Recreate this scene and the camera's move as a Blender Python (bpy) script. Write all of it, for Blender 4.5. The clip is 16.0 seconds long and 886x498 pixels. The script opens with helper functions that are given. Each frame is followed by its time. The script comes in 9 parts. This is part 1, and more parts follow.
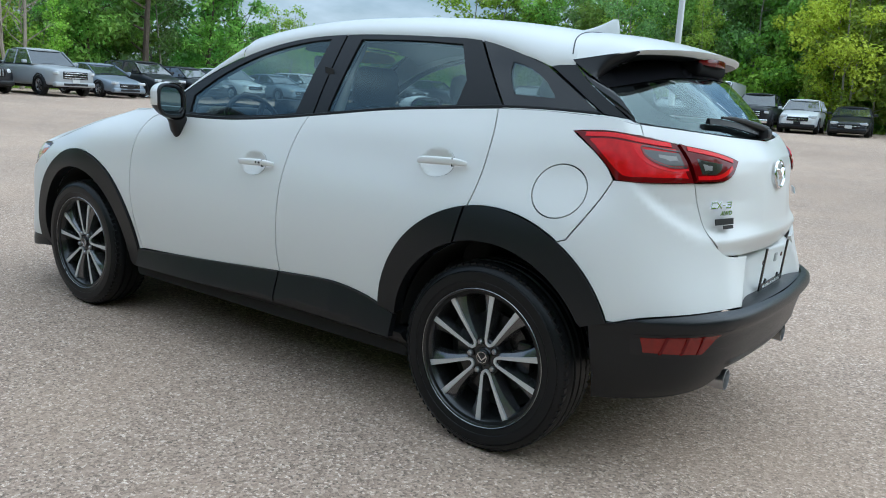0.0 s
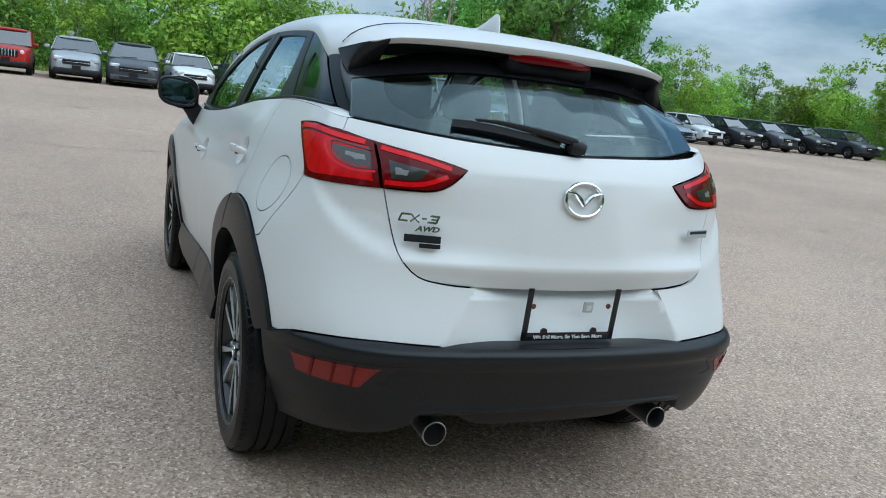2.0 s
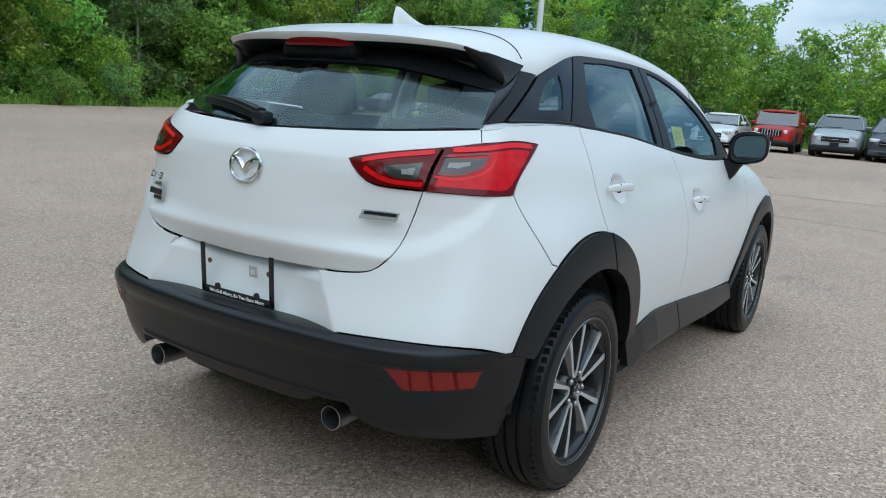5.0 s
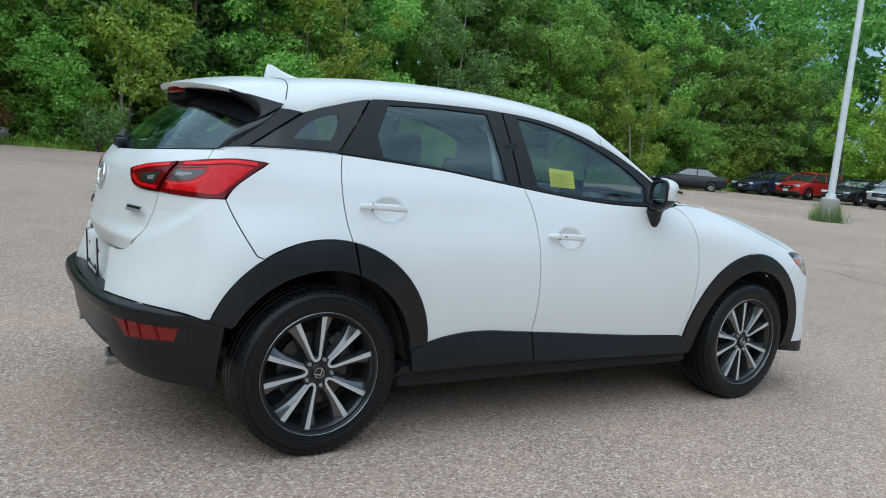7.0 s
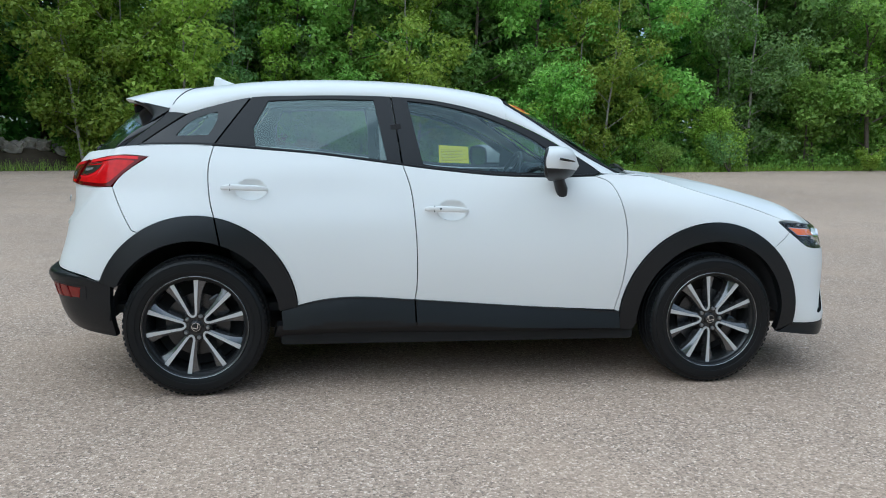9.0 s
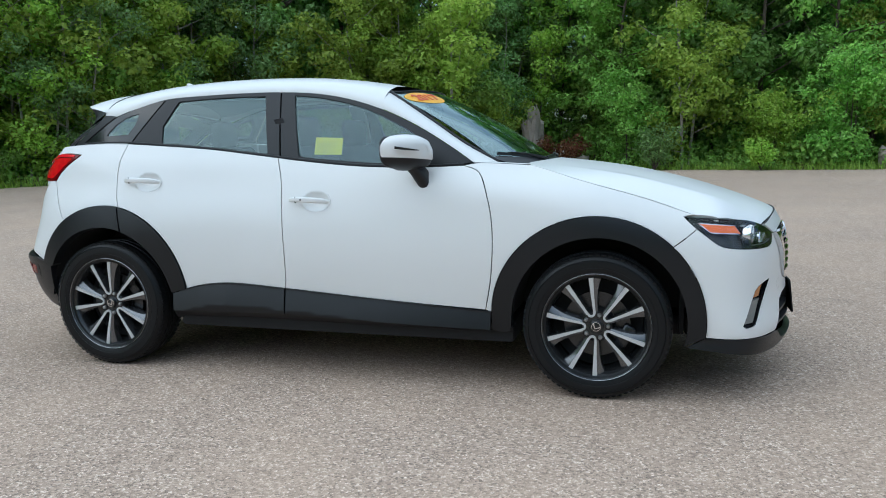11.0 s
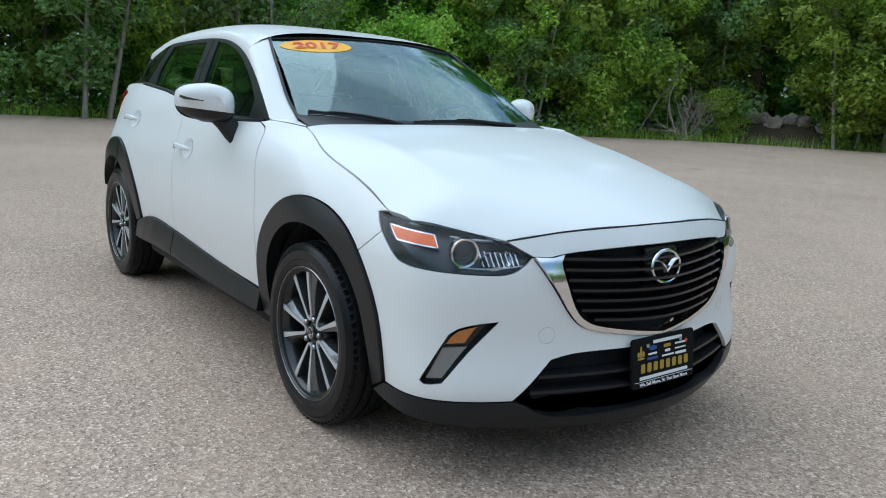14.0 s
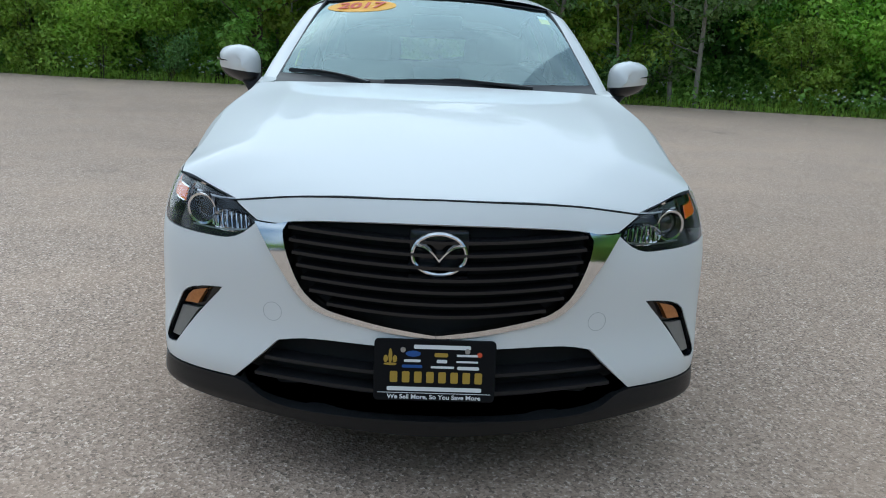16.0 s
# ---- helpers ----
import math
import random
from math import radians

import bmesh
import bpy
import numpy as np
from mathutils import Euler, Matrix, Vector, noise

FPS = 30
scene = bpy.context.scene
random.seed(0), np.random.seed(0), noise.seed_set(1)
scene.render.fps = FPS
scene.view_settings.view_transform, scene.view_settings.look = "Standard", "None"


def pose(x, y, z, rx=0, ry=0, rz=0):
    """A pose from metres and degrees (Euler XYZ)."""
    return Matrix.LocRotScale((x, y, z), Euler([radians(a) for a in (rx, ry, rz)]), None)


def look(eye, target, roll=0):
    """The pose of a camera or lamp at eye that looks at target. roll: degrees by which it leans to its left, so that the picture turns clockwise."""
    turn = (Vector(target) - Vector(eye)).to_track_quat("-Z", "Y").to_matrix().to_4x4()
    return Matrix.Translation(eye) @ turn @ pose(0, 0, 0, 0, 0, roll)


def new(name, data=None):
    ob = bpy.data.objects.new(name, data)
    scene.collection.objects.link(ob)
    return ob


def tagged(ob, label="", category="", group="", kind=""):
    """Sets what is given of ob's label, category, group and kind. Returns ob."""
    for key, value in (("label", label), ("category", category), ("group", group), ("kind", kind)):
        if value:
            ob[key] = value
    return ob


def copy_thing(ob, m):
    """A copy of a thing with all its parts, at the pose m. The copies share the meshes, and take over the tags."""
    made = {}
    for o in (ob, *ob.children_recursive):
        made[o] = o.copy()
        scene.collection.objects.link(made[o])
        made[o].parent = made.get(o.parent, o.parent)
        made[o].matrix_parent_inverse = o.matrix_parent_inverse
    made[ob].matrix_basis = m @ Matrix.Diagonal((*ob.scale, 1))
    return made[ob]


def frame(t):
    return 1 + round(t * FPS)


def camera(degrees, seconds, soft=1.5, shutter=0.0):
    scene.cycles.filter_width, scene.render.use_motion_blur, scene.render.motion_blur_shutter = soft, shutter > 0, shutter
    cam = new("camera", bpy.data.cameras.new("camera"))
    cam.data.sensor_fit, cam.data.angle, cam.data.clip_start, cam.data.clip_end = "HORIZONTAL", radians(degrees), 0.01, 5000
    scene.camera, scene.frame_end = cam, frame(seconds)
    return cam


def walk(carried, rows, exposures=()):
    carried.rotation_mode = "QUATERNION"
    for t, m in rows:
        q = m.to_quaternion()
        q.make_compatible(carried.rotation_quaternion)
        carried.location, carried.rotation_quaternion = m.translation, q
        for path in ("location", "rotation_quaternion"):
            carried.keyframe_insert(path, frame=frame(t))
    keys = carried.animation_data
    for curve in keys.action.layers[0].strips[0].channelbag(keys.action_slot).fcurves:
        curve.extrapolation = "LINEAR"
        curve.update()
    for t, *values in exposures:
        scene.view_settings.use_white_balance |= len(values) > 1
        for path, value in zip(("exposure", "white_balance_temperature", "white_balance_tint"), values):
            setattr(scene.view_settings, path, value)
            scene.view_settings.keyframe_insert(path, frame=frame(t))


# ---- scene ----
cam = camera(59.5, 16.0, 1.0)
PATH = [
    (0, (-2.663, 2.992, 1.209), (-1.508, 1.404, 0.824), 3.3),
    (0.5, (-3.012, 2.625, 1.207), (-1.654, 1.204, 0.834), 5.5),
    (1, (-3.324, 2.202, 1.221), (-1.807, 0.957, 0.836), 5.9),
    (1.5, (-3.649, 1.774, 1.234), (-1.98, 0.734, 0.866), 6.7),
    (2, (-3.819, 1.261, 1.237), (-2.031, 0.447, 0.861), 6.7),
    (2.5, (-3.979, 0.762, 1.248), (-2.081, 0.259, 0.865), 4.7),
    (3, (-3.951, 0.287, 1.215), (-1.999, 0.133, 0.809), 2.7),
    (3.5, (-3.916, -0.24, 1.19), (-1.97, 0.009, 0.802), 0.1),
    (4, (-3.815, -0.737, 1.192), (-1.926, -0.192, 0.826), 2.5),
    (4.5, (-3.687, -1.23, 1.194), (-1.917, -0.345, 0.905), 2.6),
    (5, (-3.58, -1.746, 1.22), (-1.925, -0.684, 0.855), 4.3),
    (5.2, (-3.469, -1.939, 1.197), (-1.844, -0.83, 0.834), 5.4),
    (6.25, (-2.95, -2.92, 1.222), (-1.615, -1.485, 0.905), 5.4),
    (7.3, (-2.232, -3.746, 1.239), (-1.275, -2.01, 0.972), 5.2),
    (7.5, (-2.038, -3.87, 1.251), (-1.146, -2.105, 0.954), 4.6),
    (8, (-1.64, -4.178, 1.228), (-0.923, -2.329, 0.968), 2.5),
    (8.5, (-1.207, -4.402, 1.262), (-0.667, -2.5, 0.962), 1.6),
    (8.7, (-0.989, -4.459, 1.241), (-0.556, -2.527, 0.957), 1.3),
    (9.75, (0.185, -4.59, 1.185), (0.150, -2.615, 0.922), 0.1),
    (10.8, (1.329, -4.413, 1.132), (0.853, -2.487, 0.882), -0.9),
    (11, (1.527, -4.314, 1.158), (1.003, -2.402, 0.891), -0.7),
    (11.5, (2.041, -4.083, 1.175), (1.277, -2.261, 0.863), -0.1),
    (12, (2.456, -3.768, 1.148), (1.529, -2.028, 0.816), 1.4),
    (12.5, (2.864, -3.404, 1.176), (1.76, -1.772, 0.835), 0.8),
    (13, (3.203, -2.998, 1.17), (1.915, -1.509, 0.818), 2.9),
    (13.5, (3.462, -2.54, 1.2), (2.047, -1.178, 0.821), 3.1),
    (14, (3.725, -2.09, 1.206), (2.158, -0.91, 0.817), 2.9),
    (14.5, (3.868, -1.567, 1.206), (2.174, -0.581, 0.804), 2.8),
    (15, (4.027, -1.112, 1.198), (2.19, -0.418, 0.797), 3.2),
    (15.5, (4.094, -0.614, 1.18), (2.202, -0.167, 0.748), 2.6),
    (16, (4.112, -0.059, 1.185), (2.172, 0.009, 0.707), 2.5),
]
walk(cam, [(t, look(eye, target, roll)) for t, eye, target, roll in PATH], [(0.0, 0.60, 5380, 0), (2.0, 0.38, 5380, 0), (4.5, 0.28, 5380, 0), (8.0, 0.35, 5380, 0), (12.0, 0.39, 5380, 0), (14.5, 0.37, 5380, 0), (16.0, 0.20, 5380, 0)])

# ---- sky and sun: broken cloud, soft light ----
SUN_ELEVATION, SUN_ROTATION = radians(40), radians(240)
world = bpy.data.worlds.new("sky")
scene.world = world
world.use_nodes = True
wn, wl = world.node_tree.nodes, world.node_tree.links
wn.clear()
w_out, w_bg = wn.new("ShaderNodeOutputWorld"), wn.new("ShaderNodeBackground")
w_sky = wn.new("ShaderNodeTexSky")
w_sky.sky_type, w_sky.sun_disc = "NISHITA", False
w_sky.sun_elevation, w_sky.sun_rotation = SUN_ELEVATION, SUN_ROTATION
w_sky.air_density, w_sky.dust_density = 1.0, 2.0
w_tc, w_map = wn.new("ShaderNodeTexCoord"), wn.new("ShaderNodeMapping")
w_map.inputs["Scale"].default_value = (1.0, 1.0, 3.2)
w_noise = wn.new("ShaderNodeTexNoise")
w_noise.inputs["Scale"].default_value, w_noise.inputs["Detail"].default_value = 2.2, 7.0
w_noise.inputs["Roughness"].default_value = 0.56
w_ramp = wn.new("ShaderNodeValToRGB")
w_ramp.color_ramp.elements[0].position, w_ramp.color_ramp.elements[1].position = 0.44, 0.66
w_shade = wn.new("ShaderNodeTexNoise")
w_shade.inputs["Scale"].default_value, w_shade.inputs["Detail"].default_value = 4.6, 7.0
w_cloud = wn.new("ShaderNodeMixRGB")
w_cloud.inputs["Color1"].default_value, w_cloud.inputs["Color2"].default_value = (5.0, 5.6, 6.6, 1), (10.9, 11.0, 11.1, 1)
w_mix = wn.new("ShaderNodeMixRGB")
wl.new(w_tc.outputs["Generated"], w_map.inputs["Vector"])
wl.new(w_map.outputs["Vector"], w_noise.inputs["Vector"])
wl.new(w_map.outputs["Vector"], w_shade.inputs["Vector"])
wl.new(w_noise.outputs["Fac"], w_ramp.inputs["Fac"])
wl.new(w_shade.outputs["Fac"], w_cloud.inputs["Fac"])
# the cloud closes overhead and breaks up towards the horizon
w_over, w_sum = wn.new("ShaderNodeMapRange"), wn.new("ShaderNodeMath")
w_over.inputs["From Min"].default_value, w_over.inputs["From Max"].default_value, w_over.inputs["To Max"].default_value = 0.30, 0.75, 0.75
w_sum.operation, w_sum.use_clamp = "ADD", True
wl.new(w_ramp.outputs["Color"], w_sum.inputs[0])
wl.new(w_over.outputs["Result"], w_sum.inputs[1])
wl.new(w_sum.outputs[0], w_mix.inputs["Fac"])
wl.new(w_sky.outputs["Color"], w_mix.inputs["Color1"])
wl.new(w_cloud.outputs["Color"], w_mix.inputs["Color2"])
# cloud light grows towards the zenith, as under any overcast
w_sep, w_grad, w_scale = wn.new("ShaderNodeSeparateXYZ"), wn.new("ShaderNodeMapRange"), wn.new("ShaderNodeVectorMath")
w_grad.inputs["From Min"].default_value, w_grad.inputs["From Max"].default_value = 0.06, 0.42
w_grad.inputs["To Min"].default_value, w_grad.inputs["To Max"].default_value = 0.66, 1.18
w_scale.operation = "SCALE"
wl.new(w_tc.outputs["Generated"], w_sep.inputs[0])
wl.new(w_sep.outputs["Z"], w_grad.inputs["Value"])
wl.new(w_sep.outputs["Z"], w_over.inputs["Value"])
wl.new(w_mix.outputs["Color"], w_scale.inputs[0])
wl.new(w_grad.outputs["Result"], w_scale.inputs["Scale"])
wl.new(w_scale.outputs["Vector"], w_bg.inputs["Color"])
w_bg.inputs["Strength"].default_value = 0.094
wl.new(w_bg.outputs["Background"], w_out.inputs["Surface"])
sun = new("sun", bpy.data.lights.new("sun", "SUN"))
sun.data.energy, sun.data.angle, sun.data.color = 1.2, radians(90), (1.0, 0.97, 0.92)
sun.rotation_euler = (radians(90) - SUN_ELEVATION, 0, radians(180) - SUN_ROTATION)
scene.view_settings.exposure = 0.0

# ---- materials ----
def material(name):
    m = bpy.data.materials.new(name)
    m.use_nodes = True
    return m, m.node_tree.nodes, m.node_tree.links, m.node_tree.nodes["Principled BSDF"]


def plain(name, colour, rough=0.5, metal=0.0, coat=0.0, grain=0.0, grain_scale=60.0, bump=0.0, bump_scale=400.0, stain=0.0, spec=0.5, coat_rough=0.03):
    """A painted, moulded or metal surface: colour varied by coarse stains and fine grain, roughness by the same, and a fine relief."""
    m, n, l, b = material(name)
    b.inputs["Base Color"].default_value = (*colour, 1)
    b.inputs["Roughness"].default_value, b.inputs["Metallic"].default_value = rough, metal
    b.inputs["Coat Weight"].default_value, b.inputs["Coat Roughness"].default_value = coat, coat_rough
    b.inputs["Specular IOR Level"].default_value = spec
    tc = n.new("ShaderNodeTexCoord")
    if grain or stain:
        fine, coarse = n.new("ShaderNodeTexNoise"), n.new("ShaderNodeTexNoise")
        fine.inputs["Scale"].default_value, coarse.inputs["Scale"].default_value = grain_scale, 3.0
        coarse.inputs["Detail"].default_value = 5.0
        add, val = n.new("ShaderNodeMath"), n.new("ShaderNodeMath")
        add.operation, val.operation = "MULTIPLY_ADD", "MULTIPLY_ADD"
        add.inputs[1].default_value, add.inputs[2].default_value = 2 * grain, 1 - grain - stain
        val.inputs[1].default_value = 2 * stain
        l.new(tc.outputs["Object"], fine.inputs["Vector"])
        l.new(tc.outputs["Object"], coarse.inputs["Vector"])
        l.new(fine.outputs["Fac"], add.inputs[0])
        l.new(coarse.outputs["Fac"], val.inputs[0])
        l.new(add.outputs[0], val.inputs[2])
        hsv = n.new("ShaderNodeHueSaturation")
        hsv.inputs["Color"].default_value = (*colour, 1)
        l.new(val.outputs[0], hsv.inputs["Value"])
        l.new(hsv.outputs["Color"], b.inputs["Base Color"])
    if bump:
        tex, bp = n.new("ShaderNodeTexNoise"), n.new("ShaderNodeBump")
        tex.inputs["Scale"].default_value, tex.inputs["Detail"].default_value = bump_scale, 3.0
        bp.inputs["Strength"].default_value, bp.inputs["Distance"].default_value = bump, 0.002
        l.new(tc.outputs["Object"], tex.inputs["Vector"])
        l.new(tex.outputs["Fac"], bp.inputs["Height"])
        l.new(bp.outputs["Normal"], b.inputs["Normal"])
    return m


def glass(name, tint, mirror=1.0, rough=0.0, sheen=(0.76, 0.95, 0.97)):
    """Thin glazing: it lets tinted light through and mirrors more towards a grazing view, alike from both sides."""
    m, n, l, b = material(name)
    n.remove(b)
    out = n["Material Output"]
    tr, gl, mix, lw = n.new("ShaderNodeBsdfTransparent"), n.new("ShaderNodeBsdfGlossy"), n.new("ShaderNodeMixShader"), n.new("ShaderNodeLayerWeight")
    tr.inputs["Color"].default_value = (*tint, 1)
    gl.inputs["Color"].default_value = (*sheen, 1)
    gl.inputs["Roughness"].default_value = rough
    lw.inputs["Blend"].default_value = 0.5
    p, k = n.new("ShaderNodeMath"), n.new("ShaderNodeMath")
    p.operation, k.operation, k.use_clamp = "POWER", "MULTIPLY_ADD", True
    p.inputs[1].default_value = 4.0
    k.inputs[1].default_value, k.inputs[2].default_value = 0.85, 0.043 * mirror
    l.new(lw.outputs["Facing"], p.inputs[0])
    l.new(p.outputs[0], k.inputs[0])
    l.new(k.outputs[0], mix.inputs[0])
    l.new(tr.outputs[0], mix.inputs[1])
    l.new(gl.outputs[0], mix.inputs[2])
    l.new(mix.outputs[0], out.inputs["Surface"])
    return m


WHITE = plain("pearl_white_paint", (0.752, 0.746, 0.734), 0.40, 0.0, 0.42, grain=0.012, grain_scale=900, stain=0.012, spec=0.1, coat_rough=0.02)
CLAD = plain("grained_black_plastic", (0.0110, 0.0118, 0.0134), 0.34, grain=0.12, grain_scale=300, bump=0.12, bump_scale=700, stain=0.15, spec=0.31)
GLOSS_BLACK = plain("gloss_black_trim", (0.010, 0.010, 0.012), 0.16, coat=0.15, grain=0.05, stain=0.05, spec=0.42)
SATIN_BLACK = plain("satin_black_trim", (0.014, 0.014, 0.016), 0.38, grain=0.08, stain=0.1, spec=0.32)
DARK = plain("dark_cavity", (0.014, 0.014, 0.015), 0.9, stain=0.2)
RUBBER = plain("tyre_rubber", (0.009, 0.0094, 0.0102), 0.34, grain=0.12, grain_scale=120, bump=0.15, bump_scale=300, stain=0.25, spec=0.20)
CHROME = plain("chrome", (0.76, 0.77, 0.78), 0.10, 1.0, grain=0.02, stain=0.03)
STEEL = plain("brushed_steel", (0.42, 0.42, 0.43), 0.32, 1.0, grain=0.1, stain=0.15)
RIM_FACE = plain("machined_alloy", (0.60, 0.61, 0.62), 0.32, 0.45, grain=0.05, grain_scale=500, stain=0.05)
RIM_DARK = plain("dark_grey_wheel_paint", (0.055, 0.056, 0.058), 0.25, 0.75, grain=0.06, stain=0.1)
SPOKE_GREY = plain("grey_spoke_paint", (0.16, 0.16, 0.165), 0.24, 0.75, grain=0.06, stain=0.1)
RED_LENS = plain("red_lamp_lens", (0.58, 0.004, 0.008), 0.10, coat=0.3, grain=0.35, grain_scale=40, stain=0.25, spec=0.1, coat_rough=0.06)
RED_DARK = plain("dark_red_lamp_lens", (0.12, 0.002, 0.004), 0.10, coat=0.3, grain=0.08, stain=0.15, spec=0.1)
RED_LIGHT = plain("bright_red_light_guide", (0.72, 0.014, 0.022), 0.12, coat=0.3, stain=0.05, spec=0.1)
GREY_LENS = plain("grey_lamp_lens", (0.035, 0.033, 0.031), 0.15, 0.2, coat=0.5, grain=0.25, grain_scale=220)
AMBER = plain("amber_reflector", (0.80, 0.14, 0.012), 0.18, coat=0.3, grain=0.12, grain_scale=250, stain=0.1)
YELLOW = plain("yellow_paper", (0.80, 0.72, 0.03), 0.7, grain=0.04, stain=0.04)
ORANGE_YELLOW = plain("orange_yellow_vinyl", (0.85, 0.42, 0.01), 0.5, stain=0.04)
RED_PRINT = plain("red_print", (0.62, 0.075, 0.02), 0.5, stain=0.05)
WHITE_PRINT = plain("white_print", (0.80, 0.80, 0.80), 0.5, stain=0.03)
GOLD_PRINT = plain("gold_print", (0.40, 0.26, 0.03), 0.4, stain=0.06)
BLUE_PRINT = plain("blue_print", (0.02, 0.08, 0.30), 0.5, stain=0.05)
CLOTH = plain("charcoal_seat_cloth", (0.035, 0.036, 0.04), 0.9, grain=0.2, grain_scale=400, bump=0.3, stain=0.12)
DASH = plain("dashboard_plastic", (0.03, 0.03, 0.033), 0.6, grain=0.1, bump=0.2, stain=0.1)
CABIN_LIGHT = plain("pale_grey_lining", (0.42, 0.42, 0.41), 0.85, grain=0.05, stain=0.06)
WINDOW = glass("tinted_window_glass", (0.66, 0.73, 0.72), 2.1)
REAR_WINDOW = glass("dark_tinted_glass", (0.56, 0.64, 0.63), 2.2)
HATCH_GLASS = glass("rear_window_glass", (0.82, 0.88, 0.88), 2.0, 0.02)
HEAD_BOWL = plain("lamp_bowl_grey", (0.075, 0.075, 0.077), 0.20, 0.6, grain=0.2, grain_scale=60, stain=0.2)
FOG_AMBER = plain("copper_fog_reflector", (0.46, 0.17, 0.035), 0.18, 0.3, coat=0.6, grain=0.25, grain_scale=120)
FOG_LENS = plain("ribbed_grey_fog_lens", (0.22, 0.215, 0.205), 0.35, 0.2, coat=0.3, grain=0.15, grain_scale=160)
REFLECTOR = plain("deep_red_reflector", (0.19, 0.008, 0.005), 0.25, coat=0.0, grain=0.30, grain_scale=60, stain=0.2)
PLATE_BLACK = plain("flat_black_print", (0.008, 0.008, 0.009), 0.7, stain=0.1, spec=0.1)
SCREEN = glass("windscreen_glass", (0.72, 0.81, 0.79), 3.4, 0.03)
LENS = glass("clear_lamp_lens", (0.95, 0.95, 0.95), 0.7, 0.0, (1, 1, 1))
BADGE = plain("satin_silver_badge", (0.50, 0.51, 0.52), 0.38, 0.6, stain=0.08)
MIRROR = plain("mirror_glass", (0.36, 0.42, 0.44), 0.02, 1.0)
from mathutils.geometry import delaunay_2d_cdt


# ---- mesh helpers ----
def mesh_ob(name, v, f, mat, parent=None, label="", normals=None, smooth=False):
    me = bpy.data.meshes.new(name)
    me.from_pydata([tuple(map(float, p)) for p in v], [], [tuple(map(int, q)) for q in f])
    if smooth or normals is not None:
        me.polygons.foreach_set("use_smooth", [True] * len(me.polygons))
    if normals is not None:
        me.normals_split_custom_set_from_vertices([tuple(map(float, p)) for p in normals])
    me.materials.append(mat)
    me.update()
    ob = new(name, me)
    if parent:
        ob.parent = parent
    return tagged(ob, label)


def part(name, bm, mat, parent=None, label="", smooth=True):
    """Links a bmesh as one mesh object under a thing or a part."""
    me = bpy.data.meshes.new(name)
    bm.normal_update()
    bm.to_mesh(me)
    bm.free()
    if smooth:
        me.polygons.foreach_set("use_smooth", [True] * len(me.polygons))
        me.set_sharp_from_angle(angle=radians(38))
    me.materials.append(mat)
    ob = new(name, me)
    if parent:
        ob.parent = parent
    return tagged(ob, label)


def thing(name, label, category, group="", m=None):
    ob = tagged(new(name), label, category, group)
    ob.empty_display_size = 0.2
    if m is not None:
        ob.matrix_basis = m
    return ob


def box(size, at=(0, 0, 0), bevel=0.0, seg=2, m=None, bm=None):
    bm2 = bmesh.new()
    bmesh.ops.create_cube(bm2, size=1, matrix=Matrix.Diagonal((*size, 1)))
    if bevel:
        bmesh.ops.bevel(bm2, geom=bm2.edges[:], offset=bevel, segments=seg, affect="EDGES", profile=0.5)
    bmesh.ops.transform(bm2, matrix=(m or Matrix()) @ Matrix.Translation(at), verts=bm2.verts)
    return merge(bm, bm2) if bm else bm2


def merge(bm, other):
    me = bpy.data.meshes.new("tmp")
    other.to_mesh(me)
    other.free()
    bm.from_mesh(me)
    bpy.data.meshes.remove(me)
    return bm


def lathe(profile, n=48, axis="y", bm=None, closed=False):
    """Turns a profile of (radius, offset along the axis) round an axis."""
    bm = bm or bmesh.new()
    rings = []
    for r, h in profile:
        ring = []
        for i in range(n):
            a = 2 * math.pi * i / n
            c, s = r * math.cos(a), r * math.sin(a)
            ring.append(bm.verts.new({"y": (c, h, s), "z": (c, s, h), "x": (h, c, s)}[axis]))
        rings.append(ring)
    pairs = list(zip(rings, rings[1:])) + ([(rings[-1], rings[0])] if closed else [])
    for a, b in pairs:
        for i in range(n):
            bm.faces.new((a[i], a[(i + 1) % n], b[(i + 1) % n], b[i]))
    bmesh.ops.recalc_face_normals(bm, faces=bm.faces)
    return bm


def sweep(path, section, bm=None, up=(0, 0, 1), scale=None, caps=True):
    """Sweeps a closed section of (across, up) along a path of points."""
    bm = bm or bmesh.new()
    pts, rings = [Vector(p) for p in path], []
    for i, p in enumerate(pts):
        d = (pts[min(i + 1, len(pts) - 1)] - pts[max(i - 1, 0)]).normalized()
        side = d.cross(Vector(up)).normalized()
        top = side.cross(d)
        k = scale[i] if scale else 1.0
        rings.append([bm.verts.new(p + side * (a * k) + top * (b * k)) for a, b in section])
    n = len(section)
    for a, b in zip(rings, rings[1:]):
        for i in range(n):
            bm.faces.new((a[i], a[(i + 1) % n], b[(i + 1) % n], b[i]))
    if caps:
        bm.faces.new(rings[0][::-1])
        bm.faces.new(rings[-1])
    bmesh.ops.recalc_face_normals(bm, faces=bm.faces)
    return bm


def circle(r, n=12, k=1.0):
    return [(r * math.cos(2 * math.pi * i / n), k * r * math.sin(2 * math.pi * i / n)) for i in range(n)]


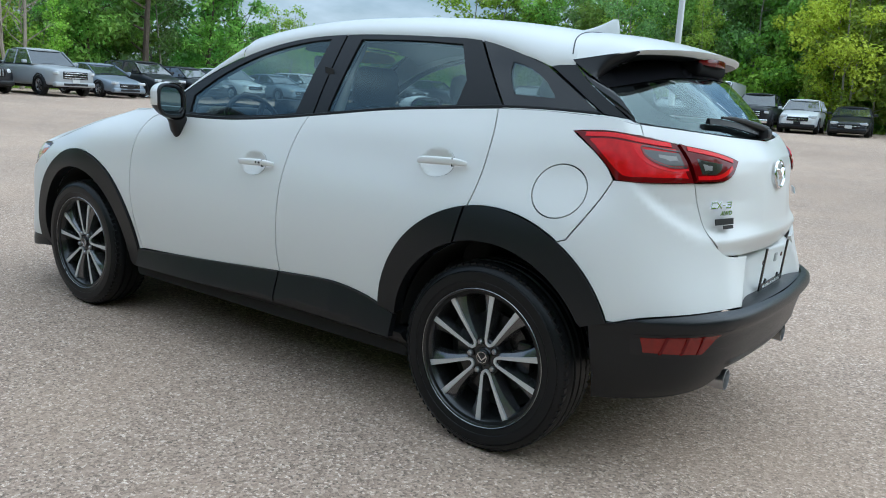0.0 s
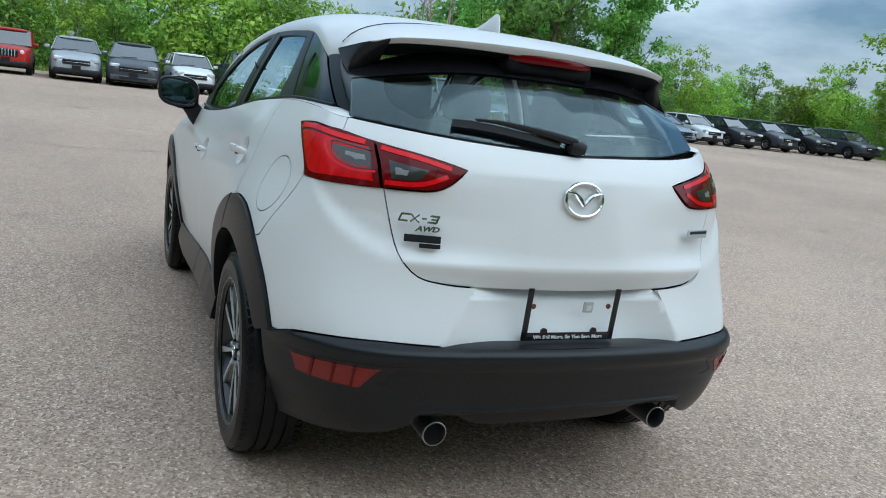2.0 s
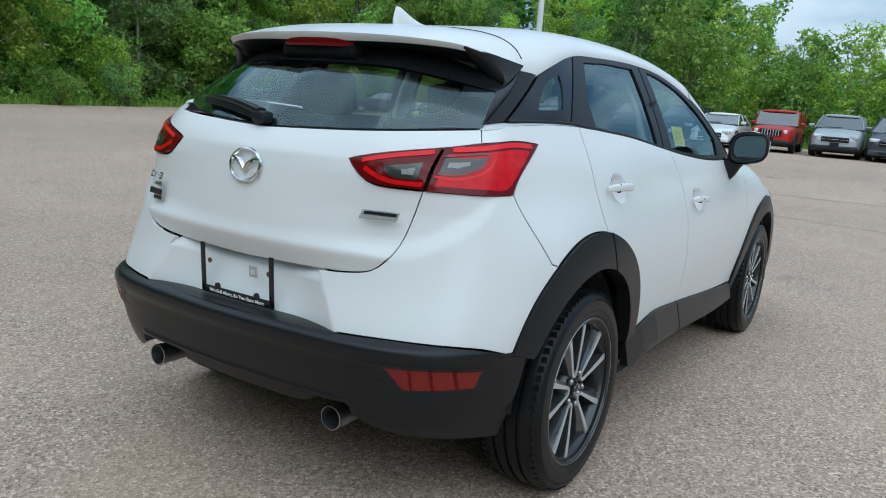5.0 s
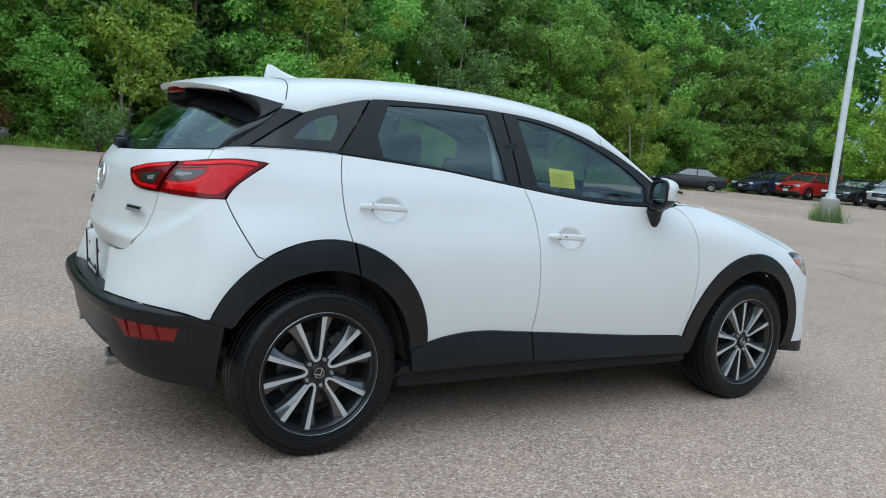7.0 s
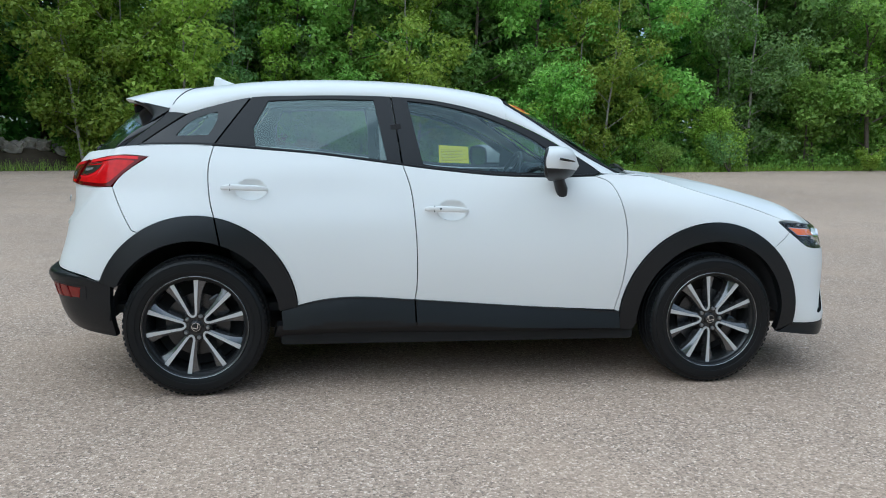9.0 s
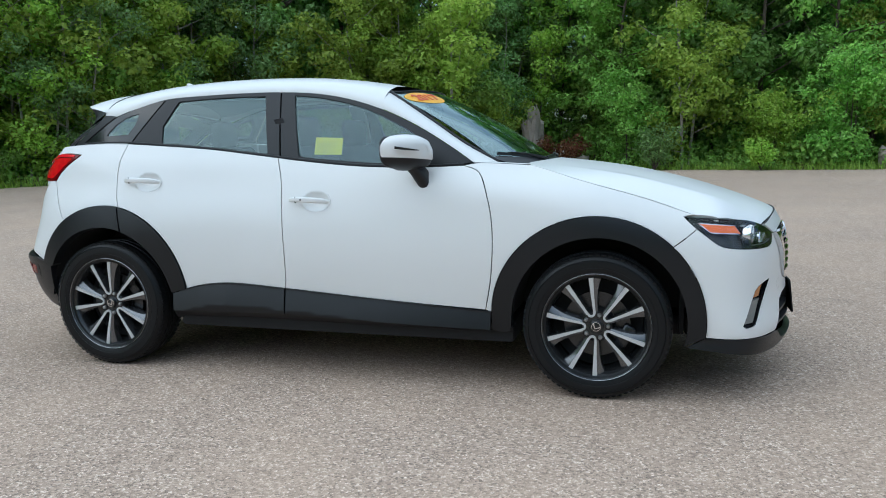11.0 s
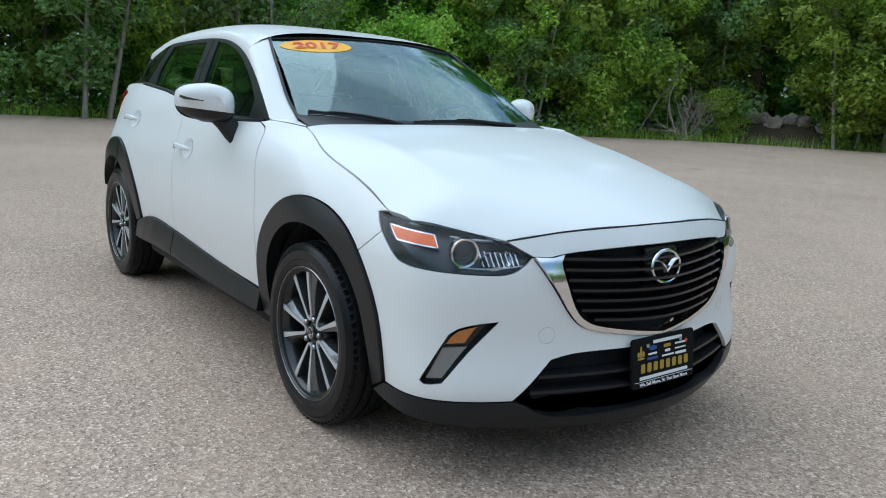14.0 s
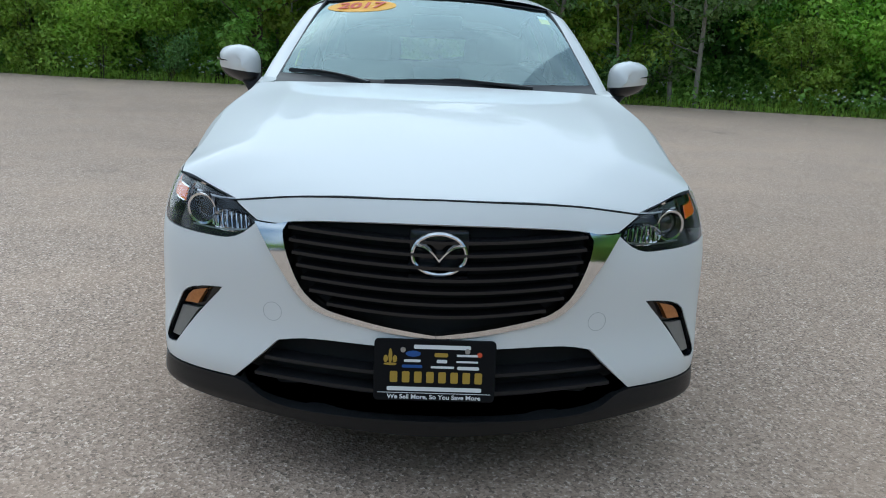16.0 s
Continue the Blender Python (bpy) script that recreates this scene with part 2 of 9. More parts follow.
def rounded_rect(w, h, r, n=4):
    out = []
    for cx, cy, a0 in ((w / 2 - r, h / 2 - r, 0), (r - w / 2, h / 2 - r, 90), (r - w / 2, r - h / 2, 180), (w / 2 - r, r - h / 2, 270)):
        out += [(cx + r * math.cos(radians(a0 + 90 * i / n)), cy + r * math.sin(radians(a0 + 90 * i / n))) for i in range(n + 1)]
    return out


def prism(outline, depth, bm=None, bevel=0.0, m=None):
    """A plate: an outline in x and y, raised from z = 0 to depth."""
    b2 = bmesh.new()
    face = b2.faces.new([b2.verts.new((x, y, 0)) for x, y in outline])
    got = bmesh.ops.extrude_face_region(b2, geom=[face])
    top = [g for g in got["geom"] if isinstance(g, bmesh.types.BMVert)]
    bmesh.ops.translate(b2, vec=(0, 0, depth), verts=top)
    bmesh.ops.recalc_face_normals(b2, faces=b2.faces)
    if bevel:
        bmesh.ops.bevel(b2, geom=[e for e in b2.edges if all(v in top for v in e.verts)], offset=bevel, segments=1, affect="EDGES")
    if m is not None:
        bmesh.ops.transform(b2, matrix=m, verts=b2.verts)
    return merge(bm, b2) if bm else b2


def lettering(name, text, size, m, mat, parent=None, depth=0.0015, shear=0.0, bold=0.0, label="", squeeze=1.0):
    """Text in the built-in font, as a mesh, centred on m's origin in m's x and y."""
    cu = bpy.data.curves.new(name, "FONT")
    cu.body, cu.size, cu.align_x, cu.align_y = text, size, "CENTER", "CENTER"
    cu.extrude, cu.shear, cu.offset = depth, shear, bold
    tmp = bpy.data.objects.new(name, cu)
    me = bpy.data.meshes.new_from_object(tmp)
    bpy.data.objects.remove(tmp)
    bpy.data.curves.remove(cu)
    me.transform(m @ Matrix.Diagonal((squeeze, 1, 1, 1)))
    me.materials.clear()
    me.materials.append(mat)
    me.name = name
    ob = new(name, me)
    if parent:
        ob.parent = parent
    return tagged(ob, label)


def smooth_line(points, step=0.02):
    """A Catmull-Rom curve through the points, cut to steps."""
    p = np.array(points, float)
    if len(p) == 2:
        n = max(1, int(np.linalg.norm(p[1] - p[0]) / step))
        return p[0] + (p[1] - p[0]) * np.linspace(0, 1, n + 1)[:, None]
    q = np.vstack([2 * p[0] - p[1], p, 2 * p[-1] - p[-2]])
    out = []
    for i in range(1, len(q) - 2):
        n = max(1, int(np.linalg.norm(q[i + 1] - q[i]) / step))
        d0, d1, d2 = (max(np.linalg.norm(q[j + 1] - q[j]), 1e-6) ** 0.5 for j in (i - 1, i, i + 1))
        m1 = (q[i + 1] - q[i]) + d1 * ((q[i] - q[i - 1]) / d0 - (q[i + 1] - q[i - 1]) / (d0 + d1))
        m2 = (q[i + 1] - q[i]) + d1 * ((q[i + 2] - q[i + 1]) / d2 - (q[i + 2] - q[i]) / (d1 + d2))
        for k in range(n):
            s = k / n
            out.append((2 * s**3 - 3 * s**2 + 1) * q[i] + (s**3 - 2 * s**2 + s) * m1 + (3 * s**2 - 2 * s**3) * q[i + 1] + (s**3 - s**2) * m2)
    return np.array(out + [p[-1]])


def loop(*segments, step=0.02):
    """A closed outline of smooth lines that meet at corners."""
    out = []
    for s in segments:
        line = smooth_line(s, step)
        out += [q for q in line if not out or np.linalg.norm(np.array(out[-1]) - q) > 1e-4]
    out = np.array(out)
    return out[:-1] if np.linalg.norm(out[0] - out[-1]) < 1e-3 else out


def inside(poly, pts):
    x, y = np.asarray(pts, float).T
    px, py = poly.T
    qx, qy = np.roll(px, -1), np.roll(py, -1)
    hit = ((py[:, None] > y) != (qy[:, None] > y)) & (x < (qx - px)[:, None] * (y - py[:, None]) / (qy - py + 1e-12)[:, None] + px[:, None])
    return hit.sum(0) % 2 == 1


def signed_area(p):
    return 0.5 * float(np.sum(p[:, 0] * np.roll(p[:, 1], -1) - np.roll(p[:, 0], -1) * p[:, 1]))


def inset(poly, d):
    p = poly if signed_area(poly) > 0 else poly[::-1]
    e = np.roll(p, -1, 0) - np.roll(p, 1, 0)
    n = np.c_[-e[:, 1], e[:, 0]] / (np.linalg.norm(e, axis=1)[:, None] + 1e-9)
    return p + n * d


def far_from(poly, pts, d):
    a, b = poly, np.roll(poly, -1, 0)
    ab, keep = b - a, []
    for chunk in np.array_split(pts, max(1, len(pts) // 400)):
        if not len(chunk):
            continue
        s = np.clip(((chunk[:, None] - a) * ab).sum(-1) / ((ab**2).sum(-1) + 1e-12), 0, 1)
        keep.append(np.linalg.norm(chunk[:, None] - (a + s[..., None] * ab), axis=-1).min(1) > d)
    return np.concatenate(keep) if keep else np.zeros(0, bool)


def surf_normals(surf, ab, out):
    e = 2e-3
    da, db = surf(ab + [e, 0]) - surf(ab - [e, 0]), surf(ab + [0, e]) - surf(ab - [0, e])
    n = np.cross(da, db)
    n /= np.linalg.norm(n, axis=1)[:, None] + 1e-12
    return n * out


def patch(surf, outline, out=-1.0, lift=0.0, thick=0.014, step=0.045, gap=0.0025, holes=(), rounding=0.0016):
    """A panel cut from a surface: vertices, faces and normals. out: which way the surface's normal must be turned."""
    edge = inset(outline, gap)
    cuts = [inset(h, -gap)[::-1] for h in holes]
    rings = [edge] + cuts
    soft = [inset(edge, 0.006)] + [inset(c[::-1], -0.006)[::-1] for c in cuts] if rounding else []
    lo, hi = edge.min(0), edge.max(0)
    gx, gy = np.meshgrid(np.arange(lo[0], hi[0] + step, step), np.arange(lo[1], hi[1] + step, step))
    gx = gx + (np.arange(gx.shape[0]) % 2)[:, None] * step / 2
    pts = np.c_[gx.ravel(), gy.ravel()]
    pts = pts[inside(edge, pts)]
    for ring in rings:
        pts = pts[far_from(ring, pts, 0.5 * step)]
    for cut in cuts:
        pts = pts[~inside(cut, pts)]
    soft_pts = [s[inside(edge, s)] for s in soft]
    for i, ring in enumerate(rings):
        soft_pts = [s[far_from(ring, s, 0.0035)] for s in soft_pts]
    every = np.vstack(rings + soft_pts + [pts])
    edges, at = [], 0
    for ring in rings:
        edges += [(at + i, at + (i + 1) % len(ring)) for i in range(len(ring))]
        at += len(ring)
    from_cdt = delaunay_2d_cdt([Vector(p) for p in every], edges, [], 0, 1e-6)
    ab = np.array([tuple(p) for p in from_cdt[0]])
    tri = np.array([t for t in from_cdt[2] if len(t) == 3])
    mid = ab[tri].mean(1)
    keep = inside(edge, mid)
    for cut in cuts:
        keep &= ~inside(cut, mid)
    tri = tri[keep]
    pos, nor = surf(ab), surf_normals(surf, ab, out)
    lifted = pos + nor * (lift(ab)[:, None] if callable(lift) else lift)
    if callable(lift):
        nor = surf_normals(lambda q: surf(q) + surf_normals(surf, q, out) * lift(q)[:, None], ab, out)
    origin = from_cdt[3]
    on_edge = np.array([any(o < at for o in os) for os in origin])
    flip = np.einsum("ij,ij->i", np.cross(lifted[tri[:, 1]] - lifted[tri[:, 0]], lifted[tri[:, 2]] - lifted[tri[:, 0]]), nor[tri[:, 0]]) < 0
    tri[flip] = tri[flip][:, ::-1]
    v, n = lifted.copy(), nor.copy()
    v[on_edge] -= nor[on_edge] * rounding
    f = [tuple(t) for t in tri]
    if thick:
        # the rim turns inwards along every open edge
        count = {}
        for t in tri:
            for i in range(3):
                a, b = t[i], t[(i + 1) % 3]
                count[(a, b)] = count.get((a, b), 0) + 1
        open_edges = [(a, b) for a, b in count if (b, a) not in count]
        extra_v, extra_n, base = [], [], len(v)
        for a, b in open_edges:
            side = np.cross(v[b] - v[a], nor[a])
            side /= np.linalg.norm(side) + 1e-12
            extra_v += [v[a], v[b], v[b] - nor[b] * thick, v[a] - nor[a] * thick]
            extra_n += [side] * 4
            f.append((base, base + 3, base + 2, base + 1))
            base += 4
        if extra_v:
            v, n = np.vstack([v, extra_v]), np.vstack([n, extra_n])
    return v, f, n


def joined(*pieces):
    v, f, n, at = [], [], [], 0
    for a, b, c in pieces:
        v.append(a), n.append(c)
        f += [tuple(i + at for i in q) for q in b]
        at += len(a)
    return np.vstack(v), f, np.vstack(n)


def mirrored(piece):
    v, f, n = piece
    return v * [1, -1, 1], [q[::-1] for q in f], n * [1, -1, 1]


def grid_mesh(rows, out=None):
    """A sheet through rows of points; vertices, faces and normals, turned towards out."""
    r = np.array(rows, float)
    a, b = r.shape[:2]
    du, dv = np.gradient(r, axis=0), np.gradient(r, axis=1)
    n = np.cross(du, dv).reshape(-1, 3)
    n /= np.linalg.norm(n, axis=1)[:, None] + 1e-12
    f = [(i * b + j, i * b + j + 1, (i + 1) * b + j + 1, (i + 1) * b + j) for i in range(a - 1) for j in range(b - 1)]
    if out is not None and (n @ np.array(out, float)).sum() < 0:
        n = -n
    v = r.reshape(-1, 3)
    q = f[len(f) // 2]
    if np.cross(v[q[1]] - v[q[0]], v[q[2]] - v[q[0]]) @ n[q[0]] < 0:
        f = [k[::-1] for k in f]
    return v, f, n

# ---- the car's outer skin: waterlines (half outlines, rear centre to front centre) at fixed heights ----
LEVELS = (0.20, 0.30, 0.42, 0.55, 0.70, 0.85, 0.98, 1.08, 1.18, 1.28)
SIDE_X = (-1.62, -1.285, -0.75, 0.0, 0.65, 1.0, 1.285, 1.6)
REAR = (  # x at the centre, x and y of three points towards the corner
    (-1.950, -1.940, 0.26, -1.900, 0.48, -1.800, 0.62), (-1.995, -1.985, 0.27, -1.955, 0.50, -1.860, 0.66),
    (-2.030, -2.020, 0.27, -1.985, 0.52, -1.885, 0.69), (-2.040, -2.030, 0.27, -1.992, 0.52, -1.890, 0.70),
    (-2.005, -1.993, 0.27, -1.948, 0.52, -1.845, 0.70), (-1.985, -1.968, 0.27, -1.915, 0.52, -1.805, 0.69),
    (-1.968, -1.948, 0.27, -1.890, 0.52, -1.775, 0.68), (-1.935, -1.915, 0.27, -1.858, 0.51, -1.738, 0.66),
    (-1.850, -1.830, 0.26, -1.780, 0.48, -1.670, 0.62), (-1.730, -1.710, 0.25, -1.660, 0.46, -1.560, 0.57))
SIDE = (
    (0.760, 0.790, 0.770, 0.770, 0.770, 0.770, 0.790, 0.770), (0.790, 0.825, 0.800, 0.800, 0.800, 0.800, 0.825, 0.800),
    (0.820, 0.855, 0.832, 0.825, 0.825, 0.828, 0.855, 0.830), (0.835, 0.868, 0.850, 0.845, 0.845, 0.850, 0.866, 0.840),
    (0.826, 0.870, 0.857, 0.852, 0.855, 0.860, 0.868, 0.842), (0.798, 0.845, 0.840, 0.835, 0.845, 0.852, 0.850, 0.790),
    (0.747, 0.798, 0.797, 0.800, 0.815, 0.796, 0.750, 0.640), (0.719, 0.763, 0.763, 0.755, 0.750, 0.685, 0.620, 0.500),
    (0.672, 0.708, 0.704, 0.694, 0.687, 0.655, 0.600, 0.500), (0.620, 0.660, 0.660, 0.655, 0.645, 0.598, 0.520, 0.420))
NOSE = (  # x and y of three points from the corner inwards, x at the centre
    (1.865, 0.772, 2.045, 0.51, 2.135, 0.25, 2.172), (1.900, 0.796, 2.088, 0.53, 2.172, 0.26, 2.210),
    (1.890, 0.798, 2.072, 0.53, 2.152, 0.26, 2.190), (1.884, 0.796, 2.064, 0.53, 2.146, 0.26, 2.185),
    (1.874, 0.788, 2.052, 0.53, 2.133, 0.26, 2.170), (1.808, 0.740, 1.978, 0.51, 2.061, 0.25, 2.090),
    (1.710, 0.630, 1.850, 0.44, 1.920, 0.22, 1.950), (1.600, 0.530, 1.700, 0.38, 1.750, 0.19, 1.780),
    (1.500, 0.420, 1.550, 0.30, 1.580, 0.15, 1.600), (1.400, 0.350, 1.420, 0.25, 1.440, 0.12, 1.450))


def spline_basis(knots):
    """Natural cubic spline through the knots: a function that gives each knot's weight at any places."""
    k = np.array(knots, float)
    n, h = len(k), np.diff(np.array(knots, float))
    a, r = np.eye(n), np.zeros((n, n))
    for i in range(1, n - 1):
        a[i, i - 1 : i + 2] = h[i - 1], 2 * (h[i - 1] + h[i]), h[i]
        r[i, i - 1 : i + 2] = 6 / h[i - 1], -6 / h[i - 1] - 6 / h[i], 6 / h[i]
    m2 = np.linalg.solve(a, r)

    def weights(q):
        q = np.atleast_1d(np.asarray(q, float))
        i = np.clip(np.searchsorted(k, q) - 1, 0, n - 2)
        s, w = (q - k[i]) / h[i], np.zeros((len(q), n))
        rows = np.arange(len(q))
        w[rows, i] += 1 - s
        w[rows, i + 1] += s
        c0, c1 = ((1 - s) ** 3 - (1 - s)) * h[i] ** 2 / 6, (s**3 - s) * h[i] ** 2 / 6
        return w + c0[:, None] * m2[i] + c1[:, None] * m2[i + 1]

    return weights


def skin_net():
    net = []
    for rear, side, nose in zip(REAR, SIDE, NOSE):
        half = [(rear[0], 0.0)] + [(rear[i], rear[i + 1]) for i in (1, 3, 5)]
        half += list(zip(SIDE_X, side)) + [(nose[i], nose[i + 1]) for i in (0, 2, 4)] + [(nose[6], 0.0)]
        net.append([(x, -y) for x, y in half[6:0:-1]] + half + [(x, -y) for x, y in half[-2:-8:-1]])
    return np.array(net)


NET = skin_net()
_chord = np.r_[0, np.cumsum(np.hypot(*np.diff(NET[4], axis=0).T))]
KNOTS = _chord - _chord[6]
U_END = KNOTS[-7]
basis_u, basis_z = spline_basis(KNOTS), spline_basis(LEVELS)


def skin(uz):
    """Points of the skin of the half y > 0 for rows of (u, z)."""
    uz = np.atleast_2d(uz)
    xy = np.einsum("ni,nj,ijk->nk", basis_z(uz[:, 1]), basis_u(uz[:, 0]), NET)
    return np.c_[xy, uz[:, 1]]


_scan = np.linspace(0, U_END, 400)


def u_at(kind, a, z):
    """u of the skin's point at height z: kind 's' (side) at x = a, 'r' (rear) or 'f' (nose) at y = a."""
    p = skin(np.c_[_scan, np.full(400, z)])
    if kind == "s":
        sel = slice(40, 372)
        return float(np.interp(a, p[sel, 0], _scan[sel]))
    if kind == "r":
        return float(np.interp(a, p[:75, 1], _scan[:75]))
    return float(np.interp(-a, -p[320:, 1], _scan[320:]))

# ---- the parking lot: a slightly dished sheet of worn asphalt, earth beyond its edge ----
def gz(x, y):
    r = math.hypot(x, y)
    a = math.degrees(math.atan2(y, x))
    w = 0.65 + 0.35 * min(1.0, max(0.0, (62 - a) / 25)) * min(1.0, max(0.0, (a + 125) / 25))
    return 0.0125 * max(0.0, r - 6.0) * w * (1 if r < 70 else 70 / r)


LOT = [(-60, -47), (38, -47), (38, 12), (46, 15), (44, 27), (31, 28), (18, 27), (8, 24.5), (-3.5, 24.8), (-7.4, 23), (-10.8, 20.8), (-13, 18), (-15, 14.5), (-17.8, 8), (-20.5, 0), (-20.5, -11), (-27, -30)]


def lot_edge(step):
    """Points round the lot's edge with the way outwards."""
    out = []
    mid = Vector((5, -5))
    for a, b in zip(LOT, LOT[1:] + LOT[:1]):
        a, b = Vector(a), Vector(b)
        d = (b - a).normalized()
        n = Vector((d.y, -d.x))
        for i in range(max(1, round((b - a).length / step))):
            out.append((a + (b - a) * (i * step / (b - a).length), n))
    # fan out round the outward corners
    k = len(LOT)
    for i, b in enumerate(LOT):
        d1, d2 = Vector(b) - Vector(LOT[i - 1]), Vector(LOT[(i + 1) % k]) - Vector(b)
        n1, n2 = Vector((d1.y, -d1.x)).normalized(), Vector((d2.y, -d2.x)).normalized()
        turn = n1.angle_signed(n2)
        if d1.x * d2.y - d1.y * d2.x > 0 and abs(turn) > 0.35:
            for j in range(1, max(2, round(abs(turn) * 6 / step))):
                t = j / max(2, round(abs(turn) * 6 / step))
                out.append((Vector(b), (n1 * (1 - t) + n2 * t).normalized()))
    return out


def asphalt_material():
    m, n, l, b = material("worn_asphalt")
    tc = n.new("ShaderNodeTexCoord")
    vor, vor2, fine, patchy, big = n.new("ShaderNodeTexVoronoi"), n.new("ShaderNodeTexVoronoi"), n.new("ShaderNodeTexNoise"), n.new("ShaderNodeTexNoise"), n.new("ShaderNodeTexNoise")
    vor.inputs["Scale"].default_value, vor2.inputs["Scale"].default_value = 105, 230
    fine.inputs["Scale"].default_value, fine.inputs["Detail"].default_value = 160, 4
    patchy.inputs["Scale"].default_value, patchy.inputs["Detail"].default_value = 1.1, 8
    big.inputs["Scale"].default_value, big.inputs["Detail"].default_value = 0.12, 5
    for t in (vor, vor2, fine, patchy, big):
        l.new(tc.outputs["Object"], t.inputs["Vector"])
    # stones: some cells pale, some rosy, some dark
    ramp = n.new("ShaderNodeValToRGB")
    el = ramp.color_ramp.elements
    el[0].position, el[0].color = 0.0, (0.12, 0.097, 0.080, 1)
    el[1].position, el[1].color = 1.0, (0.88, 0.77, 0.66, 1)
    for p, c in ((0.30, (0.327, 0.240, 0.184, 1)), (0.60, (0.434, 0.321, 0.246, 1)), (0.80, (0.538, 0.409, 0.318, 1))):
        e = el.new(p)
        e.color = c
    sep, sep2 = n.new("ShaderNodeSeparateColor"), n.new("ShaderNodeSeparateColor")
    l.new(vor.outputs["Color"], sep.inputs[0])
    l.new(vor2.outputs["Color"], sep2.inputs[0])
    mixf = n.new("ShaderNodeMath")
    mixf.operation = "MULTIPLY_ADD"
    mixf.inputs[1].default_value = 0.72
    half = n.new("ShaderNodeMath")
    half.operation = "MULTIPLY"
    half.inputs[1].default_value = 0.28
    l.new(sep2.outputs[0], half.inputs[0])
    l.new(sep.outputs[0], mixf.inputs[0])
    l.new(half.outputs[0], mixf.inputs[2])
    l.new(mixf.outputs[0], ramp.inputs["Fac"])
    dust = n.new("ShaderNodeMixRGB")
    dust.inputs["Color2"].default_value = (0.518, 0.372, 0.268, 1)
    pr = n.new("ShaderNodeMapRange")
    pr.inputs["From Min"].default_value, pr.inputs["From Max"].default_value, pr.inputs["To Max"].default_value = 0.40, 0.75, 0.42
    l.new(patchy.outputs["Fac"], pr.inputs["Value"])
    l.new(pr.outputs["Result"], dust.inputs["Fac"])
    l.new(ramp.outputs["Color"], dust.inputs["Color1"])
    tone = n.new("ShaderNodeHueSaturation")
    vr = n.new("ShaderNodeMapRange")
    vr.inputs["From Min"].default_value, vr.inputs["From Max"].default_value = 0.3, 0.7
    vr.inputs["To Min"].default_value, vr.inputs["To Max"].default_value = 0.86, 1.14
    l.new(big.outputs["Fac"], vr.inputs["Value"])
    l.new(vr.outputs["Result"], tone.inputs["Value"])
    l.new(dust.outputs["Color"], tone.inputs["Color"])
    # old oil stains and tar patches
    blot, br, stain = n.new("ShaderNodeTexNoise"), n.new("ShaderNodeMapRange"), n.new("ShaderNodeMixRGB")
    blot.inputs["Scale"].default_value, blot.inputs["Detail"].default_value, blot.inputs["Roughness"].default_value = 0.8, 7, 0.62
    br.inputs["From Min"].default_value, br.inputs["From Max"].default_value, br.inputs["To Max"].default_value = 0.63, 0.75, 0.55
    stain.inputs["Color2"].default_value = (0.12, 0.105, 0.095, 1)
    l.new(tc.outputs["Object"], blot.inputs["Vector"])
    l.new(blot.outputs["Fac"], br.inputs["Value"])
    l.new(br.outputs["Result"], stain.inputs["Fac"])
    l.new(tone.outputs["Color"], stain.inputs["Color1"])
    l.new(stain.outputs["Color"], b.inputs["Base Color"])
    b.inputs["Roughness"].default_value = 0.92
    b.inputs["Specular IOR Level"].default_value = 0.25
    add = n.new("ShaderNodeMath")
    add.operation = "ADD"
    l.new(vor.outputs["Distance"], add.inputs[0])
    l.new(fine.outputs["Fac"], add.inputs[1])
    bump = n.new("ShaderNodeBump")
    bump.inputs["Strength"].default_value, bump.inputs["Distance"].default_value = 0.7, 0.004
    l.new(add.outputs[0], bump.inputs["Height"])
    l.new(bump.outputs["Normal"], b.inputs["Normal"])
    return m


ASPHALT = asphalt_material()
EARTH = plain("leaf_litter_earth", (0.075, 0.055, 0.035), 0.95, grain=0.35, grain_scale=8, bump=0.6, bump_scale=30, stain=0.4)


def sheet(name, radii, lift, mat, inside_lot):
    v, f = [], []
    na = 120
    for r in radii:
        for i in range(na):
            a = 2 * math.pi * i / na
            x, y = r * math.cos(a), r * math.sin(a)
            v.append((x, y, gz(x, y) + lift))
    for k in range(len(radii) - 1):
        for i in range(na):
            j = (i + 1) % na
            f.append((k * na + i, (k + 1) * na + i, (k + 1) * na + j, k * na + j))
    return v, f


radii = [0.01, 3, 6] + [6 + 2.2 * i for i in range(1, 31)] + [85, 110, 160, 260, 500, 1200]
v, f = sheet("ground", radii, -0.03, EARTH, False)
ground = mesh_ob("ground", v, f, EARTH, smooth=True)
tagged(ground, "brown earth and leaf litter under the woods", "ground", kind="structure")

# the asphalt, cut to the lot's outline
lot_line = loop(*[[a, b] for a, b in zip(LOT, LOT[1:] + LOT[:1])], step=1.5)
rng = np.random.RandomState(3)
lot_line = lot_line + rng.normal(0, 0.16, lot_line.shape)


def lot_at(q):
    return np.array([(x, y, gz(x, y)) for x, y in q])


lv, lf, ln = patch(lot_at, lot_line, out=1.0, lift=0.0, thick=0.06, step=2.0, gap=0, rounding=0)
lot = mesh_ob("parking_lot", lv, lf, ASPHALT, normals=ln)
tagged(lot, "worn pinkish grey asphalt parking lot", "parking lot", kind="structure")

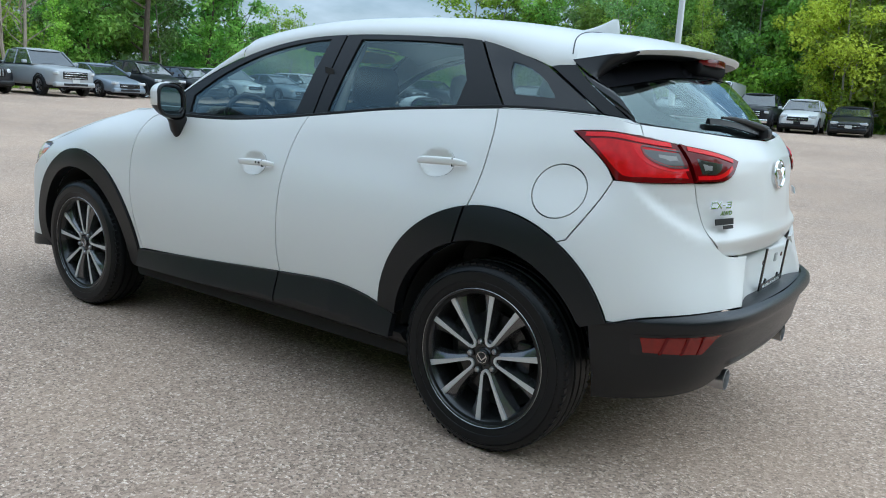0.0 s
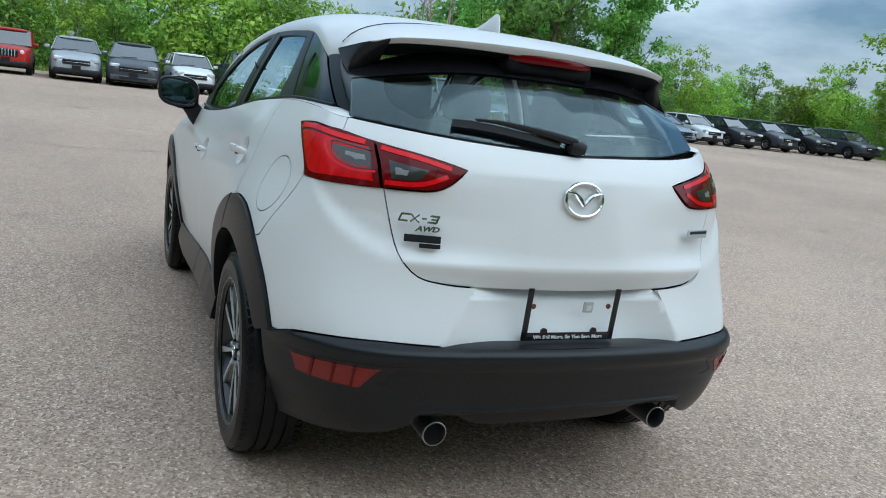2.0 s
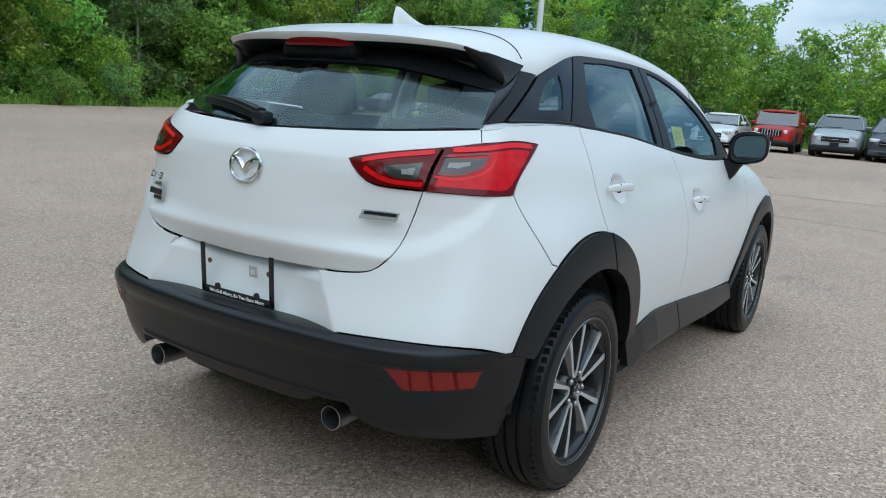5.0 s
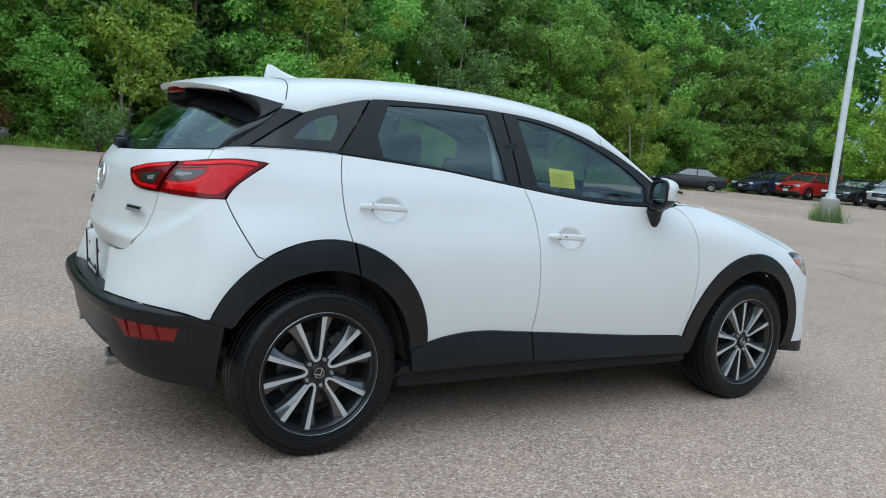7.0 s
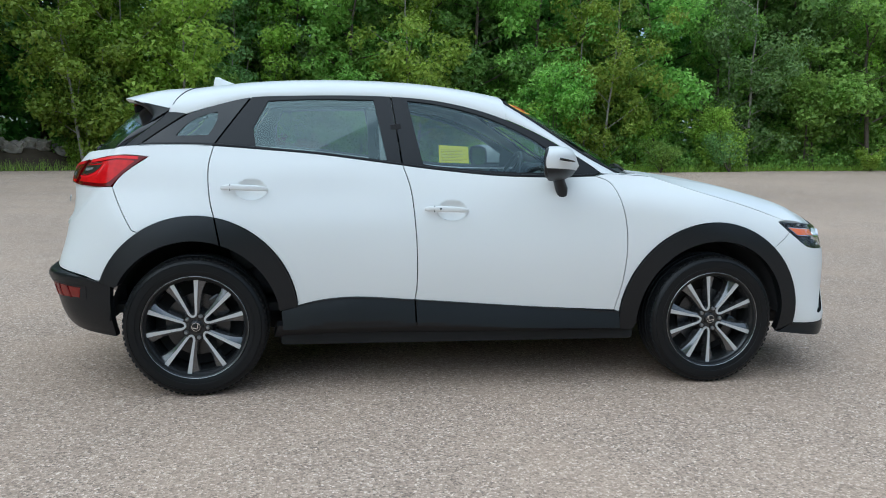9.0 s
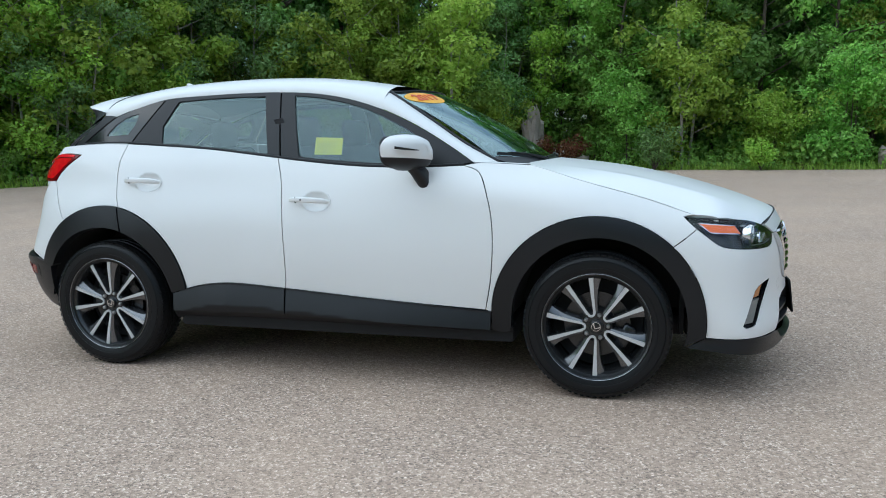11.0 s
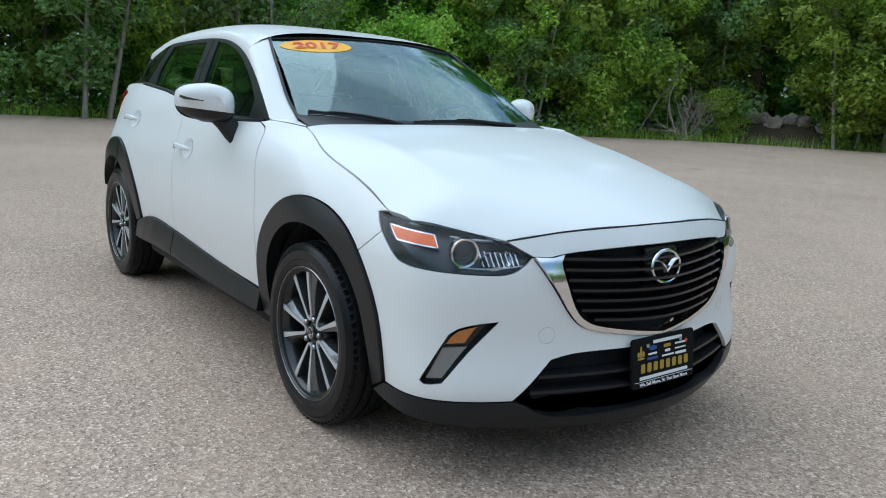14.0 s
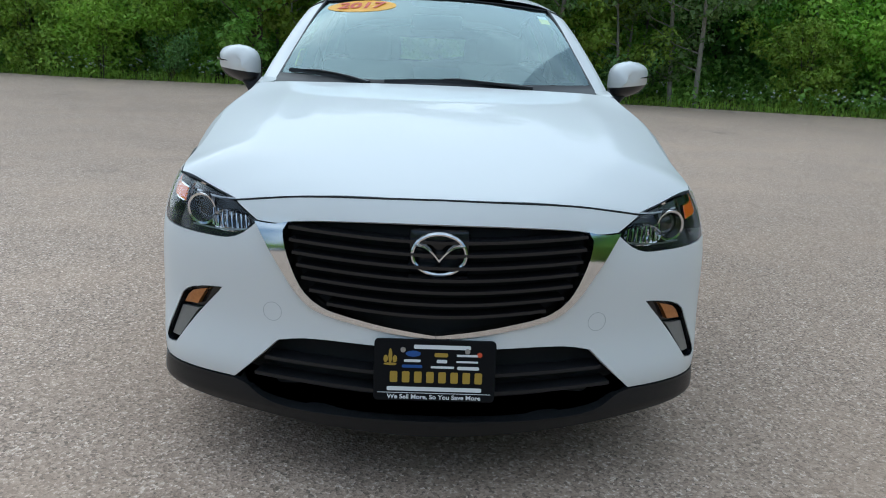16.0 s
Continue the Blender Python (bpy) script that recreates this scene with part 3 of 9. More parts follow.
# old cracks, filled with dirt and weeds
CRACK = plain("crack_dirt", (0.21, 0.175, 0.14), 0.95, grain=0.3, grain_scale=40, stain=0.3)
for path, w in (([(3.8, 8.0), (7.0, 8.1), (8.0, 6.7), (9.2, 5.6), (7.9, 1.5), (8.1, 0.4), (7.2, -3.6), (7.4, -6.0)], 0.022), ([(26, 12), (17, 12.1), (12, 6.0), (11.5, -6), (8.8, -19.2)], 0.03), ([(-8, 16), (1.8, 18.5), (11.5, 15.6), (18, 17)], 0.028),
                ([(8.8, 4.3), (9.8, 3.2), (10.2, 0.8)], 0.02), ([(-16, -4), (-12, 0.5), (-12.5, 6)], 0.02)):
    pts = smooth_line(path, 0.25)
    pts = pts + rng.normal(0, 0.05, pts.shape)
    d = np.gradient(pts, axis=0)
    nn = np.c_[-d[:, 1], d[:, 0]] / (np.linalg.norm(d, axis=1)[:, None] + 1e-9)
    ww = (w * (0.5 + rng.rand(len(pts))))[:, None]
    a, b = pts + nn * ww / 2, pts - nn * ww / 2
    vv = [(x, y, gz(x, y) + 0.004) for x, y in np.vstack([a, b])]
    k = len(pts)
    tagged(mesh_ob("crack", vv, [(i, i + 1, k + i + 1, k + i) for i in range(k - 1)], CRACK), "dark dirt-filled crack in the asphalt", "crack", kind="structure")

# ---- woods round the lot ----
def leaf_material(name, base, dry):
    m, n, l, b = material(name)
    n.remove(b)
    geo, info = n.new("ShaderNodeNewGeometry"), n.new("ShaderNodeObjectInfo")
    ramp = n.new("ShaderNodeValToRGB")
    el = ramp.color_ramp.elements
    el[0].color, el[1].color = (*[c * 0.55 for c in base], 1), (*dry, 1)
    mid = el.new(0.55)
    mid.color = (*base, 1)
    l.new(geo.outputs["Random Per Island"], ramp.inputs["Fac"])
    hsv = n.new("ShaderNodeHueSaturation")
    vr, hr = n.new("ShaderNodeMapRange"), n.new("ShaderNodeMapRange")
    vr.inputs["To Min"].default_value, vr.inputs["To Max"].default_value = 0.72, 1.40
    hr.inputs["To Min"].default_value, hr.inputs["To Max"].default_value = 0.485, 0.515
    l.new(info.outputs["Random"], vr.inputs["Value"])
    l.new(info.outputs["Random"], hr.inputs["Value"])
    l.new(vr.outputs["Result"], hsv.inputs["Value"])
    l.new(hr.outputs["Result"], hsv.inputs["Hue"])
    l.new(ramp.outputs["Color"], hsv.inputs["Color"])
    di, tr, gl, mix, mix2 = n.new("ShaderNodeBsdfDiffuse"), n.new("ShaderNodeBsdfTranslucent"), n.new("ShaderNodeBsdfGlossy"), n.new("ShaderNodeMixShader"), n.new("ShaderNodeMixShader")
    l.new(hsv.outputs["Color"], di.inputs["Color"])
    l.new(hsv.outputs["Color"], tr.inputs["Color"])
    gl.inputs["Roughness"].default_value = 0.45
    gl.inputs["Color"].default_value = (0.8, 0.9, 0.8, 1)
    mix.inputs[0].default_value, mix2.inputs[0].default_value = 0.48, 0.02
    l.new(di.outputs[0], mix.inputs[1])
    l.new(tr.outputs[0], mix.inputs[2])
    l.new(mix.outputs[0], mix2.inputs[1])
    l.new(gl.outputs[0], mix2.inputs[2])
    l.new(mix2.outputs[0], n["Material Output"].inputs["Surface"])
    return m


LEAF_MID = leaf_material("leaves_mid_green", (0.274, 0.454, 0.084), (0.381, 0.56, 0.118))
LEAF_DARK = leaf_material("leaves_dark_green", (0.213, 0.386, 0.084), (0.302, 0.482, 0.118))
LEAF_YELLOW = leaf_material("leaves_yellow_green", (0.37, 0.54, 0.074), (0.49, 0.63, 0.112))
LEAF_GOLD = leaf_material("leaves_golden_green", (0.50, 0.55, 0.05), (0.62, 0.66, 0.08))
LEAF_GREY = leaf_material("leaves_grey_green", (0.224, 0.358, 0.112), (0.314, 0.437, 0.157))
LEAF_RED = leaf_material("leaves_rusty", (0.30, 0.125, 0.055), (0.38, 0.24, 0.09))
BARK = plain("grey_brown_bark", (0.11, 0.085, 0.065), 0.95, grain=0.35, grain_scale=14, bump=0.8, bump_scale=40, stain=0.35)
BARK_PALE = plain("pale_bark", (0.30, 0.27, 0.23), 0.9, grain=0.3, grain_scale=12, bump=0.5, bump_scale=40, stain=0.3)


def leaf_cloud(centres, radii, count, size, rs, droop=0.25):
    """Pointed leaves, two to each of the count, scattered through clumps."""
    count, size = 2 * count, 0.76 * size
    c = rs.choice(len(centres), count, p=(radii**2.4) / (radii**2.4).sum())
    d = rs.normal(0, 1, (count, 3))
    d /= np.linalg.norm(d, axis=1)[:, None]
    rad = radii[c] * (0.35 + 0.75 * rs.rand(count) ** 0.6)
    p = centres[c] + d * rad[:, None] * [1, 1, 0.72]
    nrm = d * 0.75 + rs.normal(0, 0.55, (count, 3)) + [0, 0, 0.55]
    nrm /= np.linalg.norm(nrm, axis=1)[:, None]
    t = np.cross(nrm, rs.normal(0, 1, (count, 3)))
    t /= np.linalg.norm(t, axis=1)[:, None]
    t[:, 2] -= droop
    t /= np.linalg.norm(t, axis=1)[:, None]
    s = np.cross(nrm, t)
    k = size * (0.6 + 0.8 * rs.rand(count))[:, None]
    v = np.empty((count, 3, 3))
    v[:, 0], v[:, 1], v[:, 2] = p - t * k * 0.45 + s * k * 0.36, p - t * k * 0.30 - s * k * 0.38, p + t * k * 0.60
    return v.reshape(-1, 3), np.arange(count * 3).reshape(-1, 3)


def fast_mesh(name, v, f, mat):
    me = bpy.data.meshes.new(name)
    me.vertices.add(len(v))
    me.vertices.foreach_set("co", np.asarray(v, np.float32).ravel())
    k = f.shape[1]
    me.loops.add(len(f) * k)
    me.loops.foreach_set("vertex_index", f.ravel().astype(np.int32))
    me.polygons.add(len(f))
    me.polygons.foreach_set("loop_start", np.arange(len(f), dtype=np.int32) * k)
    me.materials.append(mat)
    me.update(calc_edges=True)
    return me


def make_tree(seed, height, spread, leaves, leaf_size, leaf_mat, bark, label, low=0.12, stems=1, shape=1.0):
    rs = np.random.RandomState(seed)
    tree = thing("tree", label, "tree", "trees round the lot")
    wood = bmesh.new()
    centres, radii = [], []
    for s in range(stems):
        lean = rs.normal(0, 0.05 + 0.05 * (stems > 1), 2)
        base = rs.normal(0, 0.35, 2) * (stems > 1)
        pts, r0 = [], height * 0.011 * (0.7 if stems > 1 else 1.0)
        n = 8
        for i in range(n + 1):
            t = i / n
            wob = rs.normal(0, 0.05, 2) * t * height * 0.12
            pts.append((base[0] + lean[0] * t * height + wob[0], base[1] + lean[1] * t * height + wob[1], t * height * 0.94 - 0.1))
        sweep(pts, circle(1.0, 7), wood, up=(0.1, 1, 0), scale=[max(0.012, r0 * (1 - 0.9 * i / n)) for i in range(n + 1)])
        branches = int(16 / stems) + 4
        for k in range(branches):
            t = low + (0.96 - low) * (k + rs.rand()) / branches
            at = np.array([np.interp(t, np.linspace(0, 1, n + 1), [p[j] for p in pts]) for j in range(3)])
            a = rs.rand() * 2 * math.pi
            prof = (math.sin(math.pi * min(1, max(0.0, (t - low * 0.4)) ** 0.75 * 0.97)) ** 0.7) * shape + (1 - shape) * (1 - t)
            reach = spread * (0.55 + 0.6 * rs.rand()) * max(0.22, prof)
            rise = reach * (0.35 + 0.5 * rs.rand())
            tip = at + [math.cos(a) * reach, math.sin(a) * reach, rise]
            midp = (at + tip) / 2 + [0, 0, -0.06 * reach] + rs.normal(0, 0.05 * reach, 3)
            sweep([at, midp, tip], circle(1.0, 5), wood, up=(0.3, 0.2, 1), scale=[max(0.008, r0 * 0.42 * (1 - t * 0.6)), max(0.006, r0 * 0.22), 0.004])
            for q in np.linspace(0.35, 1.05, 4):
                c = at + (tip - at) * q + rs.normal(0, 0.14 * reach + 0.08, 3)
                centres.append(c)
                radii.append((0.20 + 0.17 * reach) * (0.75 + 0.6 * rs.rand()))
        centres.append(np.array(pts[-1]))
        radii.append(0.35 + 0.03 * height)
    bmesh.ops.recalc_face_normals(wood, faces=wood.faces)
    part("trunk", wood, bark, tree, "thin trunk and limbs")
    v, f = leaf_cloud(np.array(centres), np.array(radii), leaves, leaf_size, rs)
    crown = new("crown", fast_mesh("crown", v, f, leaf_mat))
    crown.parent = tree
    tagged(crown, "loose leafy crown", kind="stuff")
    return tree


def tree_set(share, grow):
    """The seven kinds of tree, with that share of the leaves, each so much larger."""
    return [make_tree(11, 9.5, 2.3, int(8200 * share), 0.135 * grow, LEAF_MID, BARK, "slender mid-green broadleaf tree at the lot's edge", 0.04),
            make_tree(12, 8.0, 2.1, int(7600 * share), 0.125 * grow, LEAF_YELLOW, BARK_PALE, "bright yellow-green young tree at the lot's edge", 0.03, 2),
            make_tree(13, 11.5, 2.9, int(8600 * share), 0.155 * grow, LEAF_DARK, BARK, "dark green broadleaf tree in the woods", 0.12),
            make_tree(14, 8.8, 1.8, int(7200 * share), 0.115 * grow, LEAF_GREY, BARK_PALE, "grey-green poplar with pale trunk", 0.08, 2),
            make_tree(15, 13.5, 2.7, int(8200 * share), 0.165 * grow, LEAF_DARK, BARK, "tall dark tree in the woods", 0.25, 1),
            make_tree(16, 5.2, 1.9, int(6200 * share), 0.12 * grow, LEAF_MID, BARK, "low leafy young tree at the lot's edge", 0.0, 3),
            make_tree(17, 3.2, 1.6, int(4600 * share), 0.105 * grow, LEAF_YELLOW, BARK, "bushy yellow-green sapling at the lot's edge", 0.0, 4)]


KINDS = tree_set(0.62, 1.56) + tree_set(0.27, 2.0)
for i, t in enumerate(KINDS):
    t.matrix_basis = pose(-66 - 4 * (i % 7), -54 - 8 * (i // 7), gz(-66, -54) - 0.1)


def plant(kind, x, y, scale, turn, lean=0.0):
    m = Matrix.Translation((x, y, gz(x, y) - 0.03)) @ Matrix.Rotation(turn, 4, "Z") @ Matrix.Rotation(lean, 4, "X") @ Matrix.Diagonal((scale, scale, scale * (0.92 + 0.16 * rng_t.rand()), 1))
    return copy_thing(KINDS[kind], m)


rng_t = np.random.RandomState(21)
# the dead branches and the stones stand free of leaves
HEAP, CLEARINGS = Vector((-12.6, 19.7)), [Vector(c) for c in ((-3.1, 26.0), (-2.0, 25.6), (-10.9, 22.2), (-10.1, 22.6), (-11.6, 22.6))]


for row, (step, off, kinds, smin, smax) in enumerate(((2.4, 1.2, (5, 6, 1, 3, 0, 1, 6), 0.75, 1.15), (2.9, 3.4, (0, 3, 1, 1, 2, 0), 0.85, 1.2), (3.6, 6.6, (2, 4, 0, 2, 4), 0.95, 1.25))):
    for p, n in lot_edge(step):
        if p.x < -23 and p.y < -25 or p.x < -20 and p.y < -46 or n.y < -0.5 and p.y > 5:
            continue
        east, south = p.x > 31 and p.y < 11, p.y < -46.5
        high = south and p.x < 33
        if (south or east) and row == 2 and not (south and high) or south and not high and rng_t.rand() < 0.3:
            continue
        q = p + n * (off + rng_t.normal(0, 0.6)) + Vector((rng_t.normal(0, 0.5), rng_t.normal(0, 0.5)))
        sunny = p.x < 2 and p.y > 9
        k = int(rng_t.choice(((1, 6, 1, 3, 5), (1, 3, 0, 1), (0, 2, 1, 3))[row] if sunny else kinds))
        if (q - HEAP).length < 1.7 + 0.5 * (row == 0) or row < 2 and min((q - c).length for c in CLEARINGS) < 1.6:
            continue
        s = smin + (smax - smin) * rng_t.rand()
        if east or south:
            tall = ((9.5, 3.0) if high else (4.0, 2.4)) if south else (8.0, 2.2) if -31 < p.y < -19.5 else (3.8, 2.4) if p.y < -14 or 0 < p.y < 4.5 else (4.9, 2.3)
            s = min(1.6, (tall[0] + tall[1] * rng_t.rand()) / (9.5, 8.0, 11.5, 8.8, 9.5, 5.2, 3.2)[k])
            if k == 4:
                k = 0
            if east and -31 < p.y < -19.5:
                k = (2, 0, 2, 3)[int(rng_t.rand() * 4)]
        plant(k + (7 if east or south or row == 2 else 0), q.x, q.y, s, rng_t.rand() * 6.28, rng_t.normal(0, 0.03))

# the west corner: yellow-green young trees, thin poplars behind the dead branches, a trunk over the rubble
for kind, x, y, s in ((1, -15.9, 17.2, 1.05), (6, -14.2, 17.9, 1.05), (5, -14.9, 18.9, 0.72), (3, -14.6, 20.9, 1.15), (3, -13.5, 22.0, 1.05), (0, -15.6, 21.6, 1.1), (1, -13.6, 23.4, 0.95), (1, -15.2, 19.9, 1.15), (1, -17.0, 16.0, 1.2), (6, -11.9, 21.3, 0.52), (4, -12.3, 23.6, 1.05), (2, -13.4, 26.6, 1.15), (4, -11.4, 27.0, 1.1),
                      (0, -23.0, 2.2, 1.0), (2, -25.0, 3.4, 1.0), (0, -24.0, 0.6, 0.95), (5, -22.4, 1.6, 0.9), (1, -8.9, 22.9, 1.0), (1, -7.6, 24.2, 1.05), (5, -7.9, 23.9, 0.9), (0, -6.3, 25.2, 1.0), (6, -4.9, 25.1, 0.8)):
    plant(kind, x, y, s, 2.4 * x + y)
# yellow-green trees over the cars of the south row
for kind, x, s in ((1, 5.6, 1.25), (1, 3.9, 1.05), (6, 7.2, 1.3), (1, 14.6, 0.95), (6, 13.0, 1.3), (6, 10.4, 1.4), (5, 16.6, 1.0)):
    plant(kind + 7, x, -45.6 - 0.3 * kind, s, 1.7 * x)

gold = make_tree(18, 10.0, 2.7, 4200, 0.24, LEAF_GOLD, BARK_PALE, "tall golden-green tree behind the parked cars", 0.03, 2)
gold.matrix_basis = Matrix.Translation((5.7, -45.2, gz(5.7, -45.2) - 0.03))
# the woods close behind the standing slab
for kind, x, y, s in ((0, -2.6, 29.6, 1.0), (2, -4.4, 30.6, 1.0), (5, -1.0, 28.7, 1.0), (1, -3.7, 28.7, 0.9), (0, -0.4, 30.2, 1.0)):
    plant(kind, x, y, s, 1.9 * x + y)

# deep woods behind: one thicket of large leaf masses
rs = np.random.RandomState(5)
cs, rr = [], []
for p, n in lot_edge(1.6):
    if p.x < -23 and p.y < -25 or p.x < -20 and p.y < -46 or n.y < -0.5 and p.y > 5:
        continue
    east = p.x > 31 and p.y < 11 or p.y < -46
    for h in range((4 if -31 < p.y < -19 else 2) if east else 7):
        q = p + n * (6.5 + 6 * rs.rand()) + Vector(rs.normal(0, 0.8, 2))
        cs.append((q.x, q.y, gz(q.x, q.y) + 0.8 + (2.0 if east else 2.6) * h + rs.normal(0, 0.5)))
        rr.append(1.5 + 0.7 * rs.rand())
v, f = leaf_cloud(np.array(cs), np.array(rr), 122000, 0.53, rs)
cs, rr = [], []
for p, n in lot_edge(2.2):
    if p.y > 16 or p.x < -15 and p.y > -25 or p.y < -46 and -20 < p.x < 27:
        for h in range(7):
            q = p + n * (13 + 6 * rs.rand()) + Vector(rs.normal(0, 0.8, 2))
            cs.append((q.x, q.y, gz(q.x, q.y) + 0.8 + 2.7 * h + rs.normal(0, 0.5)))
            rr.append(2.0 + 0.9 * rs.rand())
v2, f2 = leaf_cloud(np.array(cs), np.array(rr), 62000, 0.95, rs)
v, f = np.vstack([v, v2]), np.vstack([f, f2 + len(v)])
# a denser stand behind the west corner
cs = np.array([(a + (b - a) * t, c + (d - c) * t, 0.8 + 2.3 * h) for a, b, c, d in ((-17.5, -25.5, 22.0, 6.0), (-20.0, -28.5, 25.0, 6.0)) for t in np.linspace(0, 1, 12) for h in range(4)]) + rs.normal(0, 0.5, (96, 3))
v2, f2 = leaf_cloud(cs, 1.5 + 0.7 * rs.rand(96), 26000, 0.38, rs)
v, f = np.vstack([v, v2]), np.vstack([f, f2 + len(v)])
tagged(new("woods", fast_mesh("woods", v, f, LEAF_DARK)), "deep dark green woods behind the edge trees", "woods", kind="stuff")

# undergrowth: weeds at the asphalt, brambles and saplings rising behind them
cs, rr = [], []
for p, n in lot_edge(0.45):
    if p.x < -23 and p.y < -25 or p.x < -20 and p.y < -46 or n.y < -0.5 and p.y > 5:
        continue
    tall = 0.55 + 0.45 * math.sin(p.x * 0.9 + p.y * 0.7) * math.sin(p.x * 0.31 - p.y * 0.43)
    for back, top in ((0.5 + 1.6 * rs.rand() ** 1.2, 0.7), (1.8 + 1.6 * rs.rand(), 2.4), (3.0 + 3.0 * rs.rand(), 4.6)):
        q = p + n * back
        if (q - HEAP).length < 1.2 or min((q - c).length for c in CLEARINGS) < 1.3:
            continue
        cs.append((q.x, q.y, gz(q.x, q.y) + 0.15 + top * tall * rs.rand()))
        rr.append((0.25 + 0.40 * rs.rand()) * (1.0 if back < 1.8 else 1.45))
v, f = leaf_cloud(np.array(cs), np.array(rr), 112000, 0.18, rs)
tagged(new("undergrowth", fast_mesh("undergrowth", v, f, LEAF_MID)), "leafy undergrowth along the asphalt's edge", "undergrowth", kind="stuff")


def blades(points, height, rs, mat, name, label):
    """Grass blades: narrow bent triangles."""
    p = np.array(points)
    k = len(p)
    a = rs.rand(k) * 6.283
    h = height * (0.4 + rs.rand(k))
    w = 0.004 + 0.007 * rs.rand(k)
    d = np.c_[np.cos(a), np.sin(a), 0 * a]
    side = np.c_[-np.sin(a), np.cos(a), 0 * a]
    v = np.empty((k, 3, 3))
    v[:, 0], v[:, 1] = p - side * w[:, None], p + side * w[:, None]
    v[:, 2] = p + d * (h * (0.2 + 0.5 * rs.rand(k)))[:, None] + np.c_[0 * a, 0 * a, h]
    f = np.arange(k * 3).reshape(-1, 3)
    return tagged(new(name, fast_mesh(name, v.reshape(-1, 3), f, mat)), label, "grass", kind="stuff")


pts = []
for p, n in lot_edge(0.10):
    for _ in range(22):
        q = p + n * (rs.rand() ** 1.5 * 1.8 - 0.05) + Vector(rs.normal(0, 0.06, 2))
        pts.append((q.x, q.y, gz(q.x, q.y) - 0.01))
blades(pts, 0.31, rs, LEAF_YELLOW, "grass", "long green grass along the asphalt's edge")

# small white wild flowers in the weeds along the west edge
pts = []
for p, n in lot_edge(0.5):
    if p.x < -12 and -12 < p.y < 17 and rs.rand() < 0.75:
        c = p + n * (0.2 + 0.9 * rs.rand())
        for _ in range(int(4 + 9 * rs.rand())):
            q = c + Vector(rs.normal(0, 0.28, 2))
            pts.append((q.x, q.y, gz(q.x, q.y) + 0.28 + 0.40 * rs.rand()))
pts = np.array(pts)
v, f = leaf_cloud(pts, np.full(len(pts), 0.05), 2 * len(pts), 0.06, rs)
tagged(new("wild_flowers", fast_mesh("wild_flowers", v, f, WHITE_PRINT)), "small white wild flowers among the weeds", "flowers", kind="stuff")

# ---- the white hatchback-SUV, front towards +x, standing at the origin ----
car = thing("white_suv", "pearl white compact SUV with black cladding, parked on asphalt", "car")


def S(x, z):
    return (u_at("s", x, z), z)


def R(y, z):
    return (math.copysign(u_at("r", abs(y), z), y), z)


def F(y, z):
    u = u_at("f", abs(y), z)
    return (u if y >= 0 else 2 * U_END - u, z)


def both_rear(points):
    """A half outline from the rear centre line outwards and back, closed by its mirror image."""
    half = np.array(points)
    return np.vstack([half, (half * [-1, 1])[::-1][1:-1] if abs(half[0][0]) < 1e-6 else (half * [-1, 1])[::-1]])


def arc(cx, cz, r, a0, a1, n=24, squash=1.0):
    return [S(cx + r * math.cos(radians(a)), cz + squash * r * math.sin(radians(a))) for a in np.linspace(a0, a1, n)]


def two(name, piece, mat, label="", parent=None):
    """The same part on both flanks: left (y > 0) and right."""
    return mesh_ob(name, *piece[:2], mat, parent or car, label, piece[2]), mesh_ob(name, *mirrored(piece)[:2], mat, parent or car, label, mirrored(piece)[2])


ROUT, RIN = (-1.275, 0.395, 0.465), (-1.283, 0.355, 0.388)
FOUT, FIN = (1.280, 0.356, 0.480), (1.288, 0.350, 0.390)
SHUT_B = [S(-0.308, 1.103), S(-0.274, 1.0), S(-0.256, 0.87), S(-0.243, 0.68), S(-0.242, 0.52), S(-0.25, 0.452)]
SHUT_R = [S(-1.19, 0.852), S(-1.207, 0.91), S(-1.221, 1.01), S(-1.221, 1.10), S(-1.203, 1.183)]
SHUT_F = [S(0.66, 1.062), S(0.735, 1.03), S(0.79, 0.9), S(0.812, 0.75), S(0.803, 0.55), S(0.772, 0.385)]

# dishes behind the door handles: outline, and depth below the skin
HANDLES = {"front": (-0.102, 0.890), "rear": (-1.054, 0.982)}


def cup_line(xh, zh):
    return np.array([S(xh + 0.030 + 0.076 * math.cos(a), zh + (0.052 if math.sin(a) > 0 else 0.046) * math.sin(a)) for a in np.linspace(0, 2 * math.pi, 36, endpoint=False)])


def cup_depth(xh, zh):
    cx, cz = S(xh + 0.030, zh)
    return lambda q: -0.026 * (1 - np.clip(np.hypot((q[:, 0] - cx) / 0.076, (q[:, 1] - cz) / 0.049), 0, 1) ** 2.2)


# doors
rear_door = patch(skin, loop(SHUT_B, [S(-0.25, 0.452), S(-0.57, 0.47), S(-0.73, 0.452), S(-0.815, 0.43)],
                             arc(*ROUT, 6, 79, 20), [S(-1.19, 0.852)] + SHUT_R[1:], [S(-1.203, 1.183), S(-1.0, 1.171), S(-0.71, 1.15), S(-0.45, 1.12), S(-0.308, 1.103)]), step=0.04, holes=[cup_line(*HANDLES["rear"])])
front_door = patch(skin, loop(SHUT_B[::-1], [S(-0.308, 1.103), S(-0.18, 1.088), S(0.15, 1.06), S(0.45, 1.055), S(0.66, 1.062)], SHUT_F,
                              [S(0.772, 0.385), S(0.33, 0.41), S(-0.25, 0.452)]), step=0.04, holes=[cup_line(*HANDLES["front"])])
doors_rear = two("rear_door", rear_door, WHITE, "white rear door")
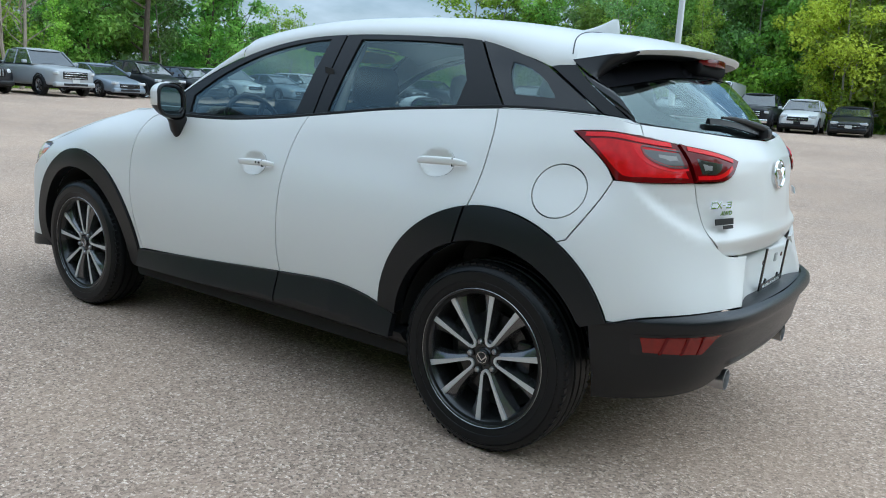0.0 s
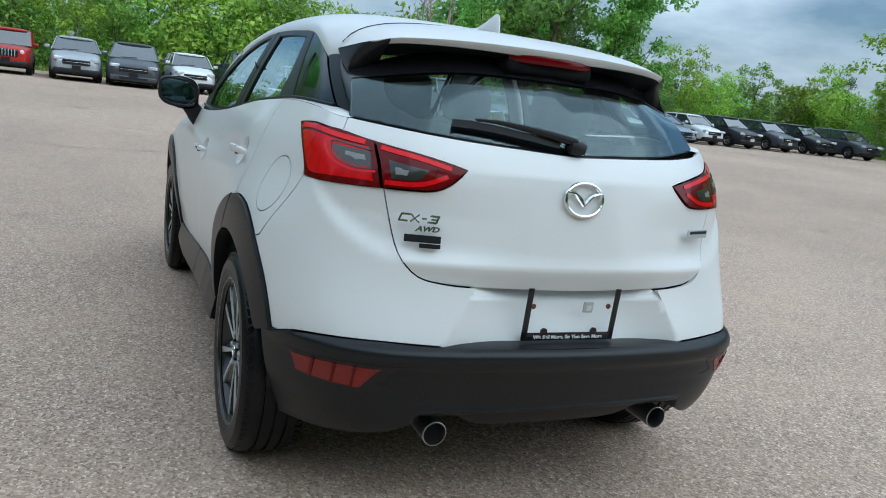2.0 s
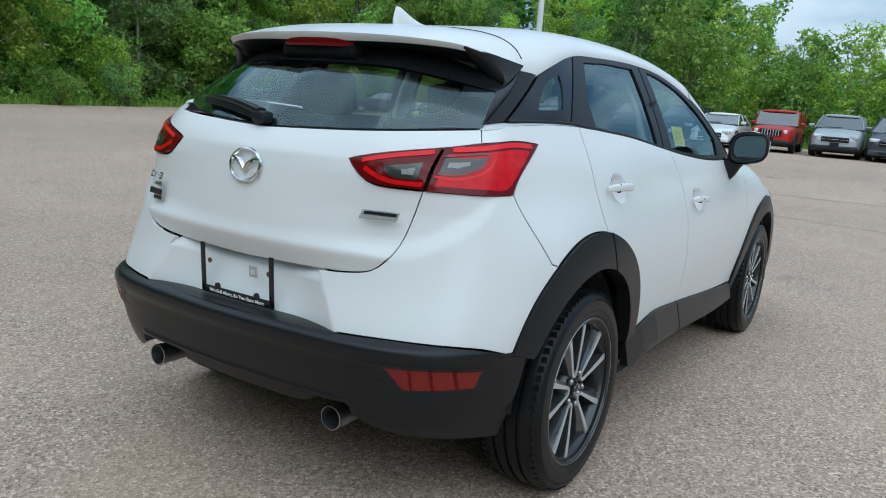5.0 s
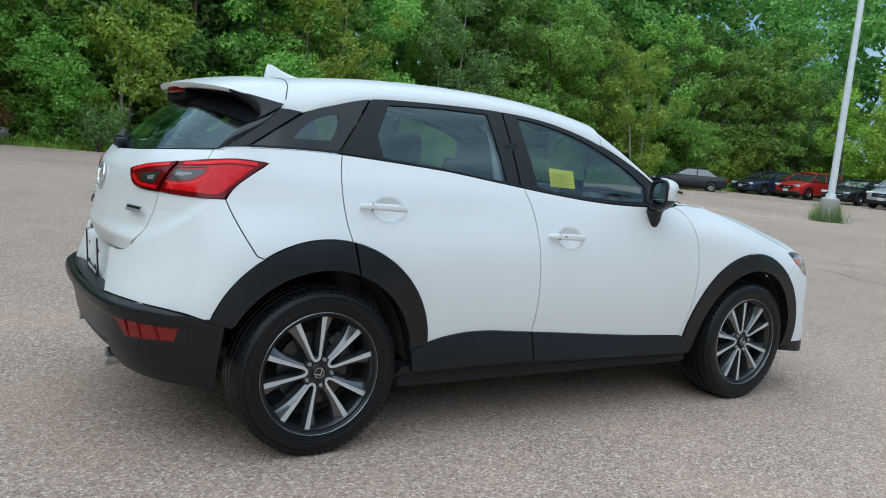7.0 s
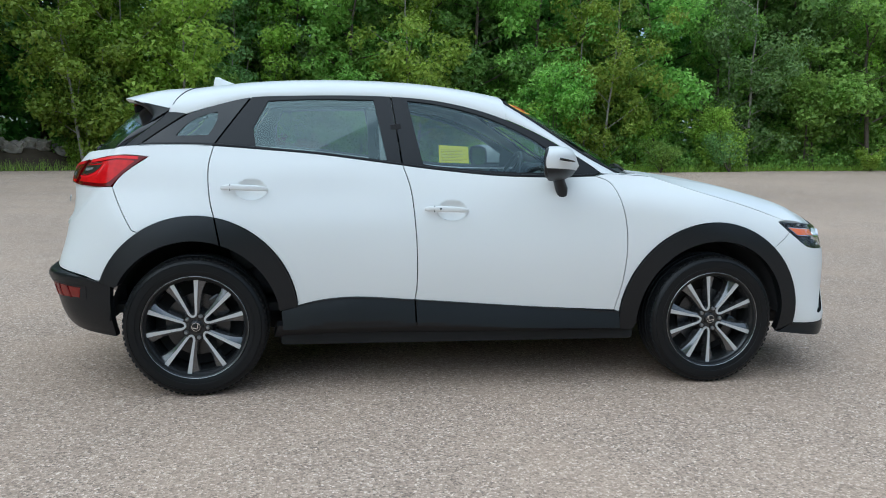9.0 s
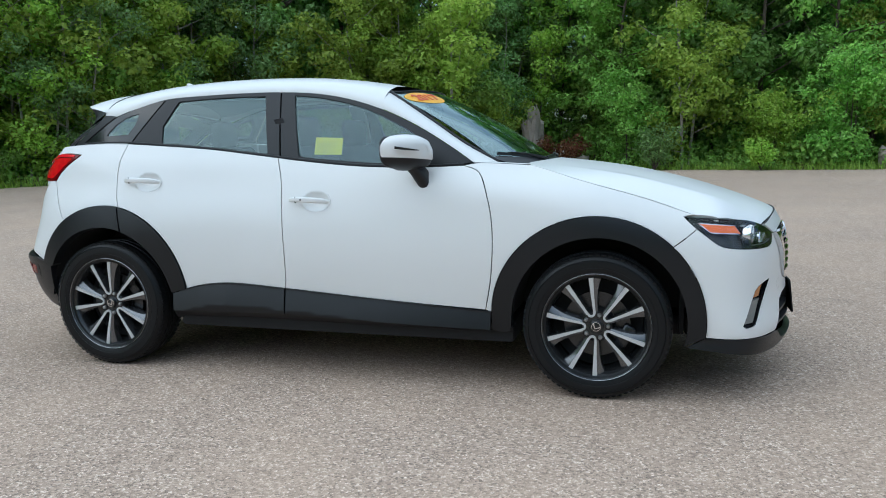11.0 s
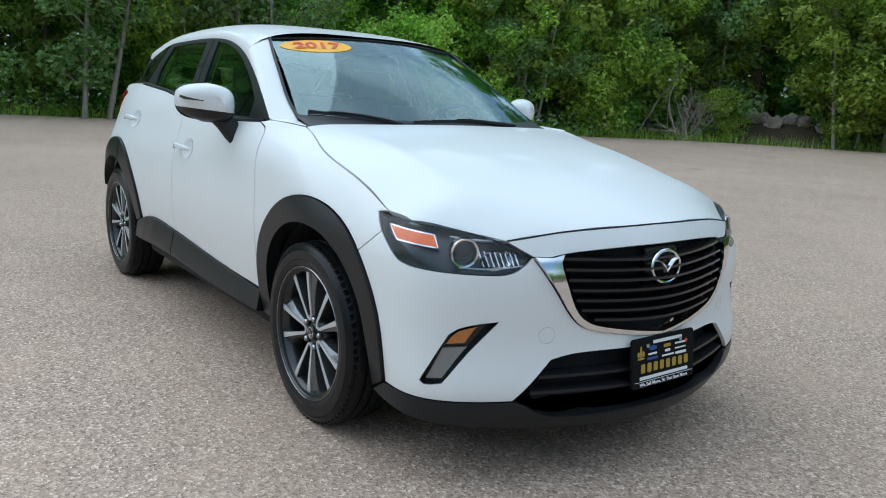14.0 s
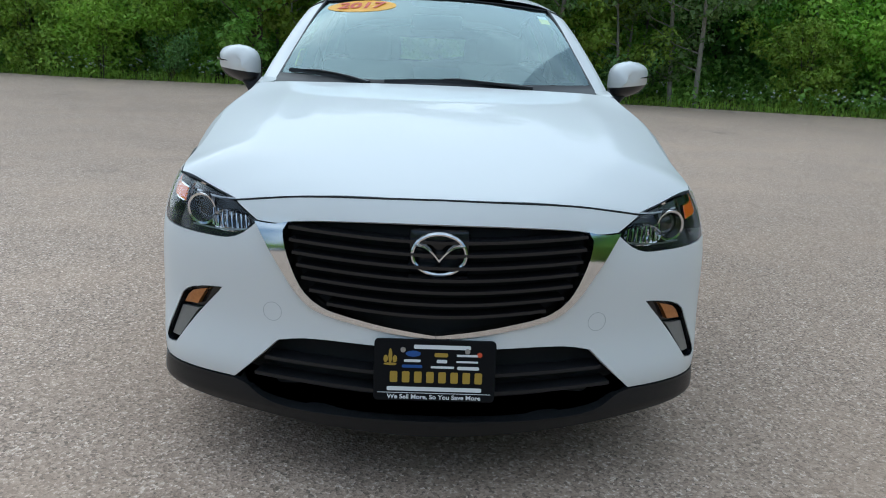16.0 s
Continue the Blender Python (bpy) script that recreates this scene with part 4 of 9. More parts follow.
doors_front = two("front_door", front_door, WHITE, "white front door")

# front wing and the foot of the windscreen pillar
HOOD_EDGE = [S(0.967, 1.062), S(1.08, 1.030), S(1.2, 0.993), S(1.41, 0.935), S(1.62, 0.868), S(1.70, 0.842)]
fender = patch(skin, loop(SHUT_F[::-1], [S(0.66, 1.062), S(0.72, 1.073), S(0.967, 1.062)], HOOD_EDGE, [S(1.70, 0.842), S(1.652, 0.836)],
                          [S(1.652, 0.836), S(1.707, 0.783)], [S(1.707, 0.783), S(1.612, 0.705)], arc(*FOUT, 46.5, 178, 40)), step=0.035)
two("fender", fender, WHITE, "white front wing")

# rear quarter with the fuel flap on the left flank only
TAIL_TOP = [S(-1.500, 1.127), S(-1.59, 1.133), R(0.69, 1.130), R(0.648, 1.123)]
flap_loop = np.array([S(-1.502 + 0.088 * math.cos(a), 0.936 + 0.084 * math.sin(a)) for a in np.linspace(0, 2 * math.pi, 40, endpoint=False)])
quarter_line = loop([S(-1.203, 1.183)] + SHUT_R[3:0:-1] + [S(-1.19, 0.852)], arc(*ROUT, 80, 124, 20), [S(-1.530, 0.780), S(-1.560, 0.79)], [S(-1.560, 0.79), S(-1.660, 0.985)],
                    [S(-1.660, 0.985), S(-1.638, 1.02), S(-1.500, 1.127)], TAIL_TOP, [R(0.648, 1.123), R(0.63, 1.160)], [R(0.63, 1.160), S(-1.54, 1.180), S(-1.36, 1.186), S(-1.203, 1.183)])
for side, holes in ((1, [flap_loop]), (-1, [])):
    piece = patch(skin, quarter_line, holes=holes, step=0.035)
    piece = piece if side > 0 else mirrored(piece)
    mesh_ob("quarter_panel", *piece[:2], WHITE, car, "white rear quarter panel", piece[2])
flap = patch(skin, flap_loop, gap=0.0018, step=0.03)
mesh_ob("fuel_flap", *flap[:2], WHITE, car, "round white fuel flap", flap[2])

# the rear flank's crease: from the tail lamp's foot in a curve to the tailgate's lip; the skin above it is dished
CREASE = np.array([R(0.40, 0.787), R(0.506, 0.788), R(0.562, 0.795), R(0.606, 0.810), R(0.661, 0.848), R(0.712, 0.915), S(-1.695, 0.985)])
DISH_FROM, DISH_TO = R(0.16, 0.80)[0], R(0.46, 0.80)[0]


def dish(q):
    u, z = np.abs(q[:, 0]), q[:, 1]
    up = np.clip((z - np.interp(u, CREASE[:, 0], CREASE[:, 1])) / 0.075, 0, 1)
    ramp = up * up * (3 - 2 * up)
    return -0.017 * ramp * np.clip((1.02 - z) / 0.10, 0, 1) * np.clip((u - DISH_FROM) / (DISH_TO - DISH_FROM), 0, 1)


# tailgate
INNER_TOP = [R(0.577, 1.104), R(0.467, 1.084), R(0.38, 1.064), R(0.350, 1.055)]
INNER_LOW = [R(0.350, 1.055), R(0.365, 1.040), R(0.398, 1.012), R(0.435, 0.995), R(0.567, 0.988)]
GATE_SHUT = [R(0.567, 0.988), R(0.557, 0.925), R(0.538, 0.85), R(0.515, 0.803), R(0.472, 0.763), R(0.385, 0.746), R(0.31, 0.742)]


def gate_lift(q):
    z, lip = q[:, 1], np.exp(-(((q[:, 1] - 0.800) / 0.022) ** 2))
    crease = 0.010 * np.exp(-np.abs(q[:, 1] - 1.055) / 0.05) * np.clip(1.25 - np.abs(q[:, 0]) / 0.42, 0, 1)
    roll = np.where(z < 0.80, -0.030 * (np.maximum(0.80 - z, 0) / 0.065) ** 1.5, 0)
    return crease + 0.006 * lip + roll + dish(q)


gate_half = np.vstack([smooth_line([(0, 1.118), R(0.35, 1.135), R(0.60, 1.158), R(0.628, 1.161)]), smooth_line([R(0.628, 1.161), R(0.648, 1.123)])[1:],
                       smooth_line([R(0.648, 1.123), R(0.577, 1.104)])[1:], smooth_line(INNER_TOP)[1:], smooth_line(INNER_LOW)[1:], smooth_line(GATE_SHUT + [(0, 0.735)])[1:]])
tailgate_panel = patch(skin, both_rear(gate_half), lift=gate_lift, step=0.018)
tailgate = mesh_ob("tailgate", *tailgate_panel[:2], WHITE, car, "white tailgate", tailgate_panel[2])

# rear bumper: white cover with the number-plate recess, black lower part
BUMP_TOP = [S(-1.735, 0.553), R(0.765, 0.572), R(0.706, 0.585), R(0.577, 0.592), R(0.408, 0.588)]
cover = patch(skin, loop([R(0.31, 0.742)] + GATE_SHUT[-2::-1], [R(0.567, 0.988), R(0.69, 0.985), S(-1.70, 0.985), S(-1.662, 0.985)],
                         [S(-1.662, 0.985), S(-1.562, 0.79)], arc(*ROUT, 124, 160, 16), BUMP_TOP, [R(0.408, 0.588), R(0.31, 0.742)]), step=0.018, lift=dish, gap=0.0012)


def recess_lift(q):
    z, edge = q[:, 1], 0.31 + (0.742 - q[:, 1]) * 0.636
    flank = np.sin(math.pi / 2 * np.clip((edge - np.abs(q[:, 0])) / 0.20, 0, 1))
    return -0.001 - (0.050 + 0.012 * np.clip((z - 0.60) / 0.14, 0, 1)) * flank - 0.030 * np.clip((z - 0.722) / 0.02, 0, 1)


recess = patch(skin, both_rear(np.vstack([smooth_line([(0, 0.755), R(0.305, 0.755)]), smooth_line([R(0.31, 0.742), R(0.408, 0.588)]), smooth_line([R(0.408, 0.588), R(0.2, 0.584), (0, 0.583)])[1:]])),
               lift=recess_lift, gap=-0.003, step=0.018, rounding=0)
ledge_y = np.linspace(-0.40, 0.40, 33)
ledge_uz = np.array([R(y, 0.585) for y in ledge_y])
ledge_n = surf_normals(skin, ledge_uz, -1.0) * [1, 1, 0]
ledge_p = skin(ledge_uz)
both = joined(cover, mirrored(cover), recess)
mesh_ob("rear_bumper_cover", *both[:2], WHITE, car, "white rear bumper cover", both[2])


def shelf_lift(q):
    z = q[:, 1]
    fade = np.clip((0.98 - np.abs(q[:, 0])) / 0.42, 0, 1)
    low = np.clip((0.46 - np.abs(q[:, 0])) / 0.03, 0, 1)
    shelf = (-0.1 + 2.2 * np.clip((0.590 - z) / 0.024, 0, 1)) * np.clip(1 - (0.545 - z) / 0.045, 0.30, 1)
    tuck = 0.014 * np.clip((0.440 - z) / 0.14, 0, 1) ** 1.5 + 0.012 * np.clip((0.53 - z) / 0.08, 0, 1) * fade
    bead = 0.010 * np.exp(-(((z - 0.392) / 0.008) ** 2)) * low
    return 0.003 + 0.016 * shelf * fade - tuck + bead - 0.034 * low * np.clip((0.386 - z) / 0.014, 0, 1)


low_half = np.vstack([smooth_line([(0, 0.583), R(0.41, 0.587), R(0.577, 0.591), R(0.706, 0.584), R(0.765, 0.571), S(-1.735, 0.552)]), smooth_line([S(-1.735, 0.552), S(-1.662, 0.535)])[1:],
                      smooth_line([S(-1.662, 0.535), S(-1.672, 0.40), S(-1.668, 0.272)])[1:], smooth_line([S(-1.668, 0.272), R(0.66, 0.285), R(0.52, 0.315), R(0.45, 0.350), R(0.386, 0.360), R(0.32, 0.350), R(0.25, 0.312), (0, 0.302)])[1:]])
low_bumper = patch(skin, both_rear(low_half), lift=shelf_lift, step=0.016, thick=0.03, gap=0.001)
rear_lower = mesh_ob("rear_bumper", *low_bumper[:2], CLAD, car, "grained black lower rear bumper", low_bumper[2])
ledge = grid_mesh([ledge_p - ledge_n * 0.07 + [0, 0, 0.004], ledge_p - ledge_n * 0.02 + [0, 0, 0.003], ledge_p + ledge_n * 0.006 - [0, 0, 0.002]], (0, 0, 1))
mesh_ob("bumper_ledge", *ledge[:2], CLAD, rear_lower, "grained black ledge", ledge[2])
for sgn in (1, -1):
    frame_loop = loop([R(0.500, 0.536), R(0.665, 0.533), R(0.775, 0.526)], [R(0.775, 0.526), R(0.765, 0.455)], [R(0.765, 0.455), R(0.60, 0.446), R(0.520, 0.470)], [R(0.520, 0.470), R(0.566, 0.482)], [R(0.566, 0.482), R(0.500, 0.536)])
    lens_loop = loop([R(0.560, 0.524), R(0.665, 0.524), R(0.760, 0.517)], [R(0.760, 0.517), R(0.748, 0.466)], [R(0.748, 0.466), R(0.61, 0.460)], [R(0.61, 0.460), R(0.560, 0.524)])
    a = patch(skin, frame_loop, lift=lambda q: shelf_lift(q) + 0.003, thick=0.006, step=0.010)
    b = patch(skin, lens_loop, lift=lambda q: shelf_lift(q) + 0.006, thick=0.004, step=0.010)
    a, b = (a, b) if sgn > 0 else (mirrored(a), mirrored(b))
    bezel = mesh_ob("reflector_bezel", *a[:2], SATIN_BLACK, rear_lower, "", a[2])
    mesh_ob("reflector", *b[:2], REFLECTOR, rear_lower, "red bumper reflector", b[2])
    for rib_y in (0.620, 0.665, 0.710):
        rib = patch(skin,  loop([R(rib_y, 0.522), R(rib_y + 0.006, 0.522)], [R(rib_y + 0.006, 0.522), R(rib_y + 0.012, 0.464)], [R(rib_y + 0.012, 0.464), R(rib_y + 0.006, 0.464)], [R(rib_y + 0.006, 0.464), R(rib_y, 0.522)]),
                    lift=lambda q: shelf_lift(q) + 0.0075, thick=0.002, gap=0, rounding=0)
        rib = rib if sgn > 0 else mirrored(rib)
        mesh_ob("reflector_rib", *rib[:2], RED_DARK, rear_lower, "", rib[2])

# wheel-arch and sill cladding
CL = 0.013


rear_arch = patch(skin, loop(arc(*ROUT, 160, 80, 40), [S(-1.19, 0.852), S(-1.165, 0.728)], arc(*RIN, 72, 152, 40), [S(-1.640, 0.525), S(-1.735, 0.553)]), lift=CL, thick=0.05, step=0.03)
rear_arch_door = patch(skin, loop(arc(*ROUT, 79, 6, 40), [S(-0.815, 0.43), S(-0.895, 0.41)], arc(*RIN, 9, 71, 34), [S(-1.160, 0.722), S(-1.186, 0.850)]), lift=CL, thick=0.05, step=0.03)
front_arch = patch(skin, loop(arc(*FOUT, 180, -6, 70), [S(1.757, 0.305), S(1.675, 0.262)], arc(*FIN, -13, 170, 70), [S(0.897, 0.36), S(0.886, 0.288), S(0.803, 0.292), S(0.800, 0.354)]), lift=CL, thick=0.05, step=0.03)
two("rear_wheel_arch", rear_arch, CLAD, "grained black wheel-arch cladding")
for door, piece in zip(doors_rear, (rear_arch_door, mirrored(rear_arch_door))):
    mesh_ob("arch_cladding", *piece[:2], CLAD, door, "grained black cladding", piece[2])
two("front_wheel_arch", front_arch, CLAD, "grained black wheel-arch cladding")


def sill_lift(q):
    d = np.interp(skin(q)[:, 0], [-0.9, -0.73, -0.57, -0.25, 0.33, 0.8], [0.41, 0.452, 0.470, 0.452, 0.411, 0.376]) - q[:, 1]
    return 0.009 + 0.046 * np.clip(d / 0.095, 0, 1)


sill_rear = patch(skin, loop([S(-0.252, 0.456), S(-0.57, 0.474), S(-0.73, 0.456), S(-0.89, 0.411)], [S(-0.89, 0.411), S(-0.885, 0.332)], [S(-0.885, 0.332), S(-0.245, 0.337)], [S(-0.245, 0.337), S(-0.252, 0.456)]), lift=sill_lift, thick=0.03, step=0.014)
sill_front = patch(skin, loop([S(0.80, 0.381), S(0.33, 0.415), S(-0.248, 0.456)], [S(-0.248, 0.456), S(-0.241, 0.337)], [S(-0.241, 0.337), S(0.80, 0.303)], [S(0.80, 0.303), S(0.80, 0.381)]), lift=sill_lift, thick=0.03, step=0.014)
for door, piece in zip(doors_rear, (sill_rear, mirrored(sill_rear))):
    mesh_ob("sill_cladding", *piece[:2], CLAD, door, "grained black sill cladding", piece[2])
for door, piece in zip(doors_front, (sill_front, mirrored(sill_front))):
    mesh_ob("sill_cladding", *piece[:2], CLAD, door, "grained black sill cladding", piece[2])
rocker = patch(skin, loop([S(-0.91, 0.334), S(-0.24, 0.338), S(0.90, 0.300)], [S(0.90, 0.300), S(0.90, 0.228)], [S(0.90, 0.228), S(-0.93, 0.242)], [S(-0.93, 0.242), S(-0.91, 0.334)]), lift=lambda q: 0.004 - 0.050 * np.clip((0.325 - q[:, 1]) / 0.09, 0, 1) ** 1.4, thick=0.05, step=0.02)
two("rocker_panel", rocker, SATIN_BLACK, "black rocker panel")

# tail lamps
outer_lamp = patch(skin, loop(TAIL_TOP + [R(0.580, 1.105)], [R(0.580, 1.105), R(0.577, 1.05), R(0.572, 0.986)], [R(0.572, 0.986), R(0.69, 0.983), S(-1.70, 0.983), S(-1.668, 0.985)],
                              [S(-1.668, 0.985), S(-1.638, 1.02), S(-1.500, 1.127)]), lift=0.003, thick=0.03, step=0.025)
inner_lamp = patch(skin, loop(INNER_TOP, INNER_LOW, [R(0.567, 0.988), R(0.572, 1.05), R(0.577, 1.104)]), lift=0.008, thick=0.03, step=0.025)
lamps_out = two("tail_lamp", outer_lamp, RED_DARK, "dark red wrap-round tail lamp")


def strip(points, w, lift, thick=0.003):
    """A narrow band along a line on the skin."""
    p = smooth_line(points, 0.015)
    d = np.gradient(p, axis=0)
    n = np.c_[-d[:, 1], d[:, 0]] / (np.linalg.norm(d, axis=1)[:, None] + 1e-9)
    return patch(skin, np.vstack([p + n * w / 2, (p - n * w / 2)[::-1]]), lift=lift, thick=thick, gap=0, step=0.03, rounding=0)


glow_loop = loop([S(-1.55, 1.108), S(-1.62, 1.112), R(0.69, 1.106), R(0.592, 1.090)], [R(0.592, 1.090), R(0.588, 1.0)], [R(0.588, 1.0), R(0.69, 0.998), S(-1.685, 1.0), S(-1.645, 1.03), S(-1.55, 1.108)])
for k, (ob, flip) in enumerate(zip(lamps_out, (False, True))):
    bits = [("lamp_chamber", patch(skin, glow_loop, lift=0.0045, thick=0.002, step=0.03), RED_LENS, "red lamp chamber"),
            ("light_guide", strip([S(-1.545, 1.118), S(-1.62, 1.121), R(0.69, 1.117), R(0.60, 1.098)], 0.013, 0.0055), RED_LIGHT, "bright red light guide"),
            ("light_ring", strip([R(0.584, 1.027), R(0.625, 1.023), R(0.666, 1.034), R(0.687, 1.056), R(0.690, 1.084)], 0.0065, 0.0055), RED_LIGHT, "bright red light ring"),
            ("reversing_lens", patch(skin, loop([R(0.590, 1.078), R(0.674, 1.086)], [R(0.674, 1.086), R(0.676, 1.068), R(0.655, 1.044), R(0.622, 1.033), R(0.590, 1.036)], [R(0.590, 1.036), R(0.590, 1.078)]), lift=0.006, thick=0.003, step=0.02), GREY_LENS, "smoked grey lens")]
    bits += [("lens_rim", strip([R(0.589, 1.080), R(0.676, 1.088), R(0.678, 1.068), R(0.656, 1.042), R(0.622, 1.031), R(0.589, 1.034)], 0.0035, 0.0066), HEAD_BOWL, "grey lens rim"),
             ("lens_core", patch(skin, loop([R(0.602, 1.068), R(0.658, 1.074)], [R(0.658, 1.074), R(0.650, 1.056), R(0.628, 1.046), R(0.602, 1.046)], [R(0.602, 1.046), R(0.602, 1.068)]), lift=0.0072, thick=0.001, step=0.02), FOG_LENS, "pale reversing lens core")]
    for nm, piece, mat, lab in bits:
        piece = mirrored(piece) if flip else piece
        mesh_ob(nm, *piece[:2], mat, ob, lab, piece[2])
for flip in (False, True):
    piece = mirrored(inner_lamp) if flip else inner_lamp
    lamp = mesh_ob("tailgate_lamp", *piece[:2], RED_DARK, tailgate, "dark red tailgate lamp", piece[2])
    bits = [("light_guide", strip([R(0.565, 1.088), R(0.467, 1.070), R(0.395, 1.053)], 0.011, 0.0105), RED_LIGHT),
            ("clear_lens", patch(skin, loop([R(0.552, 1.062), R(0.452, 1.046)], [R(0.452, 1.046), R(0.468, 1.022), R(0.49, 1.012), R(0.548, 1.012)], [R(0.548, 1.012), R(0.552, 1.062)]), lift=0.0105, thick=0.003, step=0.02), GREY_LENS),
            ("lamp_chamber", strip([R(0.562, 1.002), R(0.480, 1.006), R(0.440, 1.018), R(0.405, 1.034)], 0.012, 0.0100), RED_LENS),
            ("lens_core", patch(skin, loop([R(0.540, 1.048), R(0.500, 1.042)], [R(0.500, 1.042), R(0.508, 1.022), R(0.538, 1.022)], [R(0.538, 1.022), R(0.540, 1.048)]), lift=0.0117, thick=0.001, step=0.02), FOG_LENS)]
    for nm, pc, mat in bits:
        pc = mirrored(pc) if flip else pc
        mesh_ob(nm, *pc[:2], mat, tailgate, "red light guide" if mat is RED_LIGHT else "red lamp chamber" if mat is RED_LENS else "smoked grey lens", pc[2])

# nose: bumper cover, lower lip, grille, chrome wing, lamps
HL_LOW = [S(1.707, 0.783), S(1.756, 0.745), S(1.80, 0.713), S(1.84, 0.701), F(0.645, 0.687), F(0.575, 0.688), F(0.535, 0.703), F(0.490, 0.739)]
HL_TOP = [F(0.490, 0.739), F(0.55, 0.773), F(0.63, 0.803), F(0.70, 0.818), S(1.77, 0.829), S(1.652, 0.836)]
CHROME_OUT = [F(0.490, 0.737), F(0.466, 0.700), F(0.420, 0.628), F(0.375, 0.560), F(0.330, 0.519), F(0.182, 0.482), (U_END, 0.460)]
GRILLE_IN = [(U_END, 0.762), F(0.143, 0.760), F(0.34, 0.750), F(0.395, 0.744)]
GRILLE_SIDE = [F(0.395, 0.744), F(0.408, 0.722), F(0.383, 0.628), F(0.350, 0.565), F(0.305, 0.530), F(0.182, 0.500), (U_END, 0.474)]
INTAKE_TOP = [(U_END, 0.432), F(0.166, 0.434), F(0.36, 0.431), F(0.43, 0.418), F(0.555, 0.296)]
fog_line = loop([F(0.595, 0.543), F(0.657, 0.535), F(0.705, 0.520), F(0.725, 0.503)], [F(0.725, 0.503), F(0.760, 0.43), F(0.792, 0.356)], [F(0.792, 0.356), F(0.785, 0.346), F(0.748, 0.356)], [F(0.748, 0.356), F(0.675, 0.453), F(0.595, 0.543)])
nose_half = np.vstack([smooth_line([S(1.612, 0.705), S(1.707, 0.783)]), smooth_line(HL_LOW)[1:], smooth_line(CHROME_OUT)[1:]])
nose_low = np.vstack([smooth_line([(U_END, 0.432)] + INTAKE_TOP[1:4]), smooth_line([F(0.43, 0.418), F(0.555, 0.296)])[1:], smooth_line([F(0.555, 0.296), F(0.71, 0.298), S(1.83, 0.300), S(1.757, 0.303)])[1:], np.array(arc(*FOUT, -6, 46, 24))[1:]])
nose_cover = patch(skin, loop(nose_half, [nose_half[-1], nose_low[0]], nose_low), gap=0.0015, holes=[fog_line], step=0.035)
both = joined(nose_cover, mirrored(nose_cover))
front_bumper = mesh_ob("front_bumper_cover", *both[:2], WHITE, car, "white front bumper cover", both[2])


def lip_lift(q):
    return 0.004 + 0.020 * np.clip((0.292 - q[:, 1]) / 0.05, 0, 1)


lip_half = np.vstack([smooth_line([(U_END, 0.248), F(0.448, 0.252), F(0.525, 0.287), F(0.556, 0.294)]), smooth_line([F(0.556, 0.294), F(0.71, 0.296), S(1.83, 0.298), S(1.755, 0.300)])[1:],
                      smooth_line([S(1.755, 0.300), S(1.685, 0.258)])[1:], smooth_line([S(1.685, 0.258), S(1.79, 0.250), F(0.62, 0.222), F(0.4, 0.201), (U_END, 0.194)])[1:]])
lip = patch(skin, loop(lip_half, [lip_half[-1], lip_half[0]]), lift=lip_lift, gap=0.0, step=0.02, thick=0.05)
both = joined(lip, mirrored(lip))
mesh_ob("front_lip", *both[:2], CLAD, car, "grained black front lip", both[2])
intake_half = np.vstack([smooth_line([(U_END, 0.440), F(0.166, 0.442), F(0.36, 0.439), F(0.44, 0.425), F(0.56, 0.300)]), smooth_line([F(0.56, 0.300), F(0.525, 0.28), F(0.448, 0.245), (U_END, 0.24)])[1:]])
intake = patch(skin, loop(intake_half, [intake_half[-1], intake_half[0]]), lift=-0.075, gap=0, thick=-0.066, rounding=0)
both = joined(intake, mirrored(intake))
intake_ob = mesh_ob("lower_intake", *both[:2], DARK, car, "black lower air intake", both[2])


def nose_bar(name, z, y_end, lift, h, d, mat, parent, sag=0.0, label=""):
    ys = np.linspace(-y_end, y_end, 41)
    uz = np.array([F(y, z - sag * (1 - (y / max(y_end, 1e-6)) ** 2)) for y in ys])
    p = skin(uz) * np.c_[np.ones(41), np.ones(41), np.ones(41)]
    n = surf_normals(skin, uz, -1.0)
    section = [(-d / 2, -h / 2), (d / 2, -h * 0.32), (d / 2, h * 0.32), (-d / 2, h / 2)]
    return part(name, sweep(p + n * lift, section), mat, parent, label)


for z, y in ((0.372, 0.47), (0.315, 0.50)):
    nose_bar("intake_slat", z, y, -0.035, 0.016, 0.05, SATIN_BLACK, intake_ob, 0.002)
grille_half = np.vstack([smooth_line(GRILLE_IN), smooth_line(GRILLE_SIDE)[1:]])
back = patch(skin, loop(grille_half, [grille_half[-1], grille_half[0]]), lift=-0.045, gap=-0.006, thick=0.0, rounding=0)
both = joined(back, mirrored(back))
grille = mesh_ob("grille", *both[:2], DARK, car, "black slatted radiator grille", both[2])
for z, y in ((0.738, 0.398), (0.705, 0.395), (0.672, 0.386), (0.639, 0.374), (0.606, 0.360), (0.573, 0.338), (0.540, 0.290)):
    nose_bar("grille_slat", z, y, -0.013, 0.0135, 0.044, GLOSS_BLACK, grille, 0.012)
wing = patch(skin, loop(GRILLE_SIDE, [GRILLE_SIDE[-1], CHROME_OUT[-1]], CHROME_OUT[::-1], [CHROME_OUT[0], F(0.43, 0.736), GRILLE_SIDE[0]]), lift=lambda q: 0.004 + 0.016 * np.clip((q[:, 1] - 0.46) / 0.2, 0, 1), thick=0.03, step=0.02, gap=0.001)
both = joined(wing, mirrored(wing))
mesh_ob("grille_surround", *both[:2], CHROME, car, "polished chrome grille surround", both[2])

